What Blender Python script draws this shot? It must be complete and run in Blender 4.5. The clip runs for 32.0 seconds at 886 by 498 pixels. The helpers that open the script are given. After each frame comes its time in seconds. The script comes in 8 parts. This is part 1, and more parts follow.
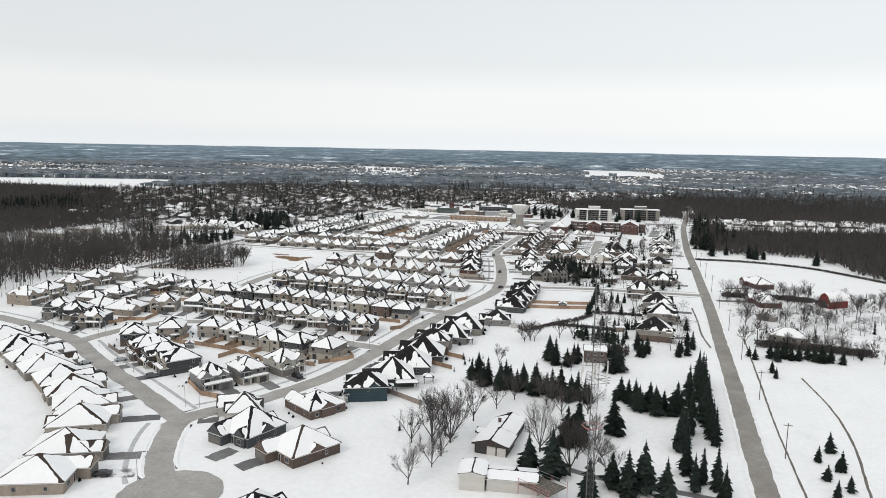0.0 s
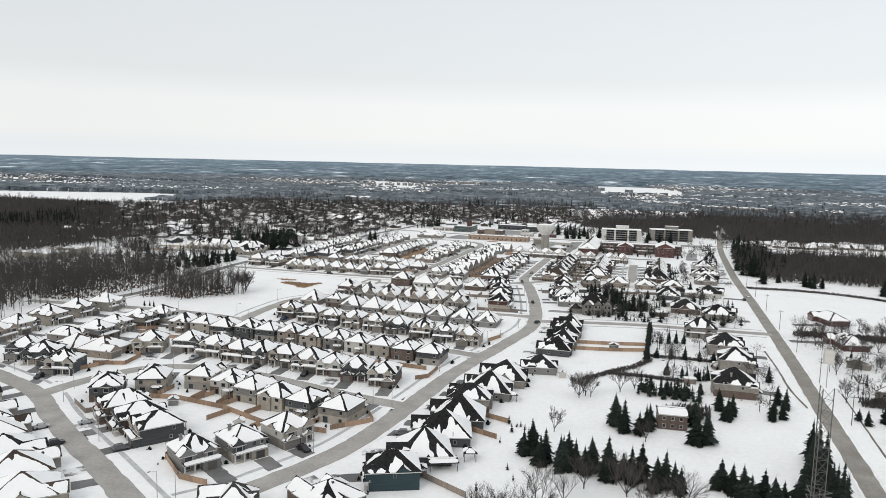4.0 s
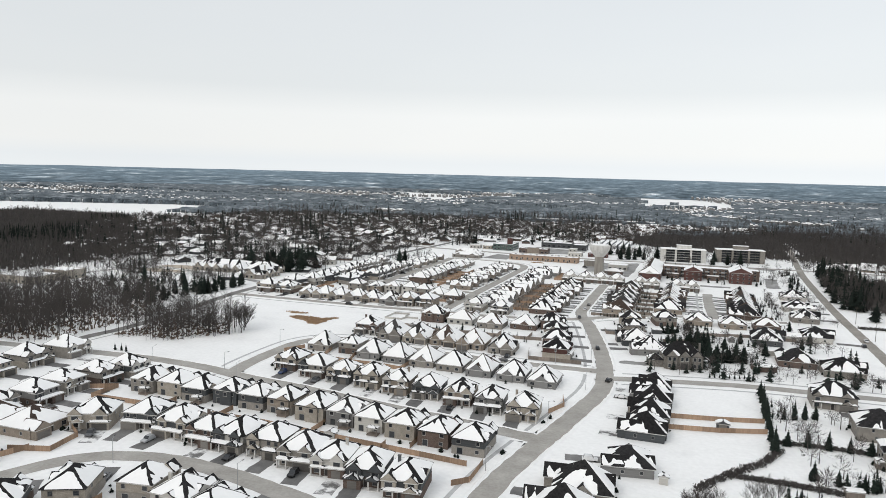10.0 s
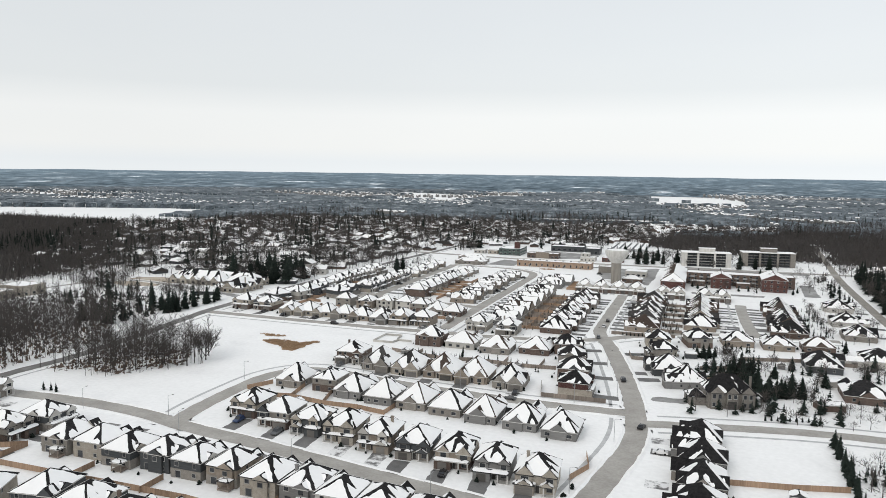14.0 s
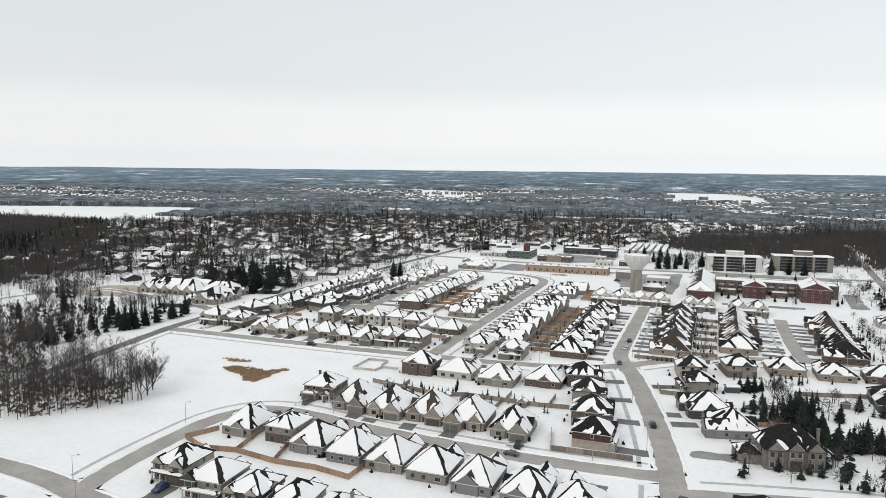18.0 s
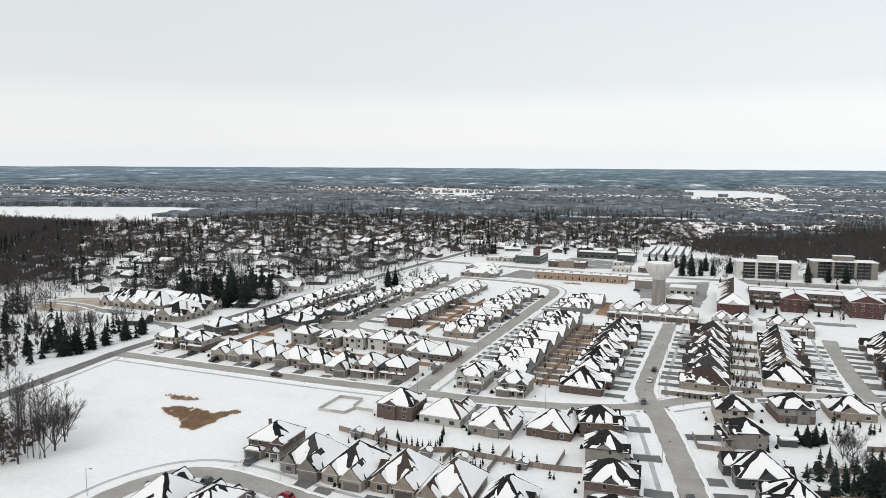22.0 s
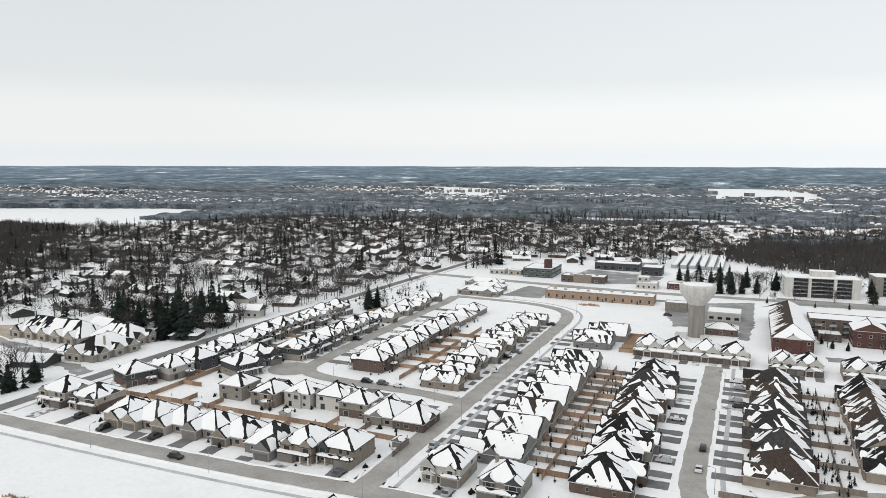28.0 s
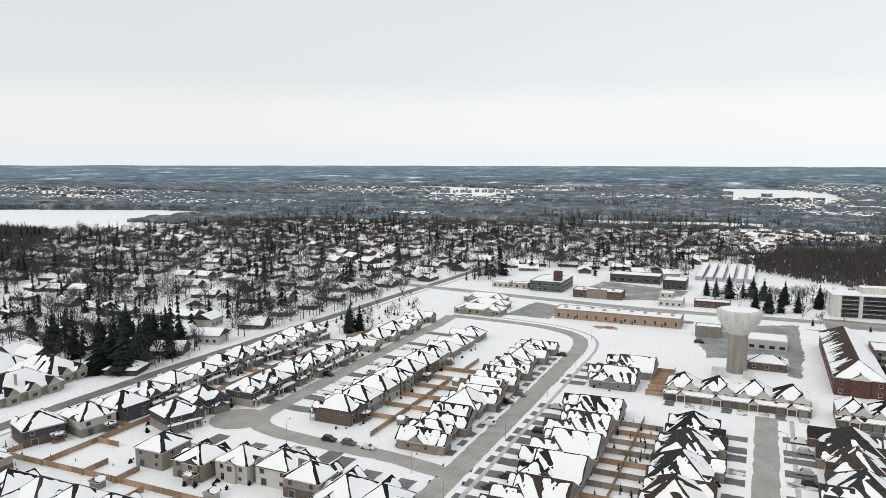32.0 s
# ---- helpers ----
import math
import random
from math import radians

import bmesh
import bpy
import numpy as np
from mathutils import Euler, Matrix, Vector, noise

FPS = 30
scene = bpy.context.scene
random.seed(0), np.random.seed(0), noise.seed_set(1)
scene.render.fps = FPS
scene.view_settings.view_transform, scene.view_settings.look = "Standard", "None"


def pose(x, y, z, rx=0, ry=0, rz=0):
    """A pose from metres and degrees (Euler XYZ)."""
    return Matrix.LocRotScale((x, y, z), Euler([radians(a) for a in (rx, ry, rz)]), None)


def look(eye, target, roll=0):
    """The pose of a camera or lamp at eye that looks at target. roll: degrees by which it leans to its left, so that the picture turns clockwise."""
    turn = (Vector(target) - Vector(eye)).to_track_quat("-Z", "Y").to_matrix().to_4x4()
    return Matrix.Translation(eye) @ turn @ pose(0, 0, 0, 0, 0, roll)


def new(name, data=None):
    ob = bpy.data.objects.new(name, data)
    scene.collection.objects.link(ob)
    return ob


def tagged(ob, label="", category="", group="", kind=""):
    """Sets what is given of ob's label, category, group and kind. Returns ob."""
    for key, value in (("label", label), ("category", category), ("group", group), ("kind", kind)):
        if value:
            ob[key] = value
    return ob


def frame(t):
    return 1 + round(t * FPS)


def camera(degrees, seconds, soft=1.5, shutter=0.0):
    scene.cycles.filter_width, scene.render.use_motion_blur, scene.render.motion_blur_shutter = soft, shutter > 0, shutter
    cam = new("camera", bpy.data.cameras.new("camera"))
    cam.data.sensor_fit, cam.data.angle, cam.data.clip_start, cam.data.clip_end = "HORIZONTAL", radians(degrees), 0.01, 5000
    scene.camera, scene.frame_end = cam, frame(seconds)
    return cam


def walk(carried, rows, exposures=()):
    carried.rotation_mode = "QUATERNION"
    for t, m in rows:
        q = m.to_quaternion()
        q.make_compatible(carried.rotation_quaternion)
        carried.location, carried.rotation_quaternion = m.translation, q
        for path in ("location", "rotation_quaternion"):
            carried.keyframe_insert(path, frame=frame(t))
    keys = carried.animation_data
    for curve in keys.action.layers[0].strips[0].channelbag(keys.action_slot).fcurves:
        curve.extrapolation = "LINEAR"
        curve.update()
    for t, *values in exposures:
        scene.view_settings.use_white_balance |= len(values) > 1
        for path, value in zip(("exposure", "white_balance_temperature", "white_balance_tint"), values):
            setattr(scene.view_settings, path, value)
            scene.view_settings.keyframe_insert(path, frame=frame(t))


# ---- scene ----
cam = camera(63.37, 32.0, soft=0.72)
PATH = [
    (0, look((127.42, -747.59, 84.58), (100.53, -652.30, 70.56), 1.06)),
    (0.5, look((123.94, -741.74, 84.54), (97.03, -646.40, 70.87), 1.16)),
    (1, look((120.55, -735.79, 84.51), (93.47, -640.46, 71.12), 1.25)),
    (1.5, look((117.24, -729.74, 84.47), (89.95, -634.44, 71.33), 1.33)),
    (2, look((114.02, -723.61, 84.44), (86.50, -628.34, 71.50), 1.37)),
    (2.5, look((110.89, -717.39, 84.41), (83.18, -622.14, 71.72), 1.39)),
    (3, look((107.84, -711.09, 84.38), (79.95, -615.87, 71.94), 1.38)),
    (3.5, look((104.88, -704.73, 84.35), (76.83, -609.52, 72.14), 1.37)),
    (5.5, look((93.85, -678.66, 84.26), (65.76, -583.39, 72.69), 1.35)),
    (6, look((91.29, -672.02, 84.24), (63.57, -576.62, 72.80), 1.37)),
    (6.5, look((88.81, -665.33, 84.22), (60.82, -570.00, 72.86), 1.39)),
    (7, look((86.41, -658.60, 84.20), (57.68, -563.49, 72.90), 1.42)),
    (7.5, look((84.08, -651.85, 84.18), (54.55, -556.97, 72.96), 1.46)),
    (8, look((81.82, -645.06, 84.17), (51.55, -550.40, 73.01), 1.50)),
    (8.5, look((79.63, -638.24, 84.15), (48.67, -543.80, 73.11), 1.53)),
    (9, look((77.52, -631.41, 84.14), (45.86, -537.18, 73.25), 1.53)),
    (9.5, look((75.47, -624.55, 84.13), (43.31, -530.47, 73.37), 1.51)),
    (10, look((73.49, -617.68, 84.12), (40.84, -523.76, 73.48), 1.45)),
    (10.5, look((71.57, -610.79, 84.11), (38.46, -517.02, 73.57), 1.35)),
    (11, look((69.71, -603.89, 84.10), (36.29, -510.23, 73.60), 1.24)),
    (11.5, look((67.91, -596.99, 84.09), (34.32, -503.39, 73.60), 1.13)),
    (12, look((66.17, -590.08, 84.09), (32.54, -496.49, 73.58), 1.03)),
    (12.5, look((64.48, -583.16, 84.09), (30.87, -489.57, 73.54), 0.92)),
    (13, look((62.84, -576.24, 84.08), (29.38, -482.61, 73.47), 0.84)),
    (13.5, look((61.25, -569.33, 84.08), (27.71, -475.73, 73.41), 0.80)),
    (14, look((59.71, -562.41, 84.08), (26.10, -468.84, 73.38), 0.79)),
    (14.5, look((58.22, -555.50, 84.08), (24.48, -461.98, 73.31), 0.79)),
    (16.5, look((52.62, -527.89, 84.11), (18.12, -434.68, 73.03), 0.76)),
    (17, look((51.30, -521.00, 84.12), (16.58, -427.89, 72.99), 0.72)),
    (17.5, look((50.01, -514.13, 84.13), (15.06, -421.10, 72.97), 0.67)),
    (18, look((48.74, -507.25, 84.14), (13.58, -414.31, 72.94), 0.61)),
    (18.5, look((47.49, -500.39, 84.15), (12.14, -407.53, 72.89), 0.55)),
    (19, look((46.25, -493.53, 84.16), (10.67, -400.76, 72.85), 0.52)),
    (19.5, look((45.03, -486.68, 84.18), (9.20, -394.01, 72.84), 0.50)),
    (20, look((43.81, -479.83, 84.20), (7.74, -387.26, 72.80), 0.49)),
    (20.5, look((42.60, -472.99, 84.21), (6.30, -380.52, 72.75), 0.47)),
    (21, look((41.39, -466.15, 84.23), (4.84, -373.78, 72.73), 0.43)),
    (21.5, look((40.18, -459.31, 84.25), (3.38, -367.05, 72.73), 0.38)),
    (22, look((38.96, -452.48, 84.28), (1.96, -360.30, 72.73), 0.32)),
    (22.5, look((37.73, -445.64, 84.30), (0.54, -353.54, 72.69), 0.27)),
    (23, look((36.49, -438.80, 84.33), (-0.93, -346.79, 72.71), 0.23)),
    (23.5, look((35.22, -431.95, 84.35), (-2.36, -340.03, 72.66), 0.19)),
    (24, look((33.93, -425.10, 84.38), (-3.91, -333.29, 72.62), 0.16)),
    (24.5, look((32.62, -418.24, 84.41), (-5.47, -326.53, 72.69), 0.18)),
    (25, look((31.27, -411.37, 84.44), (-6.98, -319.71, 72.75), 0.19)),
    (25.5, look((29.88, -404.48, 84.47), (-8.46, -312.86, 72.78), 0.20)),
    (27.5, look((23.86, -376.72, 84.61), (-15.11, -285.37, 72.91), 0.15)),
    (28, look((22.22, -369.71, 84.65), (-16.97, -278.46, 72.86), 0.13)),
    (28.5, look((20.51, -362.66, 84.69), (-18.87, -271.50, 72.87), 0.12)),
    (29, look((18.72, -355.57, 84.73), (-20.83, -264.49, 72.91), 0.10)),
    (29.5, look((16.86, -348.44, 84.77), (-22.84, -257.43, 72.97), 0.10)),
    (30, look((14.92, -341.26, 84.82), (-24.90, -250.29, 73.02), 0.10)),
    (30.5, look((12.89, -334.03, 84.86), (-27.09, -243.13, 73.04), 0.10)),
    (31, look((10.76, -326.74, 84.91), (-29.33, -235.90, 73.05), 0.10)),
    (31.5, look((8.54, -319.39, 84.96), (-31.68, -228.61, 73.09), 0.11)),
    (32, look((6.21, -311.97, 85.01), (-34.10, -221.23, 73.14), 0.12)),
]
walk(cam, PATH)

# ---- sky, sun ----
world = bpy.data.worlds.new("overcast_sky")
scene.world = world
world.use_nodes = True
wn, wl = world.node_tree.nodes, world.node_tree.links
wn.clear()
w_out = wn.new("ShaderNodeOutputWorld")
w_bg = wn.new("ShaderNodeBackground")
w_sky = wn.new("ShaderNodeTexSky")
w_sky.sky_type, w_sky.sun_disc = "NISHITA", False
w_sky.sun_elevation, w_sky.sun_rotation = radians(32), radians(200)
w_sky.air_density, w_sky.dust_density = 1.0, 4.0
w_tc = wn.new("ShaderNodeTexCoord")
w_sep = wn.new("ShaderNodeSeparateXYZ")
w_ramp = wn.new("ShaderNodeValToRGB")
w_cloud = wn.new("ShaderNodeTexNoise")
w_map = wn.new("ShaderNodeMapping")
w_map.inputs["Scale"].default_value = (1.2, 1.2, 5.0)
w_cloud.inputs["Scale"].default_value = 2.2
w_cloud.inputs["Detail"].default_value = 4.0
e = w_ramp.color_ramp.elements
e[0].position, e[0].color = 0.0, (0.90, 0.935, 0.95, 1)
e[1].position, e[1].color = 1.0, (0.72, 0.75, 0.775, 1)
for pos, col in ((0.012, (0.88, 0.915, 0.935, 1)), (0.03, (0.93, 0.94, 0.93, 1)), (0.075, (0.915, 0.925, 0.92, 1)),
                 (0.11, (0.80, 0.822, 0.828, 1)), (0.30, (0.735, 0.76, 0.775, 1))):
    el = e.new(pos)
    el.color = col
w_mixc = wn.new("ShaderNodeMixRGB")
w_mixc.blend_type = "MULTIPLY"
w_mixc.inputs[0].default_value = 0.16
w_cramp = wn.new("ShaderNodeValToRGB")
w_cramp.color_ramp.elements[0].position, w_cramp.color_ramp.elements[0].color = 0.35, (0.80, 0.83, 0.86, 1)
w_cramp.color_ramp.elements[1].position, w_cramp.color_ramp.elements[1].color = 0.95, (1, 1, 1, 1)
w_add = wn.new("ShaderNodeMixRGB")
w_add.blend_type = "ADD"
w_add.inputs[0].default_value = 0.015
wl.new(w_tc.outputs["Generated"], w_sep.inputs[0])
wl.new(w_tc.outputs["Generated"], w_map.inputs[0])
wl.new(w_map.outputs[0], w_cloud.inputs["Vector"])
wl.new(w_cloud.outputs["Fac"], w_cramp.inputs[0])
wl.new(w_sep.outputs["Z"], w_ramp.inputs[0])
wl.new(w_ramp.outputs[0], w_mixc.inputs[1])
wl.new(w_cramp.outputs[0], w_mixc.inputs[2])
# the cloud is thicker to the west
w_side = wn.new("ShaderNodeMapRange")
w_side.inputs["From Min"].default_value, w_side.inputs["From Max"].default_value = -0.7, 0.3
w_side.inputs["To Min"].default_value, w_side.inputs["To Max"].default_value = 0.90, 1.0
w_west = wn.new("ShaderNodeMixRGB")
w_west.blend_type = "MULTIPLY"
w_west.inputs[0].default_value = 1.0
wl.new(w_sep.outputs["X"], w_side.inputs["Value"])
wl.new(w_mixc.outputs[0], w_west.inputs[1])
wl.new(w_side.outputs[0], w_west.inputs[2])
wl.new(w_west.outputs[0], w_add.inputs[1])
wl.new(w_sky.outputs[0], w_add.inputs[2])
wl.new(w_add.outputs[0], w_bg.inputs[0])
wl.new(w_bg.outputs[0], w_out.inputs[0])
w_bg.inputs[1].default_value = 1.04
sun_data = bpy.data.lights.new("sun", "SUN")
sun_data.energy, sun_data.angle, sun_data.color = 0.68, radians(25), (1.0, 0.97, 0.92)
sun = new("sun", sun_data)
sun.matrix_world = look((0, 0, 300), (80, 190, 130))
scene.view_settings.exposure = 0.0

# ---- materials ----
def material(name, stops, scale=1.0, rough=0.8, bump=0.2, detail=6.0, metal=0.0, fine=0.0, spread=0.0, bump_scale=None, coord="Object", stretch=None, spec=0.3):
    """A noise-varied surface. stops: (position, rgb) of its colours; spread: how far single objects differ in brightness."""
    m = bpy.data.materials.new(name)
    m.use_nodes = True
    nt = m.node_tree
    n, l = nt.nodes, nt.links
    b = n["Principled BSDF"]
    b.inputs["Roughness"].default_value = rough
    b.inputs["Metallic"].default_value = metal
    b.inputs["Specular IOR Level"].default_value = spec
    tc = n.new("ShaderNodeTexCoord")
    src = tc.outputs["Object"]
    if coord == "World":
        src = n.new("ShaderNodeNewGeometry").outputs["Position"]
    if stretch:
        mp = n.new("ShaderNodeMapping")
        mp.inputs["Scale"].default_value = stretch
        l.new(src, mp.inputs[0])
        src = mp.outputs[0]
    no = n.new("ShaderNodeTexNoise")
    no.inputs["Scale"].default_value = scale
    no.inputs["Detail"].default_value = detail
    no.inputs["Roughness"].default_value = 0.6
    l.new(src, no.inputs["Vector"])
    r = n.new("ShaderNodeValToRGB")
    r.color_ramp.elements[0].position, r.color_ramp.elements[0].color = stops[0][0], (*stops[0][1], 1)
    r.color_ramp.elements[1].position, r.color_ramp.elements[1].color = stops[-1][0], (*stops[-1][1], 1)
    for p, c in stops[1:-1]:
        r.color_ramp.elements.new(p).color = (*c, 1)
    l.new(no.outputs["Fac"], r.inputs[0])
    col = r.outputs[0]
    if fine:
        n2 = n.new("ShaderNodeTexNoise")
        n2.inputs["Scale"].default_value = scale * 9
        n2.inputs["Detail"].default_value = 3
        l.new(src, n2.inputs["Vector"])
        mr = n.new("ShaderNodeMapRange")
        mr.inputs["From Min"].default_value, mr.inputs["From Max"].default_value = 0.3, 0.7
        mr.inputs["To Min"].default_value, mr.inputs["To Max"].default_value = 1 - fine, 1 + fine
        l.new(n2.outputs["Fac"], mr.inputs["Value"])
        mx = n.new("ShaderNodeMixRGB")
        mx.blend_type = "MULTIPLY"
        mx.inputs[0].default_value = 1
        l.new(col, mx.inputs[1])
        l.new(mr.outputs[0], mx.inputs[2])
        col = mx.outputs[0]
    if spread:
        oi = n.new("ShaderNodeObjectInfo")
        mr = n.new("ShaderNodeMapRange")
        mr.inputs["To Min"].default_value, mr.inputs["To Max"].default_value = 1 - spread, 1 + spread
        l.new(oi.outputs["Random"], mr.inputs["Value"])
        mx = n.new("ShaderNodeMixRGB")
        mx.blend_type = "MULTIPLY"
        mx.inputs[0].default_value = 1
        l.new(col, mx.inputs[1])
        l.new(mr.outputs[0], mx.inputs[2])
        col = mx.outputs[0]
    l.new(col, b.inputs["Base Color"])
    if bump:
        nb = n.new("ShaderNodeTexNoise")
        nb.inputs["Scale"].default_value = bump_scale or scale * 4
        nb.inputs["Detail"].default_value = 5
        l.new(src, nb.inputs["Vector"])
        bp = n.new("ShaderNodeBump")
        bp.inputs["Strength"].default_value = bump
        bp.inputs["Distance"].default_value = 0.1
        l.new(nb.outputs["Fac"], bp.inputs["Height"])
        l.new(bp.outputs[0], b.inputs["Normal"])
    return m


def brickwork(name, c1, c2, mortar, spread=0.12, scale=3.2):
    m = bpy.data.materials.new(name)
    m.use_nodes = True
    n, l = m.node_tree.nodes, m.node_tree.links
    b = n["Principled BSDF"]
    b.inputs["Roughness"].default_value = 0.85
    b.inputs["Specular IOR Level"].default_value = 0.2
    tc = n.new("ShaderNodeTexCoord")
    sp = n.new("ShaderNodeSeparateXYZ")
    l.new(tc.outputs["Object"], sp.inputs[0])
    ad = n.new("ShaderNodeMath")
    l.new(sp.outputs[0], ad.inputs[0])
    l.new(sp.outputs[1], ad.inputs[1])
    cb = n.new("ShaderNodeCombineXYZ")
    l.new(ad.outputs[0], cb.inputs[0])
    l.new(sp.outputs[2], cb.inputs[1])
    br = n.new("ShaderNodeTexBrick")
    br.inputs["Color1"].default_value, br.inputs["Color2"].default_value, br.inputs["Mortar"].default_value = (*c1, 1), (*c2, 1), (*mortar, 1)
    br.inputs["Scale"].default_value = scale
    br.inputs["Mortar Size"].default_value = 0.015
    l.new(cb.outputs[0], br.inputs["Vector"])
    no = n.new("ShaderNodeTexNoise")
    no.inputs["Scale"].default_value = 0.7
    no.inputs["Detail"].default_value = 6
    l.new(tc.outputs["Object"], no.inputs["Vector"])
    oi = n.new("ShaderNodeObjectInfo")
    mr = n.new("ShaderNodeMapRange")
    mr.inputs["To Min"].default_value, mr.inputs["To Max"].default_value = 1 - spread, 1 + spread
    l.new(oi.outputs["Random"], mr.inputs["Value"])
    mr2 = n.new("ShaderNodeMapRange")
    mr2.inputs["From Min"].default_value, mr2.inputs["From Max"].default_value = 0.3, 0.7
    mr2.inputs["To Min"].default_value, mr2.inputs["To Max"].default_value = 0.85, 1.15
    l.new(no.outputs["Fac"], mr2.inputs["Value"])
    mu = n.new("ShaderNodeMath")
    mu.operation = "MULTIPLY"
    l.new(mr.outputs[0], mu.inputs[0])
    l.new(mr2.outputs[0], mu.inputs[1])
    mx = n.new("ShaderNodeMixRGB")
    mx.blend_type = "MULTIPLY"
    mx.inputs[0].default_value = 1
    l.new(br.outputs["Color"], mx.inputs[1])
    l.new(mu.outputs[0], mx.inputs[2])
    l.new(mx.outputs[0], b.inputs["Base Color"])
    bp = n.new("ShaderNodeBump")
    bp.inputs["Strength"].default_value = 0.4
    bp.inputs["Distance"].default_value = 0.02
    l.new(br.outputs["Fac"], bp.inputs["Height"])
    bp.invert = True
    l.new(bp.outputs[0], b.inputs["Normal"])
    return m


SNOW = material("snow", [(0.27, (0.84, 0.836, 0.83)), (0.42, (0.905, 0.90, 0.89)), (0.7, (0.94, 0.936, 0.926))], 0.07, 0.6, 0.5, fine=0.04, bump_scale=0.45, coord="World")
ROOF_SNOW = material("roof_snow", [(0.3, (0.90, 0.895, 0.89)), (0.7, (0.95, 0.945, 0.935))], 0.4, 0.6, 0.25, bump_scale=1.5)
ROAD = material("salted_asphalt", [(0.3, (0.31, 0.292, 0.268)), (0.55, (0.385, 0.366, 0.338)), (0.75, (0.46, 0.44, 0.412))], 0.12, 0.75, 0.15, fine=0.10, coord="World", bump_scale=3)
ROAD_BROWN = material("old_brown_asphalt", [(0.3, (0.225, 0.205, 0.18)), (0.55, (0.29, 0.268, 0.238)), (0.75, (0.36, 0.335, 0.30))], 0.12, 0.75, 0.15, fine=0.12, coord="World", bump_scale=3)
ROAD_DARK = material("wet_dark_asphalt", [(0.3, (0.14, 0.134, 0.127)), (0.55, (0.19, 0.182, 0.172)), (0.75, (0.27, 0.26, 0.25))], 0.12, 0.6, 0.15, fine=0.12, coord="World", bump_scale=3)
DRIVE = material("driveway_asphalt", [(0.3, (0.13, 0.128, 0.126)), (0.7, (0.21, 0.205, 0.20))], 0.25, 0.8, 0.15, fine=0.1, spread=0.18, coord="World", bump_scale=3)
DRIVE_PATCHY = material("half_cleared_asphalt", [(0.40, (0.16, 0.157, 0.154)), (0.47, (0.40, 0.395, 0.39)), (0.54, (0.82, 0.815, 0.81))], 0.33, 0.75, 0.2, fine=0.06, coord="World", bump_scale=3)
LOT = material("slushy_car_park", [(0.34, (0.22, 0.215, 0.21)), (0.60, (0.33, 0.325, 0.315)), (0.70, (0.62, 0.615, 0.61))], 0.09, 0.75, 0.2, fine=0.12, coord="World", bump_scale=3)
WALK = material("cleared_concrete", [(0.35, (0.42, 0.42, 0.42)), (0.7, (0.60, 0.60, 0.60))], 0.3, 0.8, 0.15, coord="World")
SHINGLE = material("dark_shingles", [(0.3, (0.014, 0.0138, 0.0148)), (0.7, (0.036, 0.0345, 0.0352))], 1.2, 1.0, 0.3, fine=0.3, spread=0.25, bump_scale=9, spec=0.08)
SHINGLE_BROWN = material("brown_shingles", [(0.3, (0.05, 0.038, 0.032)), (0.7, (0.085, 0.065, 0.055))], 1.2, 1.0, 0.3, fine=0.3, spread=0.2, bump_scale=9, spec=0.08)
SHINGLE_GREY = material("grey_shingles", [(0.3, (0.032, 0.031, 0.031)), (0.7, (0.072, 0.068, 0.066))], 1.2, 1.0, 0.3, fine=0.3, spread=0.3, bump_scale=9, spec=0.08)
GREY_BRICK = brickwork("grey_brick", (0.268, 0.248, 0.222), (0.208, 0.193, 0.174), (0.28, 0.264, 0.242))
BEIGE_STONE = brickwork("beige_stone", (0.38, 0.343, 0.292), (0.30, 0.27, 0.228), (0.36, 0.34, 0.31), scale=1.8)
TAN_BRICK = brickwork("tan_brick", (0.29, 0.245, 0.20), (0.235, 0.20, 0.165), (0.28, 0.25, 0.22))
BROWN_BRICK = brickwork("brown_brick", (0.125, 0.09, 0.075), (0.095, 0.07, 0.06), (0.17, 0.14, 0.12))
RED_BRICK = brickwork("red_brick", (0.10, 0.047, 0.041), (0.078, 0.039, 0.035), (0.16, 0.11, 0.10))
ORANGE_BRICK = brickwork("orange_brick", (0.31, 0.22, 0.16), (0.27, 0.19, 0.138), (0.33, 0.27, 0.22))
PALE_SIDING = material("pale_siding", [(0.3, (0.42, 0.405, 0.375)), (0.7, (0.50, 0.485, 0.455))], 0.5, 0.7, 0.25, spread=0.15, stretch=(0.3, 0.3, 6))
GREY_SIDING = material("grey_siding", [(0.3, (0.165, 0.163, 0.16)), (0.7, (0.22, 0.217, 0.212))], 0.5, 0.7, 0.25, spread=0.15, stretch=(0.3, 0.3, 6))
DARK_SIDING = material("dark_siding", [(0.3, (0.05, 0.055, 0.058)), (0.7, (0.078, 0.083, 0.088))], 0.5, 0.7, 0.25, spread=0.15, stretch=(0.3, 0.3, 6))
TEAL_SIDING = material("teal_siding", [(0.3, (0.022, 0.042, 0.05)), (0.7, (0.035, 0.06, 0.07))], 0.5, 0.7, 0.25, stretch=(0.3, 0.3, 6))
TRIM = material("white_trim", [(0.3, (0.50, 0.49, 0.47)), (0.7, (0.62, 0.61, 0.59))], 1.0, 0.6, 0.05)
FRAME = material("window_frame_paint", [(0.3, (0.26, 0.255, 0.245)), (0.7, (0.36, 0.355, 0.34))], 1.0, 0.6, 0.05, spread=0.5)
DARK_TRIM = material("dark_trim", [(0.3, (0.035, 0.033, 0.032)), (0.7, (0.055, 0.052, 0.05))], 1.0, 0.5, 0.05)
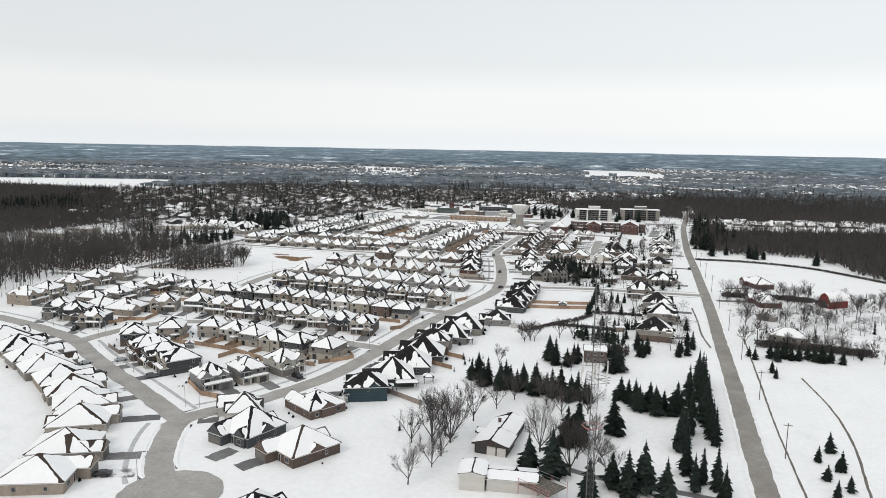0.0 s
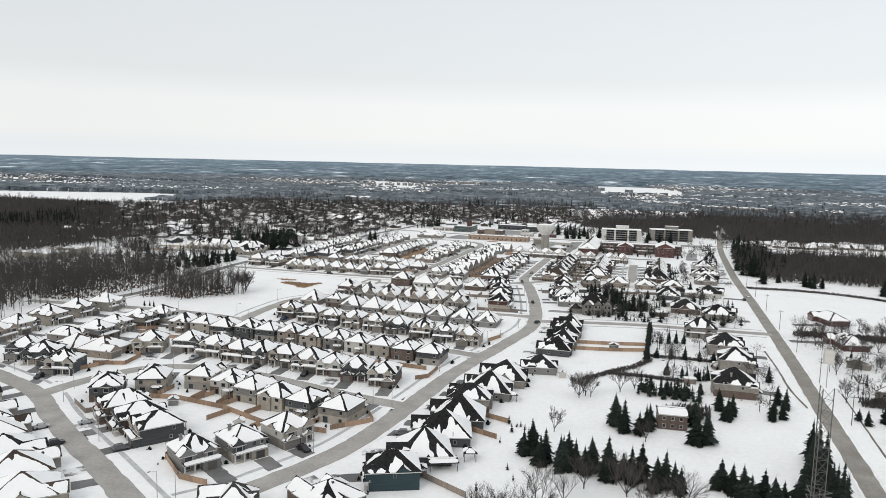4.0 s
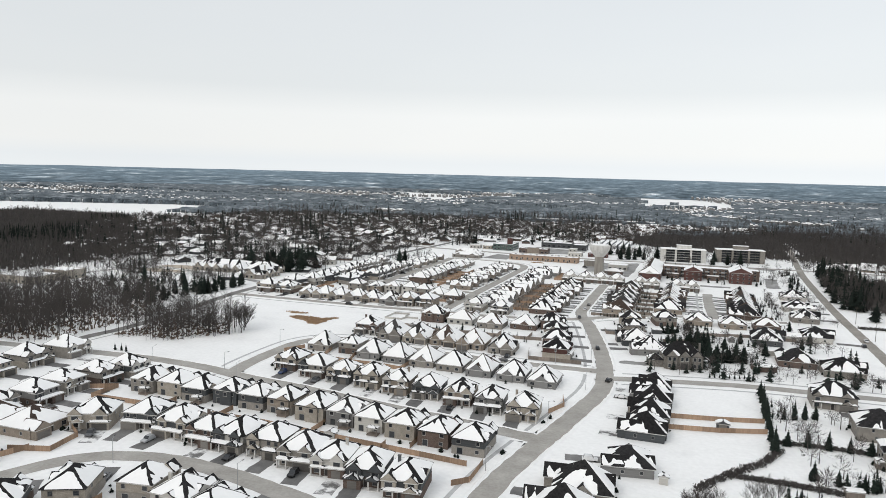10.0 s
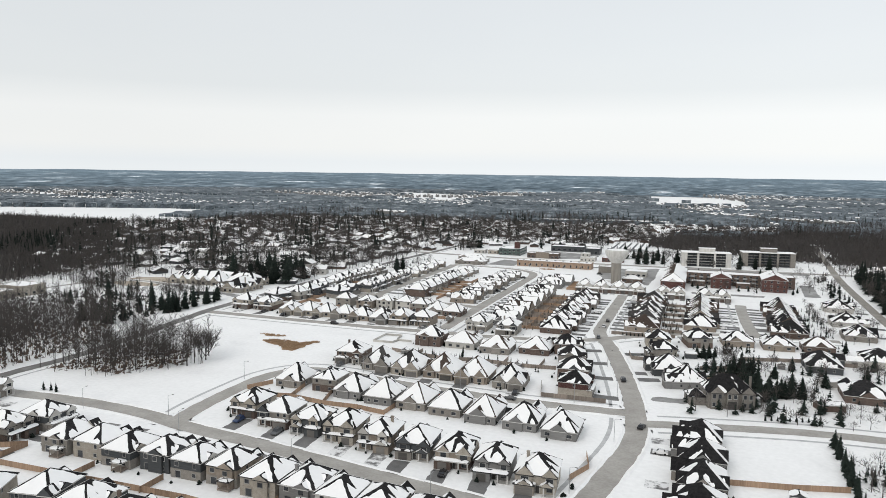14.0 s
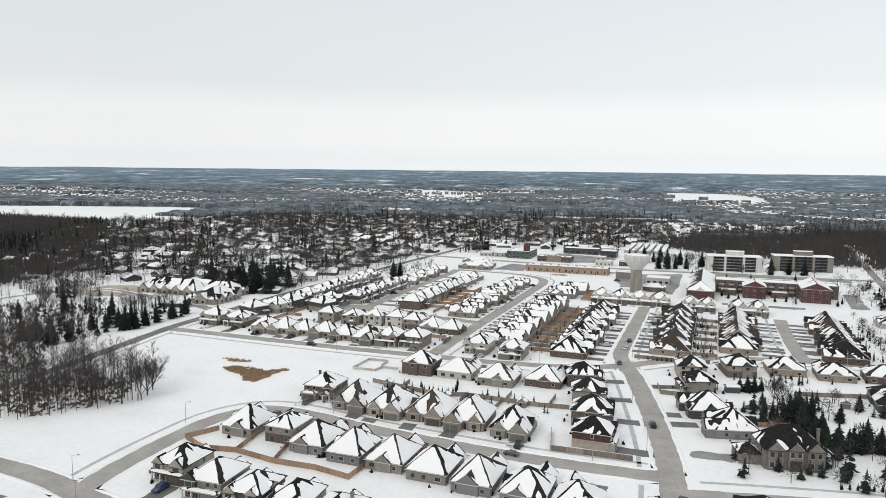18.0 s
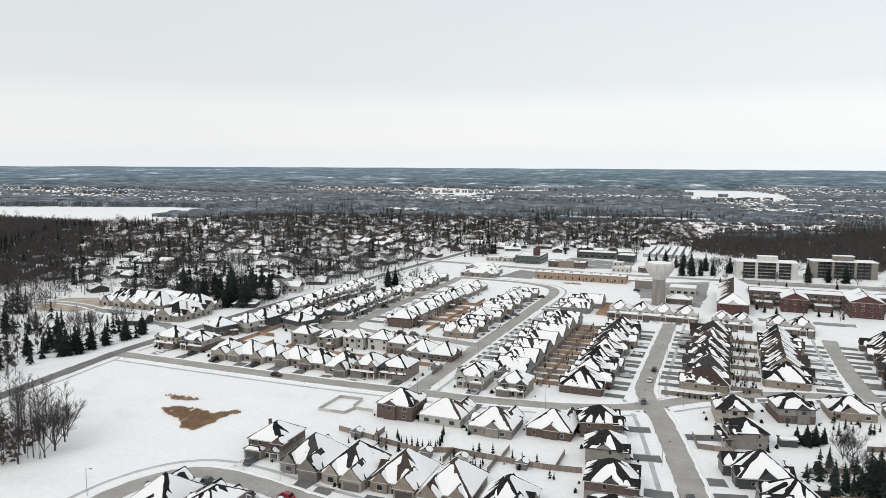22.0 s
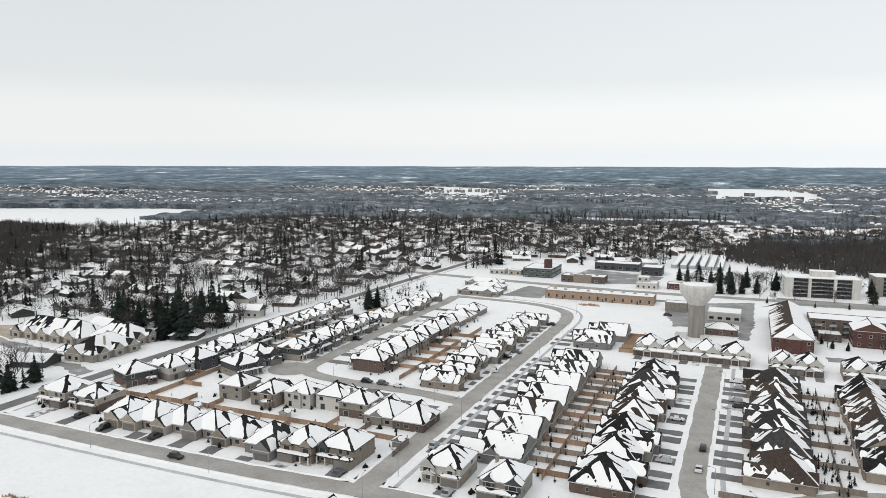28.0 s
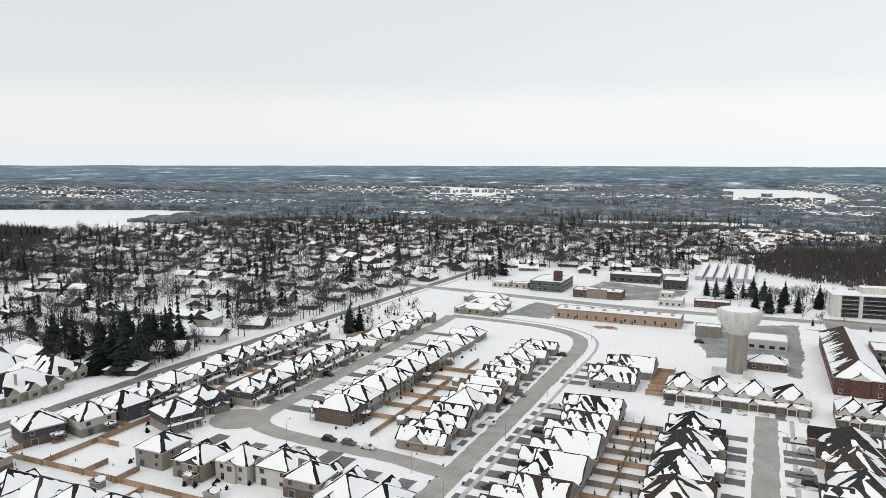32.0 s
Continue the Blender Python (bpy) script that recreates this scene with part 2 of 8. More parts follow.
GARAGE = material("garage_door_paint", [(0.3, (0.12, 0.113, 0.105)), (0.7, (0.18, 0.17, 0.158))], 0.8, 0.55, 0.1, spread=0.55, stretch=(0.2, 0.2, 5))
GLASS = material("window_glass", [(0.3, (0.015, 0.018, 0.022)), (0.7, (0.03, 0.034, 0.04))], 0.6, 0.08, 0.0, spec=0.6)
FENCE = material("cedar_fence", [(0.3, (0.25, 0.17, 0.115)), (0.7, (0.38, 0.265, 0.185))], 0.8, 0.85, 0.25, spread=0.3, stretch=(6, 6, 0.4))
FENCE_GREY = material("grey_fence", [(0.3, (0.17, 0.145, 0.125)), (0.7, (0.29, 0.245, 0.21))], 0.8, 0.85, 0.25, spread=0.25, stretch=(6, 6, 0.4))
BARK = material("grey_bark", [(0.3, (0.055, 0.046, 0.041)), (0.7, (0.12, 0.105, 0.095))], 2.0, 0.9, 0.3, spread=0.2)
TWIG = material("bare_twigs", [(0.3, (0.042, 0.037, 0.035)), (0.7, (0.094, 0.084, 0.078))], 1.5, 0.9, 0.0, spread=0.25)
# paler, greyer copy of the twigs, offsetting the shade inside dense woods
LIGHTENED_TWIG = material("grey_wood_twigs", [(0.3, (0.046, 0.042, 0.041)), (0.7, (0.098, 0.090, 0.087))], 0.6, 0.95, 0.0, coord="World")
NEEDLE = material("conifer_needles", [(0.3, (0.011, 0.016, 0.014)), (0.60, (0.028, 0.037, 0.031)), (0.70, (0.06, 0.068, 0.066)), (0.82, (0.22, 0.225, 0.225))], 1.6, 1.0, 0.2, spread=0.3, spec=0.05, fine=0.35)
CONCRETE = material("tower_concrete", [(0.3, (0.20, 0.185, 0.165)), (0.7, (0.32, 0.30, 0.27))], 0.25, 0.85, 0.25, fine=0.08, stretch=(2, 2, 0.25))
PALE_CONCRETE = material("pale_tank_concrete", [(0.3, (0.46, 0.445, 0.42)), (0.7, (0.68, 0.67, 0.645))], 0.3, 0.85, 0.25, fine=0.06, stretch=(2, 2, 0.3))
STEEL = material("galvanised_steel", [(0.3, (0.32, 0.33, 0.34)), (0.7, (0.45, 0.46, 0.47))], 1.5, 0.45, 0.05, metal=0.6)
MAST_STEEL = material("weathered_mast_steel", [(0.3, (0.09, 0.087, 0.086)), (0.7, (0.16, 0.155, 0.155))], 1.5, 0.6, 0.05, metal=0.3)
MAST_RED = material("faded_red_steel", [(0.3, (0.42, 0.17, 0.16)), (0.7, (0.55, 0.26, 0.24))], 2.0, 0.6, 0.05)
REED = material("dry_reeds", [(0.3, (0.33, 0.215, 0.13)), (0.7, (0.53, 0.385, 0.255))], 0.6, 0.95, 0.3, fine=0.3)
GREEN_WALL = material("green_cladding", [(0.3, (0.05, 0.075, 0.07)), (0.7, (0.08, 0.11, 0.10))], 0.6, 0.7, 0.1, stretch=(0.3, 0.3, 6))
TYRE = material("tyre_rubber", [(0.3, (0.012, 0.012, 0.012)), (0.7, (0.025, 0.025, 0.025))], 3.0, 0.9, 0.1)
WOODPOLE = material("pole_wood", [(0.3, (0.10, 0.085, 0.07)), (0.7, (0.17, 0.15, 0.125))], 2.0, 0.9, 0.2)
CAR_PAINTS = [material(nm, [(0.3, c), (0.7, tuple(v * 1.25 for v in c))], 0.8, 0.25, 0.0, spec=0.6) for nm, c in (
    ("black_car_paint", (0.012, 0.012, 0.014)), ("white_car_paint", (0.62, 0.62, 0.62)), ("grey_car_paint", (0.08, 0.083, 0.088)),
    ("silver_car_paint", (0.35, 0.36, 0.37)), ("red_car_paint", (0.25, 0.015, 0.02)), ("blue_car_paint", (0.03, 0.05, 0.11)))]

# ---- building blocks ----
class Geo:
    """Vertices and faces of one part, with a material slot per face."""
    def __init__(self):
        self.v, self.f, self.s = [], [], []

    def poly(self, pts, slot=0):
        i = len(self.v)
        self.v += [tuple(p) for p in pts]
        self.f.append(tuple(range(i, i + len(pts))))
        self.s.append(slot)
        return self

    def box(self, x0, y0, z0, x1, y1, z1, slot=0):
        i = len(self.v)
        self.v += [(x0, y0, z0), (x1, y0, z0), (x1, y1, z0), (x0, y1, z0), (x0, y0, z1), (x1, y0, z1), (x1, y1, z1), (x0, y1, z1)]
        for q in ((0, 3, 2, 1), (4, 5, 6, 7), (0, 1, 5, 4), (1, 2, 6, 5), (2, 3, 7, 6), (3, 0, 4, 7)):
            self.f.append(tuple(i + k for k in q))
            self.s.append(slot)
        return self

    def tube(self, p, q, r0, r1, n=6, slot=0, cap=True):
        p, q = Vector(p), Vector(q)
        d = (q - p)
        if d.length < 1e-6:
            return self
        d.normalize()
        a = d.orthogonal().normalized()
        b = d.cross(a)
        i = len(self.v)
        for c, r in ((p, r0), (q, r1)):
            for k in range(n):
                w = 2 * math.pi * k / n
                self.v.append(tuple(c + a * (r * math.cos(w)) + b * (r * math.sin(w))))
        for k in range(n):
            m = (k + 1) % n
            self.f.append((i + k, i + m, i + n + m, i + n + k))
            self.s.append(slot)
        if cap:
            self.f.append(tuple(i + n + k for k in range(n)))
            self.f.append(tuple(i + n - 1 - k for k in range(n)))
            self.s += [slot, slot]
        return self

    def lathe(self, profile, n=24, x=0, y=0, slot=0):
        i = len(self.v)
        for r, z in profile:
            for k in range(n):
                w = 2 * math.pi * k / n
                self.v.append((x + r * math.cos(w), y + r * math.sin(w), z))
        for j in range(len(profile) - 1):
            for k in range(n):
                m = (k + 1) % n
                self.f.append((i + j * n + k, i + j * n + m, i + (j + 1) * n + m, i + (j + 1) * n + k))
                self.s.append(slot)
        self.f.append(tuple(i + (len(profile) - 1) * n + k for k in range(n)))
        self.s.append(slot)
        return self

    def add(self, other, m=None):
        i = len(self.v)
        self.v += [tuple(m @ Vector(p)) for p in other.v] if m else other.v
        self.f += [tuple(i + k for k in q) for q in other.f]
        self.s += other.s
        return self

    def mesh(self, name, mats):
        me = bpy.data.meshes.new(name)
        me.from_pydata(self.v, [], self.f)
        for m in mats:
            me.materials.append(m)
        if len(mats) > 1:
            me.polygons.foreach_set("material_index", self.s)
        me.update()
        return me


import collections

KIDS = collections.defaultdict(list)


def part(name, geo, mats, parent=None, label="", at=None):
    """Links a Geo (or a ready mesh) as one mesh object under a thing or a part."""
    mats = mats if isinstance(mats, (list, tuple)) else [mats]
    me = geo.mesh(name, mats) if isinstance(geo, Geo) else geo
    ob = new(name, me)
    if parent:
        ob.parent = parent
        KIDS[parent.name].append(ob)
    if at is not None:
        ob.matrix_basis = at
    if label:
        ob["label"] = label
    return ob


def thing(name, label, category, group="", at=None, kind=""):
    ob = new(name)
    ob.empty_display_size = 0.5
    if at is not None:
        ob.matrix_basis = at
    return tagged(ob, label, category, group, kind)


def smooth(ob):
    ob.data.polygons.foreach_set("use_smooth", [True] * len(ob.data.polygons))
    return ob


# ---- snow lying on a roof plane ----
def snow_patch(geo, pts, rng, bare=0.2, gap=0.25, streak=0.0, cell=0.7, lift=0.09):
    """Snow on the convex plane pts (its first edge is the eave): cleared along ridge and hips, with ragged bare places."""
    P = [Vector(p) for p in pts]
    u = (P[1] - P[0]).normalized()
    nrm = u.cross(P[2] - P[1] if (P[2] - P[1]).length > 0.01 else P[-1] - P[1]).normalized()
    if nrm.z < 0:
        nrm = -nrm
    v = nrm.cross(u)
    if v.z < 0:
        v = -v
    Q = np.array([((p - P[0]).dot(u), (p - P[0]).dot(v)) for p in P])
    lo, hi = Q.min(0), Q.max(0)
    nu, nv = max(3, int((hi[0] - lo[0]) / cell)), max(3, int((hi[1] - lo[1]) / cell))
    U, V = np.meshgrid(np.linspace(lo[0], hi[0], nu + 1), np.linspace(lo[1], hi[1], nv + 1), indexing="ij")
    ph = [rng.uniform(0, 6.28) for _ in range(8)]
    nz = (np.sin(U * 0.9 + ph[0] + 0.7 * np.sin(V * 0.8 + ph[1])) * 0.5 + np.sin(U * 2.3 - V * 1.1 + ph[3]) * 0.3 + np.sin(U * 4.1 + V * 3.0 + ph[4]) * 0.2 + np.sin(U * 7.3 - V * 6.1 + ph[5]) * 0.16)
    area = sum(Q[i][0] * Q[(i + 1) % len(Q)][1] - Q[(i + 1) % len(Q)][0] * Q[i][1] for i in range(len(Q)))
    sgn = 1 if area > 0 else -1
    phi = np.full(U.shape, 1e9)
    tight = min(1.0, min(hi - lo) / 4.5)
    for i in range(len(Q)):
        a, b = Q[i], Q[(i + 1) % len(Q)]
        L = math.hypot(*(b - a))
        if L < 0.05:
            continue
        d = sgn * ((b[0] - a[0]) * (V - a[1]) - (b[1] - a[1]) * (U - a[0])) / L
        if i > 0:
            wide = (gap * (1.0 + 0.5 * nz) + bare * rng.choice((0.2, 0.8, 1.9)) * (1 + 0.7 * nz)) * tight
            d = d - wide
        else:
            d = d + 0.02
        phi = np.minimum(phi, d)
    # bare wedges that run down from the ridge
    span = hi - lo
    for _ in range(int(rng.uniform(0.3, 1.0) * (bare * 1.3 + streak * 1.5) * span[0] / 1.6 + 0.5)):
        uc = rng.uniform(lo[0], hi[0])
        hw = rng.uniform(0.25, 1.1) * (1 + bare)
        D = span[1] * rng.uniform(0.35, 1.15)
        k = rng.uniform(-0.3, 0.3) + (0.55 if streak else 0.0)
        top = hi[1] - (0 if rng.random() < 0.6 else rng.uniform(0, 0.5) * span[1])
        w = np.abs(U - uc - k * (hi[1] - V) + 0.14 * nz) / hw + (top - V) / D - 1
        w = np.where(V > top + 0.6, np.maximum(w, (V - top - 0.6)), w)
        phi = np.minimum(phi, w * 0.8)
    off = nrm * lift

    def pos(a, b):
        return P[0] + u * a + v * b + off
    drop = nrm * (lift - 0.005)
    for i in range(nu):
        for j in range(nv):
            c = ((i, j), (i + 1, j), (i + 1, j + 1), (i, j + 1))
            val = [phi[q] for q in c]
            if max(val) <= 0:
                continue
            if min(val) > 0:
                geo.poly([pos(U[q], V[q]) for q in c])
                continue
            out, cut = [], []
            for k in range(4):
                q, r = c[k], c[(k + 1) % 4]
                a, b = val[k], val[(k + 1) % 4]
                if a > 0:
                    out.append((U[q], V[q]))
                if (a > 0) != (b > 0):
                    t = a / (a - b)
                    pt = (U[q] + t * (U[r] - U[q]), V[q] + t * (V[r] - V[q]))
                    out.append(pt)
                    cut.append(pt)
            if len(out) >= 3:
                geo.poly([pos(*q) for q in out])
            if len(cut) == 2:
                a, b = pos(*cut[0]), pos(*cut[1])
                geo.poly([a, b, b - drop, a - drop])


def hip_planes(x0, y0, x1, y1, z, pitch, ridge=None):
    """Planes of a hip roof over a rectangle; eave edge first. ridge: 'x' or 'y' axis, gable ends if it starts with 'g'."""
    w, d = x1 - x0, y1 - y0
    gable = bool(ridge) and ridge.startswith("g")
    axis = (ridge or ("y" if d > w else "x"))[-1]
    t = math.tan(radians(pitch))
    a, b, c, e = (x0, y0, z), (x1, y0, z), (x1, y1, z), (x0, y1, z)
    if axis == "x":
        h = d / 2 * t
        k = 0 if gable else min(d / 2, w / 2 - 0.05)
        r, s = (x0 + k, (y0 + y1) / 2, z + h), (x1 - k, (y0 + y1) / 2, z + h)
        pl = [[a, b, s, r], [c, e, r, s]]
        ends = [[b, c, s], [e, a, r]]
    else:
        h = w / 2 * t
        k = 0 if gable else min(w / 2, d / 2 - 0.05)
        r, s = ((x0 + x1) / 2, y0 + k, z + h), ((x0 + x1) / 2, y1 - k, z + h)
        pl = [[b, c, s, r], [e, a, r, s]]
        ends = [[a, b, r], [c, e, s]]
    return (pl, ends) if gable else (pl + ends, [])


class Roof:
    """The roof sections of one house and the snow lying on them."""
    def __init__(self, rng, turn, bare=0.25, streak=0.0, west=0.0, east=0.3, south=0.0):
        self.snow, self.sections = Geo(), []
        self.rng, self.turn = rng, Matrix.Rotation(radians(turn), 3, "Z")
        self.bare, self.streak, self.west, self.east, self.south = bare, streak, west, east, south

    def put(self, x0, y0, x1, y1, z, pitch, ridge=None, o=0.45, snow=1.0):
        pl, ends = hip_planes(x0 - o, y0 - o, x1 + o, y1 + o, z, pitch, ridge)
        g = Geo()
        index = {}

        def vid(p):
            k = (round(p[0], 3), round(p[1], 3), round(p[2], 3))
            if k not in index:
                index[k] = len(g.v)
                g.v.append(tuple(p))
            return index[k]

        for p in pl:
            g.f.append(tuple(vid(q) for q in p))
            g.s.append(0)
            A, B, C = Vector(p[0]), Vector(p[1]), Vector(p[2])
            n = self.turn @ (B - A).cross(C - A).normalized()
            n = n if n.z > 0 else -n
            lean = (self.west * max(0, -n.x) + self.east * max(0, n.x) + self.south * max(0, -n.y)) * 1.6
            bare = min(0.85, max(0.0, self.bare * self.rng.uniform(0.3, 1.5) + lean))
            if lean > 2.0:
                bare = 1.5
            elif lean > 0.9:
                bare = 0.95
            elif bare > 0.5 and self.rng.random() < 0.65:
                bare = 1.5
            if snow > 0:
                snow_patch(self.snow, p, self.rng, bare, gap=0.22, streak=(self.streak + lean * 0.8) if self.streak else 0)
        for p in ends:
            g.f.append(tuple(vid(q) for q in p))
            g.s.append(2)
        low = [(x0 - o, y0 - o, z), (x1 + o, y0 - o, z), (x1 + o, y1 + o, z), (x0 - o, y1 + o, z)]
        for k in range(4):
            a, b = low[k], low[(k + 1) % 4]
            g.f.append((vid(a), vid(b), vid((b[0], b[1], z - 0.22)), vid((a[0], a[1], z - 0.22))))
            g.s.append(1)
        g.f.append(tuple(vid((q[0], q[1], z - 0.22)) for q in reversed(low)))
        g.s.append(1)
        self.sections.append(g)
        return self

    def finish(self, root, shingle, gable_mat, trim):
        for g in self.sections:
            part("roof", g, [shingle, trim, gable_mat], root)
        if self.snow.f:
            part("roof_snow", self.snow, ROOF_SNOW, root, "patchy snow lying on the roof")["kind"] = "stuff"


def window_mesh(w, h):
    """A frame with a recessed pane, as one shell."""
    key = (round(w, 2), round(h, 2))
    if key not in window_mesh.made:
        g = Geo()
        t = 0.1
        def ring(a, b, c, d, y):
            g.v.extend([(a, y, b), (c, y, b), (c, y, d), (a, y, d)])
        ring(-w / 2, -0.08, w / 2, h, 0.0)
        ring(-w / 2, -0.08, w / 2, h, -0.07)
        ring(-w / 2 + t, t, w / 2 - t, h - t, -0.07)
        ring(-w / 2 + t, t, w / 2 - t, h - t, -0.02)
        for j in range(3):
            for k in range(4):
                m = (k + 1) % 4
                g.f.append((4 * j + k, 4 * j + m, 4 * j + 4 + m, 4 * j + 4 + k))
                g.s.append(0)
        g.f.append((12, 13, 14, 15))
        g.s.append(1)
        window_mesh.made[key] = g.mesh("window", [FRAME, GLASS])
    return window_mesh.made[key]


window_mesh.made = {}


def window(root, x, y, z, side, w=1.2, h=1.3):
    """side: 0 front (-y), 1 east (+x), 2 back (+y), 3 west (-x). Blind flanks and north faces stay plain."""
    turn = root.matrix_basis.to_euler().z + radians((0, 90, 180, -90)[side])
    px, face = root.matrix_basis.translation.x, math.sin(turn)
    if math.cos(turn) < -0.55 or (face < -0.55 and px < -15) or (face > 0.55 and px > 132):
        return
    part("window", window_mesh(w, h), [], root, at=pose(x, y, z, 0, 0, (0, 90, 180, -90)[side]))


def garage_mesh(w, h=2.2):
    """A sectional door: four panels with grooves between them."""
    key = round(w, 1)
    if key not in garage_mesh.made:
        g = Geo()
        prof = [(0.0, 0.0)]
        for k in range(4):
            prof += [(-0.07, k * h / 4 + 0.02), (-0.07, (k + 1) * h / 4 - 0.03), (-0.03, (k + 1) * h / 4 - 0.005)]
        prof.append((0.0, h))
        for y, z in prof:
            g.v += [(-w / 2, y, z), (w / 2, y, z)]
        for k in range(len(prof) - 1):
            g.f.append((2 * k, 2 * k + 1, 2 * k + 3, 2 * k + 2))
            g.s.append(0)
        garage_mesh.made[key] = g.mesh("garage_door", [GARAGE])
    return garage_mesh.made[key]


garage_mesh.made = {}


def door_geo():
    g = Geo()
    for y, a, b, c, d in ((0, -0.6, 0, 0.6, 2.2), (-0.08, -0.6, 0, 0.6, 2.2), (-0.08, -0.5, 0.02, 0.5, 2.1), (-0.04, -0.5, 0.02, 0.5, 2.1)):
        g.v.extend([(a, y, b), (c, y, b), (c, y, d), (a, y, d)])
    for j in range(3):
        for k in range(4):
            m = (k + 1) % 4
            g.f.append((4 * j + k, 4 * j + m, 4 * j + 4 + m, 4 * j + 4 + k))
            g.s.append(1)
    g.f.append((12, 13, 14, 15))
    g.s.append(0)
    return g


DOOR = door_geo().mesh("front_door", [DARK_TRIM, TRIM])


def words(mat):
    return {"grey_brick": "grey brick", "beige_stone": "beige stone", "tan_brick": "tan brick", "brown_brick": "dark brown brick", "red_brick": "red brick",
            "pale_siding": "pale cream siding", "grey_siding": "grey siding", "dark_siding": "charcoal siding", "teal_siding": "dark teal siding",
            "orange_brick": "orange brick"}.get(mat.name, "plain")


def chimney(root, x, y, z0, z1, mat):
    g = Geo()
    g.box(x - 0.4, y - 0.3, z0, x + 0.4, y + 0.3, z1).box(x - 0.48, y - 0.38, z1 - 0.15, x + 0.48, y + 0.38, z1 + 0.05)
    part("chimney", g, mat, root)


def two_storey(x, y, turn, w, d, mat, seed, style=0, low=None, group="houses of the snowy subdivision", roof=(0.14, 0.0, 0.26, 0.04)):
    """Two-storey house with a hip roof and a garage wing in front; the front looks to -y before it is turned."""
    rng = random.Random(seed)
    h = 5.15 + rng.uniform(-0.15, 0.25)
    root = thing("house", "two-storey %s house with dark shingles under patchy snow" % words(mat), "house", group, pose(x, y, 0, 0, 0, turn))
    sideg = 1 if rng.random() < 0.5 else -1
    bay_mat = mat if (seed * 7) % 5 < 2 else (PALE_SIDING, DARK_SIDING, BEIGE_STONE, GREY_SIDING)[seed % 4]
    gw = w * 0.5
    gx = sideg * (w / 2 - gw / 2)
    fy = -d / 2
    g = Geo().box(-w / 2, fy, -0.3, w / 2, d / 2, h)
    part("wall", g, mat, root)
    if low:
        part("brick_base", Geo().box(-w / 2 - 0.06, fy - 0.06, -0.3, w / 2 + 0.06, d / 2 + 0.06, 2.7), low, root)
    gd = rng.uniform(1.2, 2.4)
    part("garage", Geo().box(gx - gw / 2 + 0.07, fy - gd, -0.3, gx + gw / 2 - 0.07, fy - 0.07, 2.8), low or mat, root)
    part("garage_door", garage_mesh(4.6 if gw > 5.2 else 2.6), [], root, at=pose(gx, fy - gd - 0.01, 0.02))
    R = Roof(rng, turn, roof[0], 0, roof[1], roof[2], roof[3])
    pitch = rng.uniform(29, 34)
    R.put(-w / 2, fy, w / 2, d / 2, h, pitch)
    # one low roof over garage and porch
    if seed % 3:
        R.put(-w / 2 + 0.1, fy - gd, w / 2 - 0.1, fy + 0.2, 2.85, 21, "x" if style else "gx", o=0.35)
    else:
        R.put(gx - gw / 2 + 0.07, fy - gd, gx + gw / 2 - 0.07, fy + 0.2, 2.85, 24, "x", o=0.35)
        R.put(-sideg * w * 0.3 - 1.5, fy - gd, -sideg * w * 0.3 + 1.5, fy - 0.05, 2.82, 34, "gy", o=0.25)
    more = rng.random()
    if more < 0.55:
        # a rear gable over a shallow bay
        bx, bw = rng.uniform(-0.18, 0.18) * w, rng.uniform(1.7, 2.4)
        R.put(bx - bw, 0.12 * d, bx + bw, d / 2 + 0.7, h - 0.02, pitch - 2, "gy", o=0.3)
        part("rear_bay", Geo().box(bx - bw, d / 2 + 0.02, -0.3, bx + bw, d / 2 + 0.7, h - 0.05), mat, root)
        window(root, bx, d / 2 + 0.71, 3.3, 2, 1.6, 1.4)
    if 0.3 < more < 0.8:
        # a cross gable on one flank
        sx = rng.choice((-1, 1))
        by = rng.uniform(-0.12, 0.2) * d
        R.put(min(0, sx * (w / 2 + 0.25)), by - 2.0, max(0, sx * (w / 2 + 0.25)), by + 2.0, h - 0.03, pitch, "gx", o=0.25)
    px = -sideg * (w / 2 - 1.5)
    if style == 2:
        R.put(gx - 1.7, fy - gd - 0.12, gx + 1.7, fy - 0.1, 2.87, 32, "gy", o=0.25)
    pg = Geo()
    for k in (px - 1.35, px + 1.35):
        pg.box(k - 0.16, fy - gd + 0.05, 0, k + 0.16, fy - gd + 0.35, 2.65)
    pg.box(px - 1.7, fy - gd, -0.2, px + 1.7, fy - 0.02, 0.15)
    part("porch", pg, TRIM, root)
    bays = [(px, rng.uniform(1.6, 2.1), rng.uniform(0.4, 0.9))]
    if style != 1:
        bays.append((gx, rng.uniform(1.4, 2.4), rng.uniform(0.3, 0.7)))
    for bx, bw, out in bays:
        R.put(bx - bw, fy - out, bx + bw, fy + 2.4, h - rng.uniform(0.0, 0.5), rng.uniform(38, 46), "gy", o=0.28)
        part("front_bay", Geo().box(bx - bw, fy - out, 2.9, bx + bw, fy - 0.02, h - 0.52), bay_mat, root)
        window(root, bx, fy - out - 0.01, 3.25, 0, min(2.2, bw * 1.1), 1.4)
    window(root, px, fy - (0.08 if low else 0.02), 0.7, 0, 1.6, 1.5)
    if style == 1:
        window(root, gx - 1.2, fy - 0.02, 3.6, 0, 1.2, 1.3)
        window(root, gx + 1.2, fy - 0.02, 3.6, 0, 1.2, 1.3)
    dx = -sideg * 0.3
    part("front_door", DOOR, [], root, at=pose(dx - sideg * 0.4, fy - (0.08 if low else 0.01), 0.15))
    yb = d / 2 + (0.07 if low else 0.01)
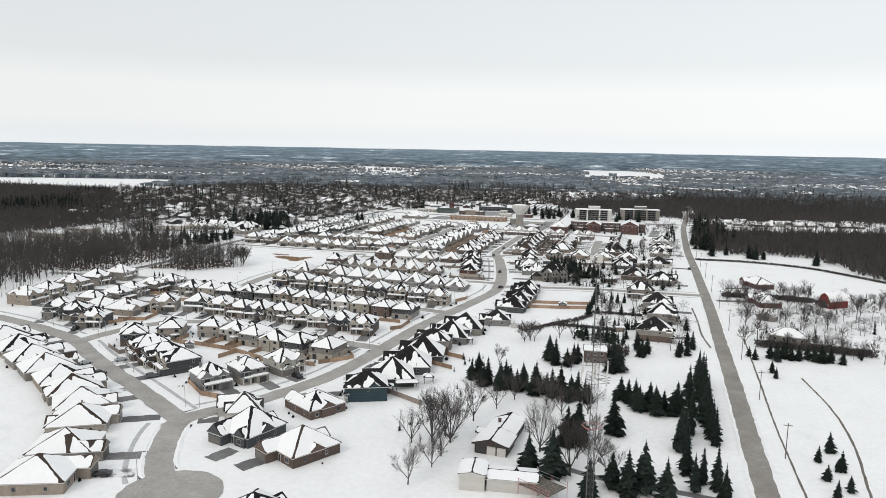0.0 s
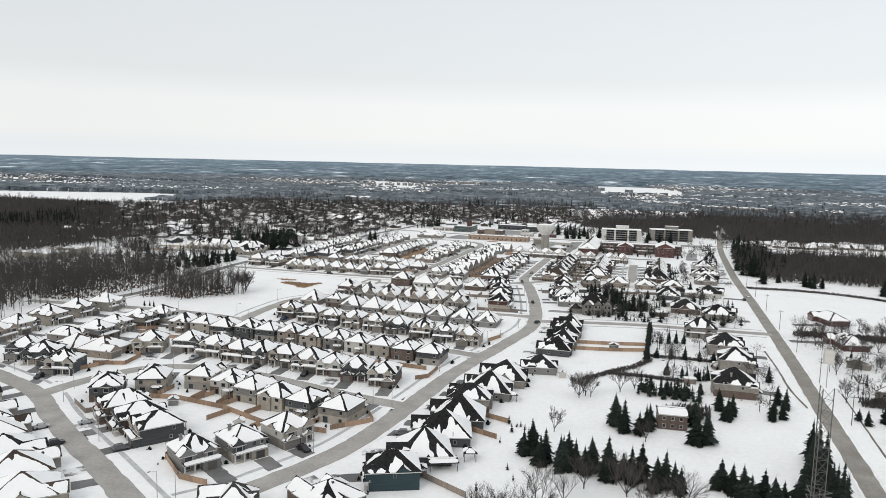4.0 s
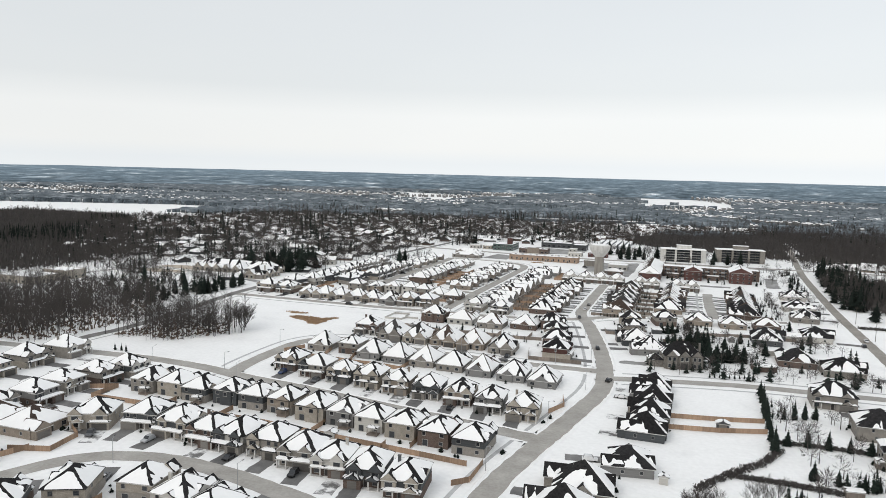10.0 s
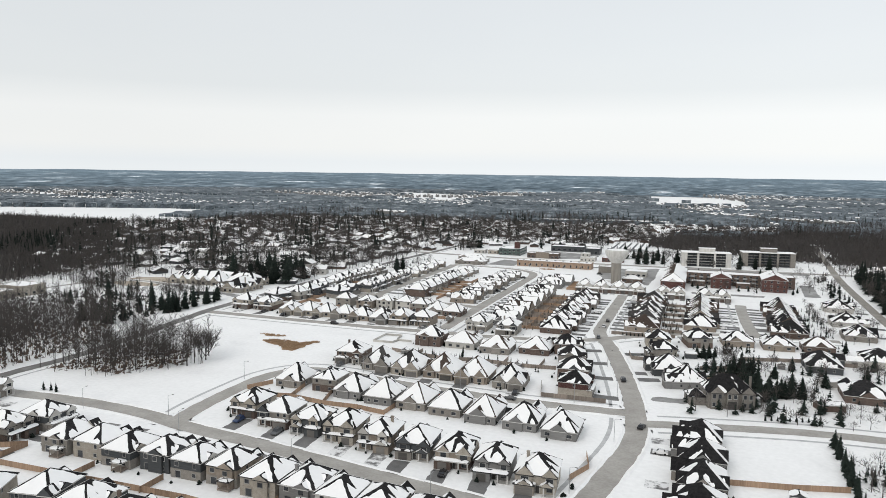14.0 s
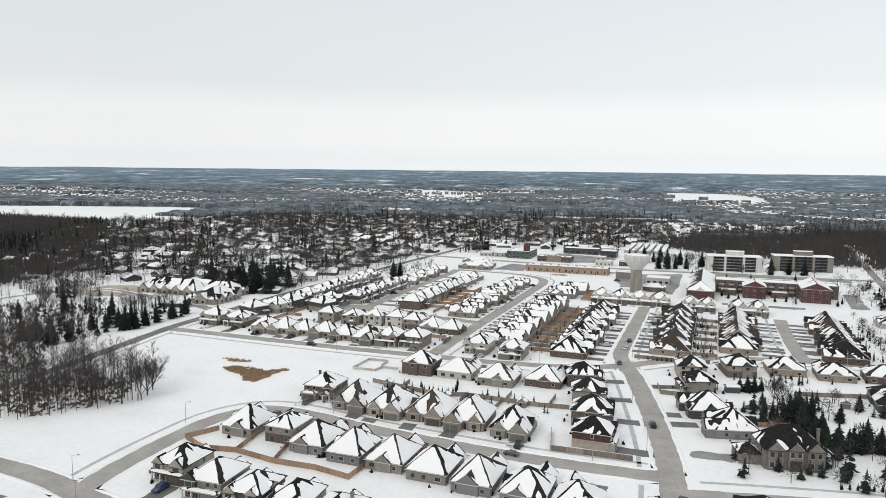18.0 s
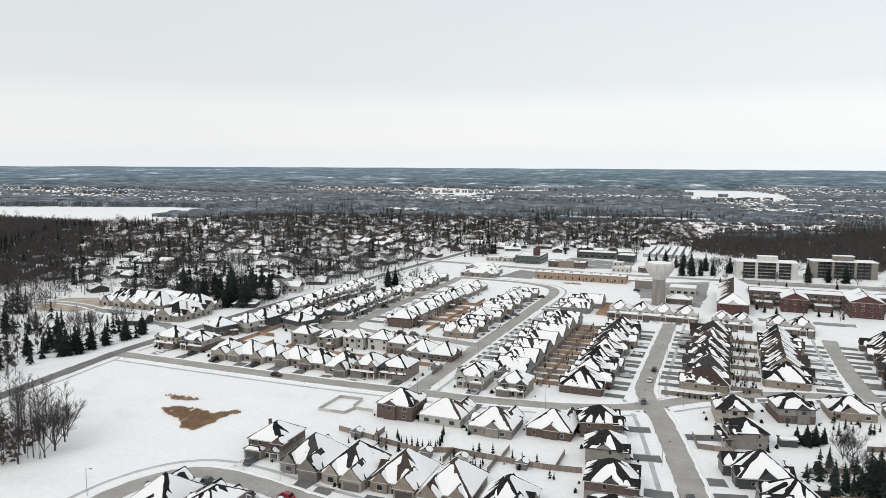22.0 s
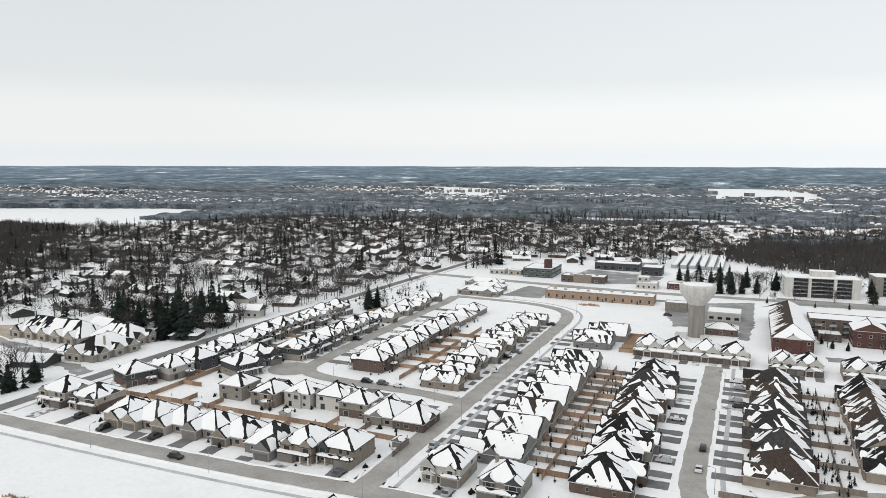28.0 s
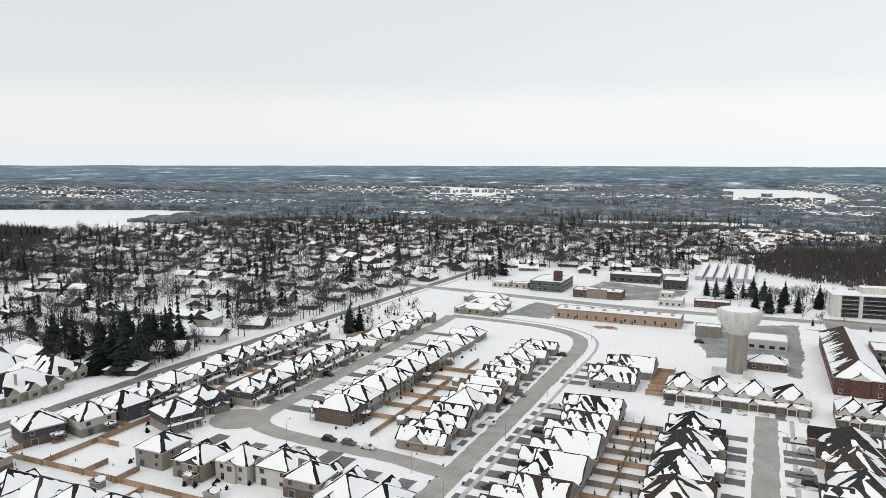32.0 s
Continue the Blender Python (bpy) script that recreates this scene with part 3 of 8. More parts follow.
    for k in (-0.3, 0.3):
        window(root, k * w, d / 2 + 0.01, 3.4, 2, rng.choice((1.2, 1.5)), 1.3)
    window(root, -0.28 * w, yb, 0.9, 2, 1.3, 1.2)
    window(root, 0.25 * w, yb, 0.15, 2, 1.9, 2.1)
    for s, xx in ((1, w / 2), (3, -w / 2)):
        window(root, xx + (0.01 if s == 1 else -0.01), rng.uniform(-0.25, 0.3) * d, 3.5, s, 0.9, 1.2)
        if rng.random() < 0.6:
            window(root, xx + (0.07 if s == 1 else -0.07) * (1 if low else 0.2), rng.uniform(-0.25, 0.3) * d, 1.0, s, 0.9, 1.1)
    if rng.random() < 0.35:
        R.put(-0.25 * w - 1.7, d / 2, -0.25 * w + 1.7, d / 2 + 2.6, 2.7, 14, "x", o=0.25)
        pg = Geo()
        for k in (-1.6, 1.6):
            pg.box(-0.25 * w + k - 0.09, d / 2 + 2.4, 0, -0.25 * w + k + 0.09, d / 2 + 2.58, 2.6)
        pg.box(-0.25 * w - 1.8, d / 2 + 0.07, 0.2, -0.25 * w + 1.8, d / 2 + 2.7, 0.5)
        part("back_porch", pg, FENCE_GREY, root)
    R.finish(root, SHINGLE, bay_mat, rng.choice((TRIM, DARK_TRIM, TRIM)))
    if rng.random() < 0.3:
        chimney(root, rng.choice((-1, 1)) * w * 0.28, 0.1 * d, h + 1.0, h + 3.4, mat)
    return root


def bungalow(x, y, turn, w, d, mat, seed, ridge="x", pitch=30, streak=0.0, west=0.0, east=0.25, south=0.0, group="bungalows of the snowy subdivision", gables=1, bare=0.16, deep=False):
    """Single-storey house: a broad hip roof, a projecting garage with its own gable."""
    rng = random.Random(seed)
    h = 2.95 + rng.uniform(0, 0.25)
    root = thing("bungalow", "single-storey %s bungalow with wide dark roof partly under snow" % words(mat), "house", group, pose(x, y, 0, 0, 0, turn))
    fy = -d / 2
    part("wall", Geo().box(-w / 2, fy, -0.3, w / 2, d / 2, h), mat, root)
    R = Roof(rng, turn, bare, streak, west, east, south)
    if deep:
        # a hipped front range, and one broad gable running back from it
        R.put(-w / 2, fy, w / 2, fy + 8.0, h, pitch, "x")
        cut = rng.uniform(-0.8, 0.8)
        R.put(-w / 2 + 0.6, fy + 3.2, w / 2 + cut - 0.6, d / 2 + 1.6, h - 0.02, pitch - 4, "gy")
        part("rear_range", Geo().box(-w / 2 + 0.6, d / 2 + 0.02, -0.3, w / 2 + cut - 0.6, d / 2 + 1.6, h - 0.06), mat, root)
        window(root, 0, d / 2 + 1.61, 0.6, 2, 2.4, 1.8)
    elif 0 < streak < 0.3 and rng.random() < 0.65:
        # two joined volumes with ridges square to the street
        cut = rng.uniform(-0.06, 0.06) * w
        R.put(-w / 2, fy, cut, d / 2, h, pitch + rng.uniform(-3, 3), "gy" if rng.random() < 0.6 else "y")
        R.put(cut, fy, w / 2, d / 2, h, pitch + rng.uniform(-3, 3), "gy" if rng.random() < 0.6 else "y")
    else:
        R.put(-w / 2, fy, w / 2, d / 2, h, pitch, ridge)
    sideg = 1 if rng.random() < 0.5 else -1
    gw = 5.6
    gx = sideg * (w / 2 - gw / 2 - 0.2)
    gd = rng.uniform(2.0, 3.5)
    part("garage", Geo().box(gx - gw / 2, fy - gd, -0.3, gx + gw / 2, fy - 0.02, h - 0.06), mat, root)
    part("garage_door", garage_mesh(4.6), [], root, at=pose(gx, fy - gd - 0.01, 0.02))
    R.put(gx - gw / 2, fy - gd, gx + gw / 2, fy + 4.5, h - 0.03, pitch + 6, "gy", o=0.35)
    if gables > 1:
        R.put(-gx - 2.0, fy - 0.6, -gx + 2.0, fy + 4, h - 0.03, pitch + 8, "gy", o=0.3)
        part("front_bay", Geo().box(-gx - 2.0, fy - 0.6, -0.3, -gx + 2.0, fy - 0.02, h - 0.06), mat, root)
        window(root, -gx, fy - 0.62, 0.8, 0, 1.8, 1.5)
    else:
        window(root, -gx, fy - 0.02, 0.8, 0, 1.8, 1.5)
    if not deep and (gables > 1 or rng.random() < 0.4):
        # rear gables
        for u in ((-0.25, 0.25) if streak else (rng.uniform(-0.2, 0.2),)):
            bw = rng.uniform(2.0, 2.9)
            R.put(u * w - bw, 0.1 * d, u * w + bw, d / 2 + 0.5, h - 0.03, pitch + 3, "gy", o=0.3)
            part("rear_bay", Geo().box(u * w - bw, d / 2 + 0.02, -0.3, u * w + bw, d / 2 + 0.5, h - 0.06), mat, root)
    if rng.random() < 0.5:
        sx = rng.choice((-1, 1))
        R.put(min(0, sx * (w / 2 + 0.3)), -2.4, max(0, sx * (w / 2 + 0.3)), 2.4, h - 0.04, pitch + 2, "gx", o=0.25)
    if rng.random() < 0.35:
        part("roof_vent", Geo().box(-0.25, 1.0, h + 2.0, 0.25, 1.5, h + (d if w > d else w) * 0.5 * math.tan(radians(pitch)) * 0.9 + 0.3), DARK_TRIM, root)
    part("front_door", DOOR, [], root, at=pose(-sideg * 0.2, fy - 0.01, 0.1))
    for k in () if deep else (-0.3, 0.05, 0.32):
        window(root, k * w, d / 2 + 0.01, 0.8, 2, rng.choice((1.2, 1.8)), 1.3)
    for s, xx in ((1, w / 2), (3, -w / 2)):
        for k in (-0.25, 0.2):
            window(root, xx + (0.01 if s == 1 else -0.01), k * d, 1.0, s, 1.0, 1.1)
    if ridge.startswith("gx"):
        for s, xx in ((1, w / 2 + 0.01), (3, -w / 2 - 0.01)):
            window(root, xx, 0, h + 0.9, s, 1.4, 1.2)
            part("gable_panel", Geo().box(min(xx, xx * 1.006), -1.9, h - 0.3, max(xx, xx * 1.006), 1.9, h + 2.4), PALE_SIDING, root, "pale boarded panel in the gable")
    R.finish(root, rng.choice((SHINGLE, SHINGLE, SHINGLE, SHINGLE_GREY, SHINGLE_BROWN)) if not streak and bare < 0.3 and south < 0.6 else rng.choice((SHINGLE, SHINGLE_GREY, SHINGLE_GREY, SHINGLE_BROWN)) if streak else SHINGLE, mat, TRIM)
    return root

# ---- ground, streets ----
CX, CY = 0.0, -350.0


def rise(r):
    return 54.0 * max(0.0, (r - 1900.0) / 2650.0) ** 1.35


def ground_z(x, y):
    return rise(math.hypot(x - CX, y - CY))


g = Geo()
rings = [0, 60, 130, 210, 300, 400, 520, 660, 820, 1000, 1250, 1550, 1900, 2200, 2500, 2800, 3100, 3400, 3700, 4000, 4300, 4550]
N = 96
g.v.append((CX, CY, 0.0))
for r in rings[1:]:
    for k in range(N):
        a = 2 * math.pi * k / N
        g.v.append((CX + r * math.cos(a), CY + r * math.sin(a), rise(r) + (6 * noise.noise((r * math.cos(a) / 700, r * math.sin(a) / 700, 3)) * min(1, max(0, (r - 1900) / 900)))))
for k in range(N):
    g.f.append((0, 1 + k, 1 + (k + 1) % N))
for j in range(len(rings) - 2):
    for k in range(N):
        m = (k + 1) % N
        a, b = 1 + j * N, 1 + (j + 1) * N
        g.f.append((a + k, b + k, b + m, a + m))
g.s = [0] * len(g.f)
ground = part("ground", g, SNOW)
tagged(ground, "flat snow-covered land reaching to the horizon", "ground", kind="structure")


def curve(pts, step=3.0):
    """A smooth line through the points."""
    P = [Vector((*p, 0)) for p in pts]
    P = [P[0] * 2 - P[1]] + P + [P[-1] * 2 - P[-2]]
    out = []
    for i in range(1, len(P) - 2):
        n = max(1, int((P[i + 1] - P[i]).length / step))
        for k in range(n):
            t = k / n
            a, b, c, d = P[i - 1], P[i], P[i + 1], P[i + 2]
            out.append(0.5 * (2 * b + (c - a) * t + (2 * a - 5 * b + 4 * c - d) * t * t + (3 * b - a - 3 * c + d) * t ** 3))
    out.append(P[-2])
    return out


def offset(line, d):
    out = []
    for i, p in enumerate(line):
        q = line[min(i + 1, len(line) - 1)] - line[max(i - 1, 0)]
        q.normalize()
        out.append(p + Vector((q.y, -q.x, 0)) * d)
    return out


def ribbon(line, a, b, z, wob=0.0, seed=0, skip=None):
    """A flat band between the offsets a and b (metres to the right of the line)."""
    rng = random.Random(seed)
    L, R = offset(line, a), offset(line, b)
    g = Geo()
    for i in range(len(line)):
        g.v.append((L[i].x + rng.uniform(-wob, wob), L[i].y + rng.uniform(-wob, wob), z))
        g.v.append((R[i].x + rng.uniform(-wob, wob), R[i].y + rng.uniform(-wob, wob), z))
    for i in range(len(line) - 1):
        if skip and (skip((L[i] + R[i]) / 2) or skip((L[i + 1] + R[i + 1]) / 2)):
            continue
        g.f.append((2 * i, 2 * i + 1, 2 * i + 3, 2 * i + 2))
        g.s.append(0)
    return g


def bank(line, d, seed, w=1.5, h=0.35, skip=None):
    """A ridge of ploughed snow along a line."""
    rng = random.Random(seed)
    c = offset(line, d)
    s = 1 if d > 0 else -1
    a, b = offset(line, d - s * w * 0.45), offset(line, d + s * w * 0.55)
    g = Geo()
    for i in range(len(line)):
        hh = h * rng.uniform(0.5, 1.25) if 0 < i < len(line) - 1 and not skip(c[i]) else 0.0
        j = rng.uniform(-0.25, 0.25)
        g.v += [(a[i].x + j, a[i].y + j, 0.0), (c[i].x, c[i].y, hh), (b[i].x, b[i].y, 0.0)]
    for i in range(len(line) - 1):
        if skip(c[i]) and skip(c[i + 1]):
            continue
        for k in (0, 1):
            q = (3 * i + k, 3 * i + k + 1, 3 * i + 4 + k, 3 * i + 3 + k)
            g.f.append(q if d < 0 else q[::-1])
            g.s.append(0)
    return g


ROADS = []
WALKS = []
DISCS = [(20, -607, 12.5), (-150, -128, 9.5)]


def road(pts, width, z, banks=(True, True), walks=(), label="ploughed asphalt street, grey-brown with salt and slush", mat=None):
    line = curve(pts)
    k = len(ROADS)
    ROADS.append((line, width))
    ob = part("road", ribbon(line, -width / 2, width / 2, z, 0.24, k), mat or ROAD)
    tagged(ob, label, "road", kind="structure")
    for d in walks:
        WALKS.append((k, line, d))
    return line


def on_road(own, margin):
    """A test for places on any road but the one numbered own."""
    def test(p):
        for j, (line, width) in enumerate(ROADS):
            if j != own:
                for q in line:
                    if (q - p).length < width / 2 + margin:
                        return True
        return any(math.hypot(p.x - x, p.y - y) < r + margin * 0.5 for x, y, r in DISCS)
    return test


road([(157, -1100), (158, -900), (159.2, -700), (160.6, -560), (162.0, -480), (163, -404), (164, -330), (164.2, -200), (163.6, -120), (164.8, -40), (168.5, 85), (176, 200), (192, 420)], 5.9, 0.030,
     label="straight rural road of worn grey asphalt between snowy verges", mat=ROAD_BROWN)
main_street = road([(19, -606), (10, -598), (3, -588), (-3.5, -576), (-6.5, -566), (-3, -558), (3.5, -549.5), (9, -538), (14.5, -525), (19, -510), (22, -490), (24.5, -462), (28, -425), (37, -375), (43, -335), (40.5, -302), (33, -262), (22, -215), (14, -190)], 7.3, 0.034, walks=(-8.4,))
tower_street = road([(14, -190), (11.2, -172), (11, -120), (11.2, -54)], 6.9, 0.038, walks=(7.6,))
west_street = road([(-6.5, -566), (-21, -557), (-40, -545), (-60, -533), (-81, -519.5), (-102, -504.5), (-124, -495), (-160, -484), (-230, -470)], 6.9, 0.042, walks=(7.6,))
first_street = road([(-102, -504.5), (-98, -482), (-88, -464), (-72, -456.5), (-50, -456), (-27, -461), (-2, -467), (22, -471)], 6.9, 0.046)
second_street = road([(-240, -378), (-200, -374), (-154, -370), (-120, -371.5), (-96, -376.5), (-70, -380), (-41, -385), (-19, -389), (5, -393), (31, -398)], 7.0, 0.050)
loop_street = road([(-101, -378), (-104, -360), (-105, -335), (-103.5, -315), (-95, -302.5), (-80, -301), (-54, -305.5), (-20, -308.5), (10, -309.5), (41, -308)], 6.9, 0.054, walks=(-8.2,))
road([(42, -318), (66, -312), (96, -306), (125, -304), (163, -302)], 6.6, 0.058, walks=(-8.4, 7.9))
pond_street = road([(-212, -216), (-150, -216.5), (-100, -216), (-62, -214), (-40, -213), (-10, -208), (11, -199), (30, -182.5), (50, -168.5), (75, -160), (105, -156), (130, -154)], 7.0, 0.062, walks=(8.4,))
avenue = road([(-68, -212), (-68, -150), (-67.5, -80), (-67.5, -20), (-68, 12), (-74, 32), (-90, 44), (-112, 49), (-150, 52)], 7.0, 0.066, walks=(7.6,))
crescent = road([(-68, -139), (-90, -135), (-112, -134.5), (-134, -132), (-144, -124), (-146, -100), (-147, -60), (-148, -10), (-148, 30), (-150, 52)], 6.9, 0.070)
road([(-367, -262), (-367, -226), (-366, -193), (-361, -164), (-346, -142), (-322, -140), (-299, -146)], 4.6, 0.071)
road([(-197, -420), (-201, -375), (-202, -350), (-200, -330), (-201, -308), (-203.5, -284), (-207.5, -257), (-212, -228), (-214.5, -205), (-215, -160), (-215, -90), (-212.5, -25), (-209, 35), (-206, 110), (-202, 165), (-196, 330)], 6.4, 0.074, walks=(7,), label="dark wet asphalt road beside the wood", mat=ROAD_DARK)
road([(90, -158), (88, -140), (86.5, -95), (86.5, -62)], 6.6, 0.078, walks=(-7.4,))
road([(-330, 146), (-222, 134), (-128, 123), (-60, 116), (0, 117), (60, 120), (162, 128), (300, 132)], 9.0, 0.082)


for k, line, d in WALKS:
    w = part("pavement", ribbon(line, d - 0.7, d + 0.7, 0.02 + 0.003 * (k % 5), 0.08, k + 50, on_road(k, 1.0)), WALK)
    tagged(w, "narrow concrete footpath dusted with snow", "pavement", kind="structure")


def disc(x, y, r, z, label):
    g = Geo()
    rng = random.Random(3)
    g.poly([(x + r * math.cos(6.283 * k / 36) * rng.uniform(0.98, 1.02), y + r * math.sin(6.283 * k / 36) * rng.uniform(0.98, 1.02), z) for k in range(36)])
    tagged(part("road", g, ROAD), label, "road", kind="structure")


disc(20, -607, 12.5, 0.086, "round turning court of grey slushy asphalt")
disc(-150, -128, 9.5, 0.088, "widened street bend of grey asphalt")


def lot(pts, z, label="ploughed asphalt car park"):
    # the ploughed edge is ragged
    rng = random.Random(int(pts[0][0]) + 7)
    edge = []
    for (x0, y0), (x1, y1) in zip(pts, pts[1:] + pts[:1]):
        n = max(2, int(math.hypot(x1 - x0, y1 - y0) / 2.5))
        for k in range(n):
            edge.append((x0 + (x1 - x0) * k / n + rng.uniform(-0.8, 0.8), y0 + (y1 - y0) * k / n + rng.uniform(-0.8, 0.8), z))
    tagged(part("car_park", Geo().poly(edge), LOT), label, "car park", kind="structure")


lot([(-20, 50), (-20, 88), (0, 92), (24, 104), (27, 104), (27, 40), (24, 0), (19, 2), (20, 20), (2, 22), (-12, 18), (-15, 30)], 0.026)
lot([(-124, 68), (-98, 66), (-98, 86), (-24, 86), (-24, 92), (-104, 104), (-118, 110)], 0.028)
lot([(-70, 140), (-40, 150), (-36, 188), (-96, 206), (-104, 160), (-72, 156)], 0.027)
lot([(40, 106), (150, 112), (150, 126), (40, 120)], 0.029)
lot([(56, -26), (104, -24), (104, -16), (56, -18)], 0.031)
lot([(29, 96), (40, 98), (40, 130), (92, 128), (92, 121), (47, 121), (47, 96)], 0.035)
lot([(131, -8), (141, -8), (143, 50), (134, 50)], 0.032)
for k, (line, width) in enumerate(ROADS):
    if k in (0, 1, 5, 6, 8, 9, 11):
        for d in (-1, 1):
            ob = part("snow_bank", bank(line, d * (width / 2 + 0.75), 200 + 2 * k + d, 1.5, 0.3, on_road(k, 2.5)), SNOW)
            tagged(ob, "low ridge of ploughed snow beside the road", "snow bank", kind="stuff")

# ---- houses, street by street ----
MATS = [GREY_BRICK, BEIGE_STONE, DARK_SIDING, PALE_SIDING, BROWN_BRICK, TAN_BRICK, GREY_SIDING, BEIGE_STONE, DARK_SIDING]
DRIVES = []
HOUSES = []


def driveway(x, y, turn, dx, front, reach, w=5.2, snowy=0.35):
    """A cleared strip from the garage to the street."""
    reach += 0.8
    m = pose(x, y, 0, 0, 0, turn)
    z = 0.024 + 0.0007 * (len(DRIVES) % 12)
    g = Geo()
    n = 6
    rng = random.Random(len(DRIVES))
    for k in range(n + 1):
        yy = -front - (reach - front) * k / n
        a, b = m @ Vector((dx - w / 2 + rng.uniform(-0.25, 0.25), yy, z)), m @ Vector((dx + w / 2 + rng.uniform(-0.25, 0.25), yy, z))
        g.v += [tuple(a), tuple(b)]
    for k in range(n):
        g.f.append((2 * k, 2 * k + 2, 2 * k + 3, 2 * k + 1))
        g.s.append(0)
    patchy = rng.random() < snowy
    ob = part("driveway", g, DRIVE_PATCHY if patchy else DRIVE)
    tagged(ob, "half-cleared driveway with snow lying on asphalt" if patchy else "cleared asphalt driveway between snowy lawns", "driveway", kind="structure")
    DRIVES.append((m, dx, front, reach))


def garage_side(seed):
    """Which side the garage of a house with this seed stands on, and how far it juts out (the same draws as in the house)."""
    rng = random.Random(seed)
    rng.uniform(0, 1)
    return 1 if rng.random() < 0.5 else -1


def row(xs, ys, turn, w, d, seed, reach, mats=None, kind="two", **kw):
    for i, x in enumerate(xs):
        y = ys[i] if isinstance(ys, (list, tuple)) else ys
        xx, tt = x, (turn[i] if isinstance(turn, (list, tuple)) else turn)
        rng = random.Random(seed * 31 + i)
        HOUSES.append((xx, y))
        s = seed * 100 + i
        m = (mats or MATS)[rng.randrange(len(mats or MATS))]
        ww, dd = w * rng.uniform(0.99, 1.10), d * rng.uniform(0.93, 1.07)
        if kind == "two":
            low = rng.choice((None, None, GREY_BRICK, BROWN_BRICK, BEIGE_STONE))
            two_storey(xx, y, tt, ww, dd, m, s, style=rng.randrange(3), low=low, **kw)
            gx = garage_side(s) * ww * 0.25
            driveway(xx, y, tt, gx, dd / 2 + 1.8, reach, 5.0)
        else:
            bungalow(xx, y, tt, ww, dd, m, s, **kw)
            driveway(xx, y, tt, garage_side(s) * (ww / 2 - 3.0), dd / 2 + 2.5, reach, 5.0, 0.05 if kw.get("streak") else 0.3)
            if kw.get("streak"):
                driveway(xx, y, tt, -garage_side(s) * (ww / 2 - 3.4), dd / 2 + 0.8, reach, 4.4, 0.05)


# between the first and second street
row([-116, -104, -92, -80, -68.5, -57, -44, -32.5, -21.5, -10], [-403, -403, -404, -403, -404, -404, -406, -406, -408, -409], 180, 9.6, 12, 1, 19)
row([2, 14], [-411, -413], 180, 9.8, 12, 2, 17, [BROWN_BRICK, DARK_SIDING])
row([-106, -91, -76], [-440, -433, -435], [25, 10, 0], 11, 12, 3, 17)
row([-63, -53, -41, -29, -18, -6.5, 6], [-437, -437, -437, -440, -442, -444, -447], [0, 0, 2, 6, 8, 8, 8], 9.6, 12.5, 4, 16.5)
# south of the first street
row([-79, -70, -55, -42, -30, -18, -6.5, 7], [-497, -484, -475, -477, -481, -485, -487, -489], [215, 205, 188, 180, 172, 172, 172, 174], 9.8, 12, 5, 18)
row([-60, -49, -38], [-511, -517, -523], [-36, -36, -36], 9.5, 13, 6, 17, [GREY_BRICK, BROWN_BRICK, DARK_SIDING])
row([-17, -8.5, -1], [-535, -524.5, -511.5], [57, 58, 64], 10.0, 11, 7, 17, [BEIGE_STONE, GREY_SIDING, PALE_SIDING])
# western corner
row([-146, -134, -116], [-467, -470, -478], [20, 20, 15], 11, 12, 8, 17, [GREY_BRICK, DARK_SIDING, BEIGE_STONE])
row([-120, -134], [-452, -452], [90, 160], 15, 14, 9, 18, [GREY_BRICK, TAN_BRICK], kind="bung")
row([-146, -142, -144, -142, -138], [-446, -432, -418, -404, -392], 90, 10, 12, 10, 16, [DARK_SIDING, GREY_SIDING, GREY_BRICK])
row([-182, -184, -186, -186, -184], [-452, -436, -416, -397, -379], 90, 12, 13, 11, 17, [BEIGE_STONE, GREY_BRICK, TAN_BRICK])
# west side of the western street
row([-128, -112, -96, -81, -67, -54, -42, -31, -21, -14], [-516, -524, -533.5, -542, -550, -558.5, -567.5, -580, -596, -612], [157, 155, 150, 147, 145, 142, 134, 120, 115, 112], 13.2, 16, 12, 21, [BEIGE_STONE, GREY_BRICK, GREY_BRICK, TAN_BRICK], kind="bung", pitch=28, bare=0.11)
# at the southern court
row([9.5], [-556], [-62], 10.5, 11, 13, 13, [PALE_SIDING], kind="bung", gables=2, pitch=40, bare=0.12)
row([20], [-569.5], [-18], 12.5, 13.5, 65, 17, [DARK_SIDING], kind="bung", gables=2, pitch=38, bare=0.15)
row([39.8], [-576], [-29], 12.6, 15.5, 66, 17, [BROWN_BRICK], kind="bung", pitch=33, bare=0.08, east=0.05)
row([46], [-612], -20, 13, 13, 14, 16, [BEIGE_STONE], kind="bung")
# east side of the main street
row([29.3], [-545], [-121], 12, 13, 15, 16, [BROWN_BRICK], bare=0.12, kind="bung", gables=2)
BLOWN = dict(kind="bung", gables=1, bare=0.06, west=0.4, south=1.25, east=0.0)
row([39.3], [-527.5], [-66], 10.5, 13, 55, 16, [TEAL_SIDING], roof=(0.08, 0.45, 0.0, 1.2))
row([42, 43.8, 44.5], [-509.5, -494.5, -479], [-68, -74, -79], 12.5, 15, 16, 17, [TEAL_SIDING, DARK_SIDING, DARK_SIDING], pitch=39, **BLOWN)
row([44], [-464], [-82], 11.5, 13, 69, 16, [GREY_BRICK], roof=(0.1, 0.4, 0.0, 1.2))
row([47.5, 50], [-448, -431.5], [-84, -84], 12.5, 15, 17, 18, [GREY_BRICK, GREY_SIDING], pitch=38, **BLOWN)
row([60.5], [-409.5], [-80], 14, 12, 62, 18, [GREY_SIDING], pitch=30, **BLOWN)
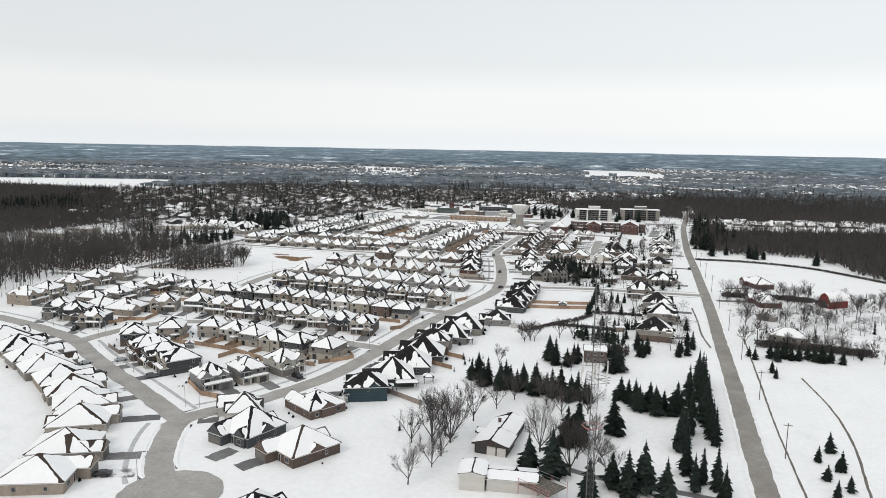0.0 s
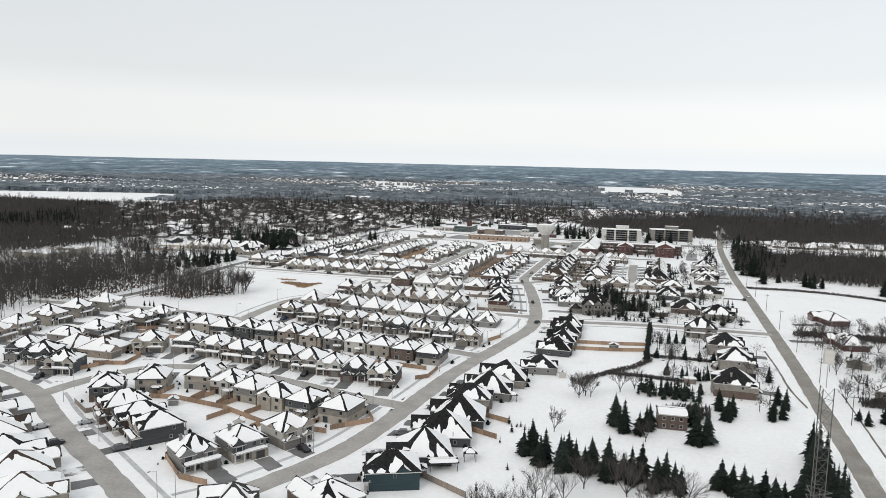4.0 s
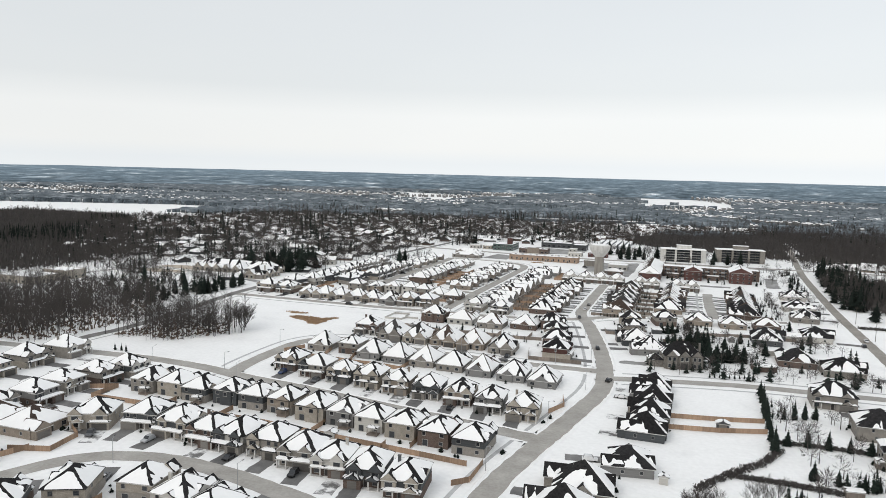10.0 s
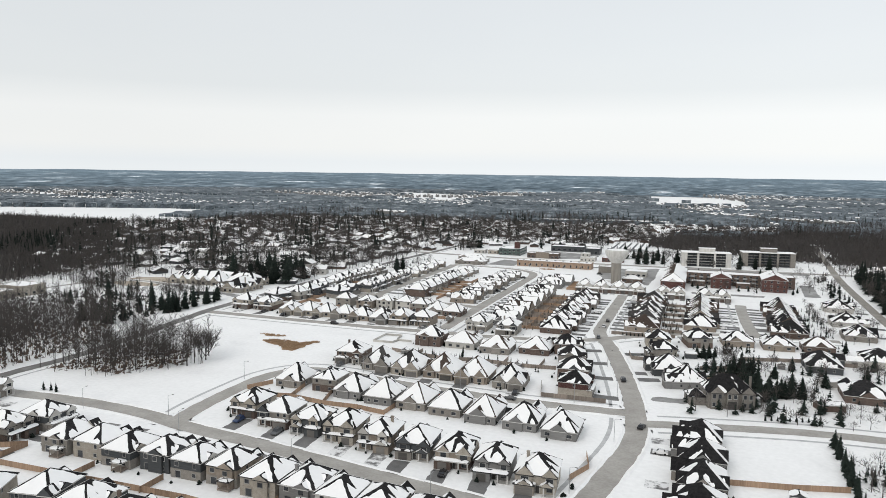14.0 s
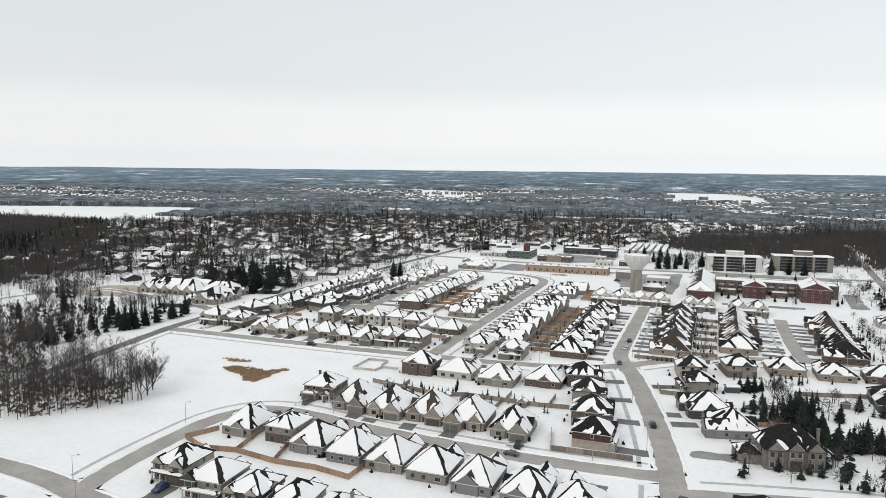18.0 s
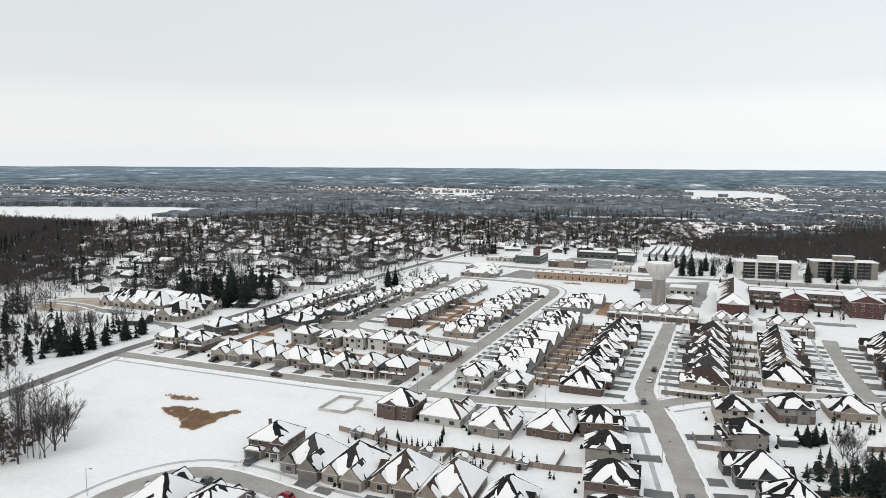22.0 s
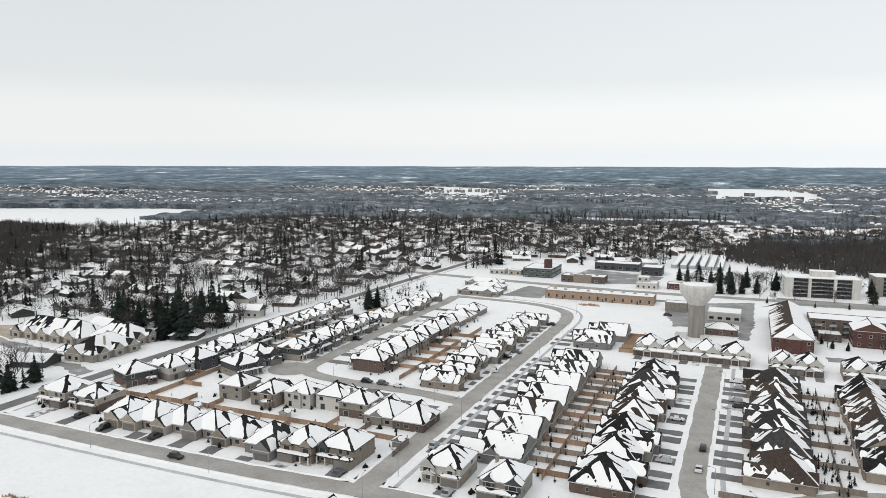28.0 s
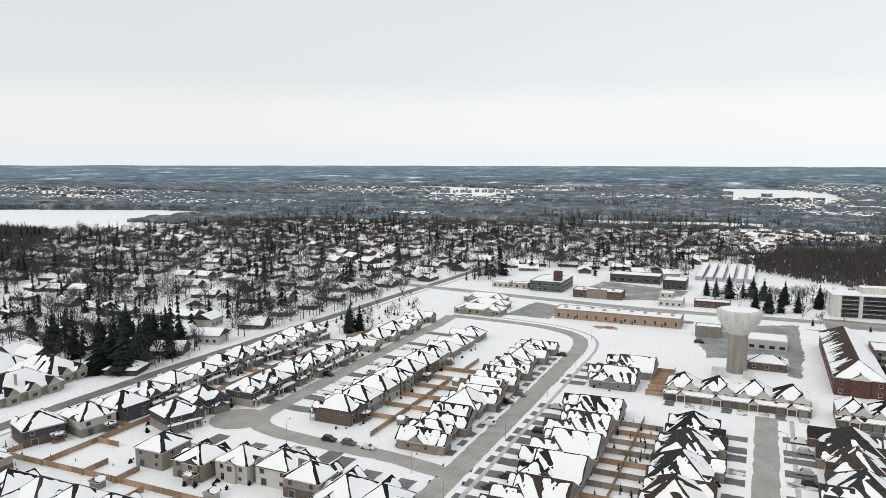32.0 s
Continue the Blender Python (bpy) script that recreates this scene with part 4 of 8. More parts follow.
row([63, 63.5, 63.5, 63], [-379, -362, -345, -328], -90, 13, 12, 18, 14, [GREY_BRICK, DARK_SIDING, GREY_SIDING], kind="bung", bare=0.3, west=0.8, south=0.7, east=0.0, gables=2, pitch=36)
# north of the second street
row([-84, -69, -56, -43, -30, -17, -4, 8.5, 21.5], [-355, -360, -362, -364, -366, -368, -370, -373, -377], [0, 2, 3, 4, 4, 4, 4, 4, 4], 9.8, 12.5, 19, 18)
row([-88, -60.5, -47, -34, -20.5, -7, 7, 20.5], [-320, -324, -326, -326.5, -329, -331, -333, -336], 180, 10.6, 14, 20, 15.5, [GREY_BRICK, GREY_SIDING, BROWN_BRICK], kind="bung", pitch=36, bare=0.12)
row([-72.5], [-321], 180, 9.2, 12.5, 71, 15.5, [GREY_BRICK])
# north of the loop street
row([-83], [-280], 2, 10.4, 12.5, 72, 18, [BROWN_BRICK], roof=(0.16, 0.3, 0.05, 0.35))
row([-67, -53, -38.5, -24, -8.5], [-285, -286, -285.5, -286.5, -289.5], 2, 12.2, 15.5, 21, 18, [GREY_BRICK, BEIGE_STONE, GREY_BRICK, TAN_BRICK], kind="bung", ridge="y", pitch=41, gables=2, bare=0.14, west=0.28, south=0.3, east=0.08)
row([17, 13.5], [-290, -271], [90, 95], 11, 12, 22, 18, [RED_BRICK, BROWN_BRICK], roof=(0.08, 0.5, 0.0, 1.3))
row([8.5, 3], [-249, -228], [100, 105], 11, 12, 70, 18, [BROWN_BRICK, GREY_BRICK], roof=(0.1, 0.4, 0.05, 1.2))
row([-62], [-238], 180, 12, 12, 23, 21, [BROWN_BRICK])
row([-46, -10.5], [-237, -234], 180, 14, 13, 67, 21, [BROWN_BRICK, PALE_SIDING], kind="bung", pitch=34, bare=0.08)
row([-28], [-240], 180, 14, 13, 68, 24, [GREY_BRICK], kind="bung", gables=2, pitch=36, bare=0.15)
row([-50, -33], [-196, -199], 0, 10, 12, 24, 12, [GREY_BRICK, PALE_SIDING])
# along the pond street
row([-200, -185], [-193, -193], 0, 11, 12, 25, 18, [PALE_SIDING, BEIGE_STONE])
row([-166, -154, -143, -131, -119], [-197, -197, -196, -196, -197], 0, 10.5, 13, 26, 16, [GREY_BRICK, BEIGE_STONE, TAN_BRICK], kind="bung", pitch=34, bare=0.08, east=0.15)
row([-106], [-199], 0, 11, 13, 27, 15, [GREY_SIDING], kind="bung", pitch=36)
row([-94, -82], [-199, -197], 0, 10.5, 13, 28, 15, [GREY_SIDING, TAN_BRICK])
row([-147, -132, -120, -108, -97], [-164, -165, -162, -160, -163], 180, 10, 11, 29, 22, [GREY_BRICK, PALE_SIDING, TAN_BRICK])
row([-86, -75], [-164, -165], 180, 10.5, 13, 30, 18, [GREY_BRICK, BROWN_BRICK], kind="bung", pitch=32, bare=0.05)
row([-195, -188, -187, -189], [-167, -155, -142, -129], [250, 260, 265, 90], 11, 12, 31, 16, [GREY_BRICK, PALE_SIDING, DARK_SIDING])
row([-165, -167], [-141, -126], 70, 11, 12, 32, 14, [DARK_SIDING, BROWN_BRICK])
row([-191, -190, -192, -192, -191, -190, -192, -191], [-115, -102, -89, -76, -64, -52, -39, -26], 90, 9.5, 12, 33, 30, [GREY_BRICK, PALE_SIDING, BROWN_BRICK])
row([-159] * 6, [-112, -99, -86, -73, -61, -49], 90, 10, 11, 34, 10, [DARK_SIDING, GREY_SIDING, BEIGE_STONE])
row([-160, -160, -160, -160, -161], [-30, -15, 0, 15, 30], 90, 11, 12, 35, 10, [GREY_BRICK, TAN_BRICK, BEIGE_STONE], kind="bung")
row([-119] * 7, [-114, -102, -90, -78, -66, -54, -42], -90, 10, 13, 36, 24, [GREY_BRICK, BEIGE_STONE, BROWN_BRICK])
row([-120] * 3, [-26, -11, 6], -90, 11, 12, 37, 24, [GREY_BRICK, TAN_BRICK], kind="bung")
# terraces of bungalows along the avenue and the tower street
SEMI = dict(kind="bung", pitch=36, streak=0.2, west=0.15, east=0.02, south=0.06, gables=2, bare=0.09)
DARK_SEMI = dict(SEMI, streak=0.38, west=0.62, south=0.42, east=0.02, bare=0.10, ridge="gx")
row([-84] * 8, [-121, -105, -89, -73, -57, -41, -25, -9], 90, 14.5, 13, 40, 13, [GREY_BRICK, TAN_BRICK], **SEMI)
row([-42] * 7, [-178, -162, -146, -129, -112, -95, -78], -90, 14.5, 15, 41, 20, [GREY_BRICK, GREY_SIDING, TAN_BRICK], **dict(SEMI, deep=True, streak=0.3, west=0.3, south=0.10, bare=0.14))
row([-43, -39], [-38, -20], -90, 14.5, 15, 42, 21, [GREY_BRICK, GREY_SIDING], **dict(SEMI, deep=True, streak=0.3, west=0.4, south=0.12))
row([-10] * 7, [-185, -168, -151, -134, -117, -100, -83], 90, 16, 15, 43, 15, [RED_BRICK, BROWN_BRICK, GREY_BRICK], **dict(DARK_SEMI, ridge="x", west=0.46, south=0.26, streak=0.34))
row([33.5] * 6, [-163, -146, -129, -112, -95, -79], -90, 16, 15, 44, 17, [TAN_BRICK, BROWN_BRICK], **dict(DARK_SEMI, ridge="x"))
row([62], [-148], 90, 16, 15, 61, 20, [TAN_BRICK], **dict(DARK_SEMI, ridge="x"))
row([62] * 4, [-133, -117, -101, -84], 90, 16, 15, 45, 20, [TAN_BRICK, GREY_BRICK], **DARK_SEMI)
row([107.5], [-147], -90, 16, 15, 63, 18, [BROWN_BRICK], **dict(DARK_SEMI, ridge="x"))
row([107.5] * 4, [-132, -116, -99, -82], -90, 16, 15, 46, 18, [BROWN_BRICK, GREY_BRICK], **DARK_SEMI)
# east of the main street, north of the cross street
row([42.5, 61], [-199, -190.5], [188, 195], 11.5, 11, 47, 22, [GREY_BRICK, BEIGE_STONE], roof=(0.15, 0.6, 0.02, 1.25))
row([79.5, 98, 116], [-180, -181, -178], [188, 184, 182], 13.5, 13, 48, 19, [GREY_BRICK, TAN_BRICK, BROWN_BRICK], kind="bung", bare=0.25, west=0.5, south=0.15, gables=2)
row([46], [-220.5], [-74], 10, 10, 64, 17, [GREY_BRICK], roof=(0.15, 0.6, 0.02, 1.25))
row([49.5, 57], [-247, -263], -75, 13.5, 14, 49, 18, [DARK_SIDING, GREY_SIDING], kind="bung", bare=0.2, west=0.9, south=1.3, east=0.0, gables=2, pitch=36)
# along the east road
row([143, 140, 140, 138.5], [-57, -105, -141, -196], 90, 17, 15, 50, 20, [GREY_BRICK, BROWN_BRICK, PALE_SIDING], kind="bung", bare=0.45, west=0.5, south=0.35, east=0.1, gables=2)
row([113], [-213], 90, 20, 14, 51, 25, [GREY_BRICK, DARK_SIDING], kind="bung", bare=0.45, west=0.5, south=0.35, east=0.1)
row([127], [-319], [0], 14, 12, 56, 13, [GREY_BRICK], roof=(0.35, 0.4, 0.2, 0.3))
row([139, 122], [-268, -257], [90, 180], 15, 15, 52, 16, [GREY_BRICK, BROWN_BRICK, DARK_SIDING], kind="bung", bare=0.45, west=0.5, south=0.35, east=0.1, gables=2)
row([136, 138, 134], [-350, -377, -413], 90, 14, 14, 53, 17, [BEIGE_STONE, GREY_BRICK], roof=(0.3, 0.55, 0.15, 0.35))
# older houses east of the road
row([199, 195], [-258, -316], [-70, -80], 18, 12, 54, 24, [GREY_BRICK, RED_BRICK], kind="bung", bare=0.2)

# ---- water tower ----
def water_tower():
    root = thing("water_tower", "concrete pedestal water tower with a pale flared tank", "water tower", at=pose(0, 0, 0))
    shaft = Geo().lathe([(4.0, -0.3), (3.9, 4), (3.8, 15.0), (3.9, 16.2)], 32)
    smooth(part("shaft", shaft, CONCRETE, root))
    tank = Geo().lathe([(3.9, 16.1), (4.6, 16.9), (7.8, 21.2), (8.6, 23.0), (8.8, 25.2), (8.6, 25.9), (7.9, 26.1), (2.0, 26.9), (0.3, 27.0)], 32)
    smooth(part("tank", tank, PALE_CONCRETE, root))
    part("tank_snow", Geo().lathe([(7.6, 26.12), (5, 26.6), (1.5, 27.05), (0.1, 27.1)], 32), ROOF_SNOW, root)
    mast = Geo()
    for a, b in ((0.5, 0.5), (-0.5, 0.5), (0, -0.6)):
        mast.tube((a, b, 26.9), (a * 0.5, b * 0.5, 33), 0.06, 0.05, 5)
    for z in range(28, 33):
        mast.box(-0.5, -0.5, z, 0.5, 0.5, z + 0.05)
    mast.box(-1.8, -0.08, 30.5, 1.8, 0.08, 30.65).box(-1.7, -0.1, 29.6, -1.5, 0.1, 31.6).box(1.5, -0.1, 29.6, 1.7, 0.1, 31.6)
    part("antenna_mast", mast, STEEL, root)
    part("door", Geo().box(-0.6, -3.42, 0, 0.6, -3.2, 2.2), DARK_TRIM, root)


water_tower()

# ---- trees ----
def fast_mesh(name, verts, tris, mat):
    me = bpy.data.meshes.new(name)
    nv, nt = len(verts), len(tris)
    me.vertices.add(nv)
    me.vertices.foreach_set("co", np.asarray(verts, np.float32).ravel())
    me.loops.add(nt * 3)
    me.loops.foreach_set("vertex_index", np.asarray(tris, np.int32).ravel())
    me.polygons.add(nt)
    me.polygons.foreach_set("loop_start", np.arange(0, nt * 3, 3, dtype=np.int32))
    me.polygons.foreach_set("loop_total", np.full(nt, 3, np.int32))
    me.materials.append(mat)
    me.update(calc_edges=True)
    me.validate()
    return me


def tri_arrays(geo):
    t = []
    for q in geo.f:
        for k in range(1, len(q) - 1):
            t.append((q[0], q[k], q[k + 1]))
    return np.array(geo.v, float), np.array(t, int)


def scatter(name, kinds, spots, mat, label, category="trees"):
    """Many plants that nobody could count, as one object. spots: x, y, z, height factor, spread factor, turn, kind."""
    V, T, n = [], [], 0
    for x, y, z, sh, sw, a, k in spots:
        v, t = kinds[k]
        c, s = math.cos(a) * sw, math.sin(a) * sw
        w = np.empty_like(v)
        w[:, 0] = v[:, 0] * c - v[:, 1] * s + x
        w[:, 1] = v[:, 0] * s + v[:, 1] * c + y
        w[:, 2] = v[:, 2] * sh + z
        V.append(w)
        T.append(t + n)
        n += len(v)
    ob = new(name, fast_mesh(name, np.concatenate(V), np.concatenate(T), mat))
    return tagged(ob, label, category, kind="stuff")


def conifer_geo(seed, layers=15, fans=9, h=10.0, r=3.1):
    """A spruce: a tapered trunk and whorls of drooping boughs with a ragged outline."""
    rng = random.Random(seed)
    trunk = Geo().tube((0, 0, -0.2), (0, 0, h * 0.95), 0.22, 0.03, 6)
    g = Geo()
    lean = (rng.uniform(-0.03, 0.03), rng.uniform(-0.03, 0.03))
    full = [rng.uniform(0.75, 1.15) for _ in range(7)]
    for j in range(layers):
        f = (j + rng.uniform(-0.3, 0.3)) / layers
        f = min(0.99, max(0.0, f))
        z = h * (0.06 + 0.91 * f)
        belly = 1 - f if f > 0.18 else 0.82 * (0.75 + 1.4 * f)
        R = r * belly ** 0.9 * rng.uniform(0.72, 1.12) + 0.12
        n = max(5, int(fans * (1 - 0.4 * f)))
        a0 = rng.uniform(0, 6.28)
        for k in range(n):
            a = a0 + 6.283 * k / n + rng.uniform(-0.3, 0.3)
            L = R * rng.uniform(0.5, 1.2) * full[int(a / 6.283 * 7) % 7]
            wd = L * rng.uniform(0.24, 0.42) + 0.08
            dz = -L * rng.uniform(0.10, 0.45)
            c, s = math.cos(a), math.sin(a)
            ox, oy = lean[0] * z, lean[1] * z

            def at(u, v, w):
                return (u * c - v * s + ox, u * s + v * c + oy, z + w)
            up = h / layers * 1.3
            i = len(g.v)
            g.v += [at(0, 0, up * 0.6), at(L * 0.55, wd, dz * 0.45), at(L, rng.uniform(-0.25, 0.25) * wd, dz), at(L * 0.55, -wd, dz * 0.45), at(L * 0.5, 0, dz * 0.25 + 0.12)]
            for q in ((0, 1, 4), (1, 2, 4), (2, 3, 4), (3, 0, 4)):
                g.f.append((i + q[0], i + q[1], i + q[2]))
                g.s.append(0)
    g.tube((lean[0] * h, lean[1] * h, h * 0.9), (lean[0] * h, lean[1] * h, h * 1.04), 0.12, 0.01, 5)
    return trunk, g


def bare_geo(seed, h=9.0, stems=5):
    """A leafless tree shaped like a vase: a short trunk, steep limbs and fine twigs."""
    rng = random.Random(seed)
    trunk, crown = Geo(), Geo()

    def jitter(d, k, up):
        return (d + Vector((rng.uniform(-k, k), rng.uniform(-k, k), rng.uniform(-k, k) * 0.5 + up))).normalized()

    def grow(p, d, L, r, lev):
        q = p + d * L * 0.5
        d2 = jitter(d, 0.16, 0.10)
        e = q + d2 * L * 0.5
        crown.tube(p, q, r, r * 0.72, 4 if lev == 1 else 3, cap=False)
        crown.tube(q, e, r * 0.72, r * 0.35, 4 if lev == 1 else 3, cap=False)
        n = 6 if lev == 1 else (5 if lev == 2 else 4)
        for k in range(n):
            f = 0.28 + 0.72 * (k + rng.uniform(0.2, 0.9)) / n
            at = p.lerp(q, f * 2) if f < 0.5 else q.lerp(e, min(1.0, f * 2 - 1))
            side = Matrix.Rotation(rng.uniform(0, 6.283), 3, d2) @ d2.orthogonal().normalized()
            nd = (d2 + side * rng.uniform(0.35, 0.75) + Vector((0, 0, 0.18))).normalized()
            if lev < 3:
                grow(at, nd, L * rng.uniform(0.42, 0.62) * (1.15 - 0.4 * f), r * 0.42, lev + 1)
            else:
                for m in range(2):
                    w = jitter(nd, 0.35, 0.12)
                    o = w.orthogonal().normalized() * 0.019
                    st = at + nd * L * 0.25 * m
                    crown.poly([st - o, st + o, st + w * L * rng.uniform(0.7, 1.3)])

    base = h * rng.uniform(0.10, 0.2)
    lean = Vector((rng.uniform(-0.08, 0.08), rng.uniform(-0.08, 0.08), 1)).normalized()
    trunk.tube(Vector((0, 0, -0.2)), lean * base, h * 0.022, h * 0.018, 7, cap=False)
    a0 = rng.uniform(0, 6.283)
    for k in range(stems):
        a = a0 + 6.283 * k / stems + rng.uniform(-0.4, 0.4)
        t = rng.uniform(0.3, 0.8) if k else 0.08
        grow(lean * base * rng.uniform(0.75, 1.0), Vector((math.cos(a) * t, math.sin(a) * t, 1)).normalized(), h * rng.uniform(0.52, 0.72), h * 0.0125, 1)
    return trunk, crown


def slim_tree(seed, h=15.0, limbs=11, wide=0.2):
    """A woodland tree, seen from afar: a straight stem, limbs and a haze of twigs."""
    rng = random.Random(seed)
    g = Geo()
    g.tube((0, 0, -0.3), (rng.uniform(-0.4, 0.4), rng.uniform(-0.4, 0.4), h * 0.95), 0.75 * wide, 0.04, 4, cap=False)
    for k in range(limbs):
        z = h * (0.34 + 0.6 * k / limbs) + rng.uniform(-0.4, 0.4)
        a = rng.uniform(0, 6.283)
        L = h * rng.uniform(0.13, 0.27) * (1.25 - 0.7 * k / limbs)
        d = Vector((math.cos(a), math.sin(a), rng.uniform(0.7, 1.4))).normalized()
        p = Vector((0, 0, z))
        q = p + d * L
        o = d.orthogonal().normalized() * wide * 0.5
        g.poly([p - o, p + o, q])
        for m in range(4):
            w = (d + Vector((rng.uniform(-0.9, 0.9), rng.uniform(-0.9, 0.9), rng.uniform(-0.1, 0.7)))).normalized()
            e = p + d * L * rng.uniform(0.35, 0.95)
            o = w.orthogonal().normalized() * wide * 0.36
            g.poly([e - o, e + o, e + w * L * rng.uniform(0.45, 1.0)])
    return tri_arrays(g)


SLIM = [slim_tree(s, h, n, 0.165) for s, h, n in ((1, 15, 16), (2, 17, 15), (3, 13, 15), (4, 16, 17), (5, 12, 14))]
SLIM_FAR = [slim_tree(s, h, 12, 0.34) for s, h in ((11, 14), (12, 16), (13, 12), (14, 13))]


def broad_tree(seed, h, twigs=100):
    """A street tree with a wide rounded haze of twigs."""
    rng = random.Random(seed)
    g = Geo().tube((0, 0, -0.2), (0, 0, h * 0.45), 0.28, 0.18, 4, cap=False)
    for _ in range(twigs):
        a, b = rng.uniform(0, 6.283), rng.uniform(-0.35, 1.45)
        d = Vector((math.cos(a) * math.cos(b), math.sin(a) * math.cos(b), math.sin(b)))
        p = Vector((0, 0, h * 0.42)) + d * h * rng.uniform(0.05, 0.42)
        q = p + (d + Vector((rng.uniform(-0.6, 0.6), rng.uniform(-0.6, 0.6), rng.uniform(-0.2, 0.6)))) * h * rng.uniform(0.1, 0.2)
        o = d.orthogonal().normalized() * rng.uniform(0.09, 0.22)
        g.poly([p - o, p + o, q])
    return tri_arrays(g)


BROAD = [broad_tree(s, h) for s, h in ((31, 13), (32, 15), (33, 11), (34, 12))]
SHRUB = [tri_arrays(conifer_geo(s, 4, 5, 1.0, 0.6)[1]) for s in (61, 62, 63)]
CON_SMALL = [tri_arrays(conifer_geo(s, 6, 6, 12, 3.4)[1]) for s in (24, 25, 26, 27)]
CON_FAR = [tri_arrays(conifer_geo(s, 9, 8, 12, 3.2)[1]) for s in (21, 22, 23)]


def inside(poly, x, y):
    c = False
    for i in range(len(poly)):
        (a, b), (d, e) = poly[i], poly[i - 1]
        if (b > y) != (e > y) and x < (d - a) * (y - b) / (e - b) + a:
            c = not c
    return c


def fill(poly, n, rng, kinds, sh=(0.75, 1.2), gap=None, wide=1.0):
    xs, ys = [p[0] for p in poly], [p[1] for p in poly]
    out = []
    while len(out) < n:
        x, y = rng.uniform(min(xs), max(xs)), rng.uniform(min(ys), max(ys))
        if inside(poly, x, y) and not (gap and gap(x, y)):
            s = rng.uniform(*sh)
            out.append((x, y, ground_z(x, y), s, s * wide * rng.uniform(0.85, 1.2), rng.uniform(0, 6.28), rng.randrange(kinds)))
    return out


def near_road(x, y, d=7.0):
    for line, w in ROADS:
        for p in line[::3]:
            if abs(p.x - x) < d + 5 and abs(p.y - y) < d + 5 and math.hypot(p.x - x, p.y - y) < d + 2:
                return True
    return False


trng = random.Random(7)
W_WOOD = [(-203, -450), (-212, -400), (-215, -360), (-206, -320), (-222, -255), (-300, -240), (-360, -262), (-520, -330), (-520, -560), (-300, -560), (-215, -470)]
scatter("west_wood", SLIM, fill(W_WOOD, 1750, trng, 5, (0.85, 1.25), gap=lambda x, y: near_road(x, y, 2)), TWIG, "dense leafless wood of tall grey trunks on snow")
P_WOOD = [(-203, -346), (-180, -346), (-160, -343), (-151, -330), (-144, -321), (-139, -311), (-150, -295), (-170, -287), (-200, -284)]
scatter("pond_wood", SLIM, fill(P_WOOD, 250, trng, 5, (0.7, 1.15), lambda x, y: near_road(x, y, 2)), TWIG, "thin leafless trees at the edge of the snowy pond field")
W_EDGE = [(-209, -356), (-211, -300), (-235, -268), (-300, -290), (-345, -330), (-330, -430), (-232, -402)]
scatter("west_wood_edge", SLIM, fill(W_EDGE, 560, trng, 5, (0.85, 1.2), gap=lambda x, y: near_road(x, y, 1.5)), TWIG, "leafless trees at the edge of the wood beside the road")
E_WOOD = [(182, -88), (200, -110), (234, -103), (262, -113), (280, -195), (300, -222), (420, -250), (700, -330), (900, -250), (900, 200), (520, 130), (330, 75), (222, 45), (186, 15), (180, -50)]
scatter("east_wood", SLIM_FAR, fill(E_WOOD, 3700, trng, 4), LIGHTENED_TWIG, "dense leafless wood east of the rural road")
CLEARING = [(-62, 352), (-4, 328), (18, 420), (34, 535), (98, 540), (168, 585), (172, 705), (110, 662), (20, 672), (-62, 655)]
FAR_FIELD = [(-273, 1969), (-60, 2420), (185, 1880), (160, 1290), (76, 1044), (-10, 1150), (-100, 1720)]
N_WOOD = [(8, 300), (40, 262), (100, 240), (165, 205), (215, 188), (340, 232), (520, 280), (900, 330), (900, 760), (150, 585), (40, 545), (3, 420)]
scatter("north_wood", SLIM_FAR, fill(N_WOOD, 3300, trng, 4, gap=lambda x, y: inside(CLEARING, x, y)), LIGHTENED_TWIG, "dense leafless wood behind the apartment blocks")


def undergrowth(name, poly, cell, lo, hi, seed, label, thick=0.22, mat=None):
    """Brush and lower branches of a wood: a rough dark layer with many gaps, below the crowns."""
    rng = random.Random(seed)
    xs, ys = [p[0] for p in poly], [p[1] for p in poly]
    V, T = [], []
    nx, ny = int((max(xs) - min(xs)) / cell), int((max(ys) - min(ys)) / cell)
    for i in range(nx):
        for j in range(ny):
            x, y = min(xs) + (i + 0.5) * cell, min(ys) + (j + 0.5) * cell
            if not inside(poly, x, y) or near_road(x, y, 6) or inside(CLEARING, x, y):
                continue
            for _ in range(max(1, round(cell * cell * thick))):
                px, py = x + rng.uniform(-0.6, 0.6) * cell, y + rng.uniform(-0.6, 0.6) * cell
                h = rng.uniform(lo, hi)
                a = rng.uniform(0, 6.283)
                w = rng.uniform(0.4, 1.3)
                n = len(V)
                V += [(px - w * math.cos(a), py - w * math.sin(a), h * rng.uniform(0.0, 0.5)), (px + w * math.cos(a), py + w * math.sin(a), h * rng.uniform(0.0, 0.5)), (px + rng.uniform(-1, 1), py + rng.uniform(-1, 1), h)]
                T.append((n, n + 1, n + 2))
    ob = new(name, fast_mesh(name, np.array(V), np.array(T), mat or BRUSH))
    tagged(ob, label, "undergrowth", kind="stuff")


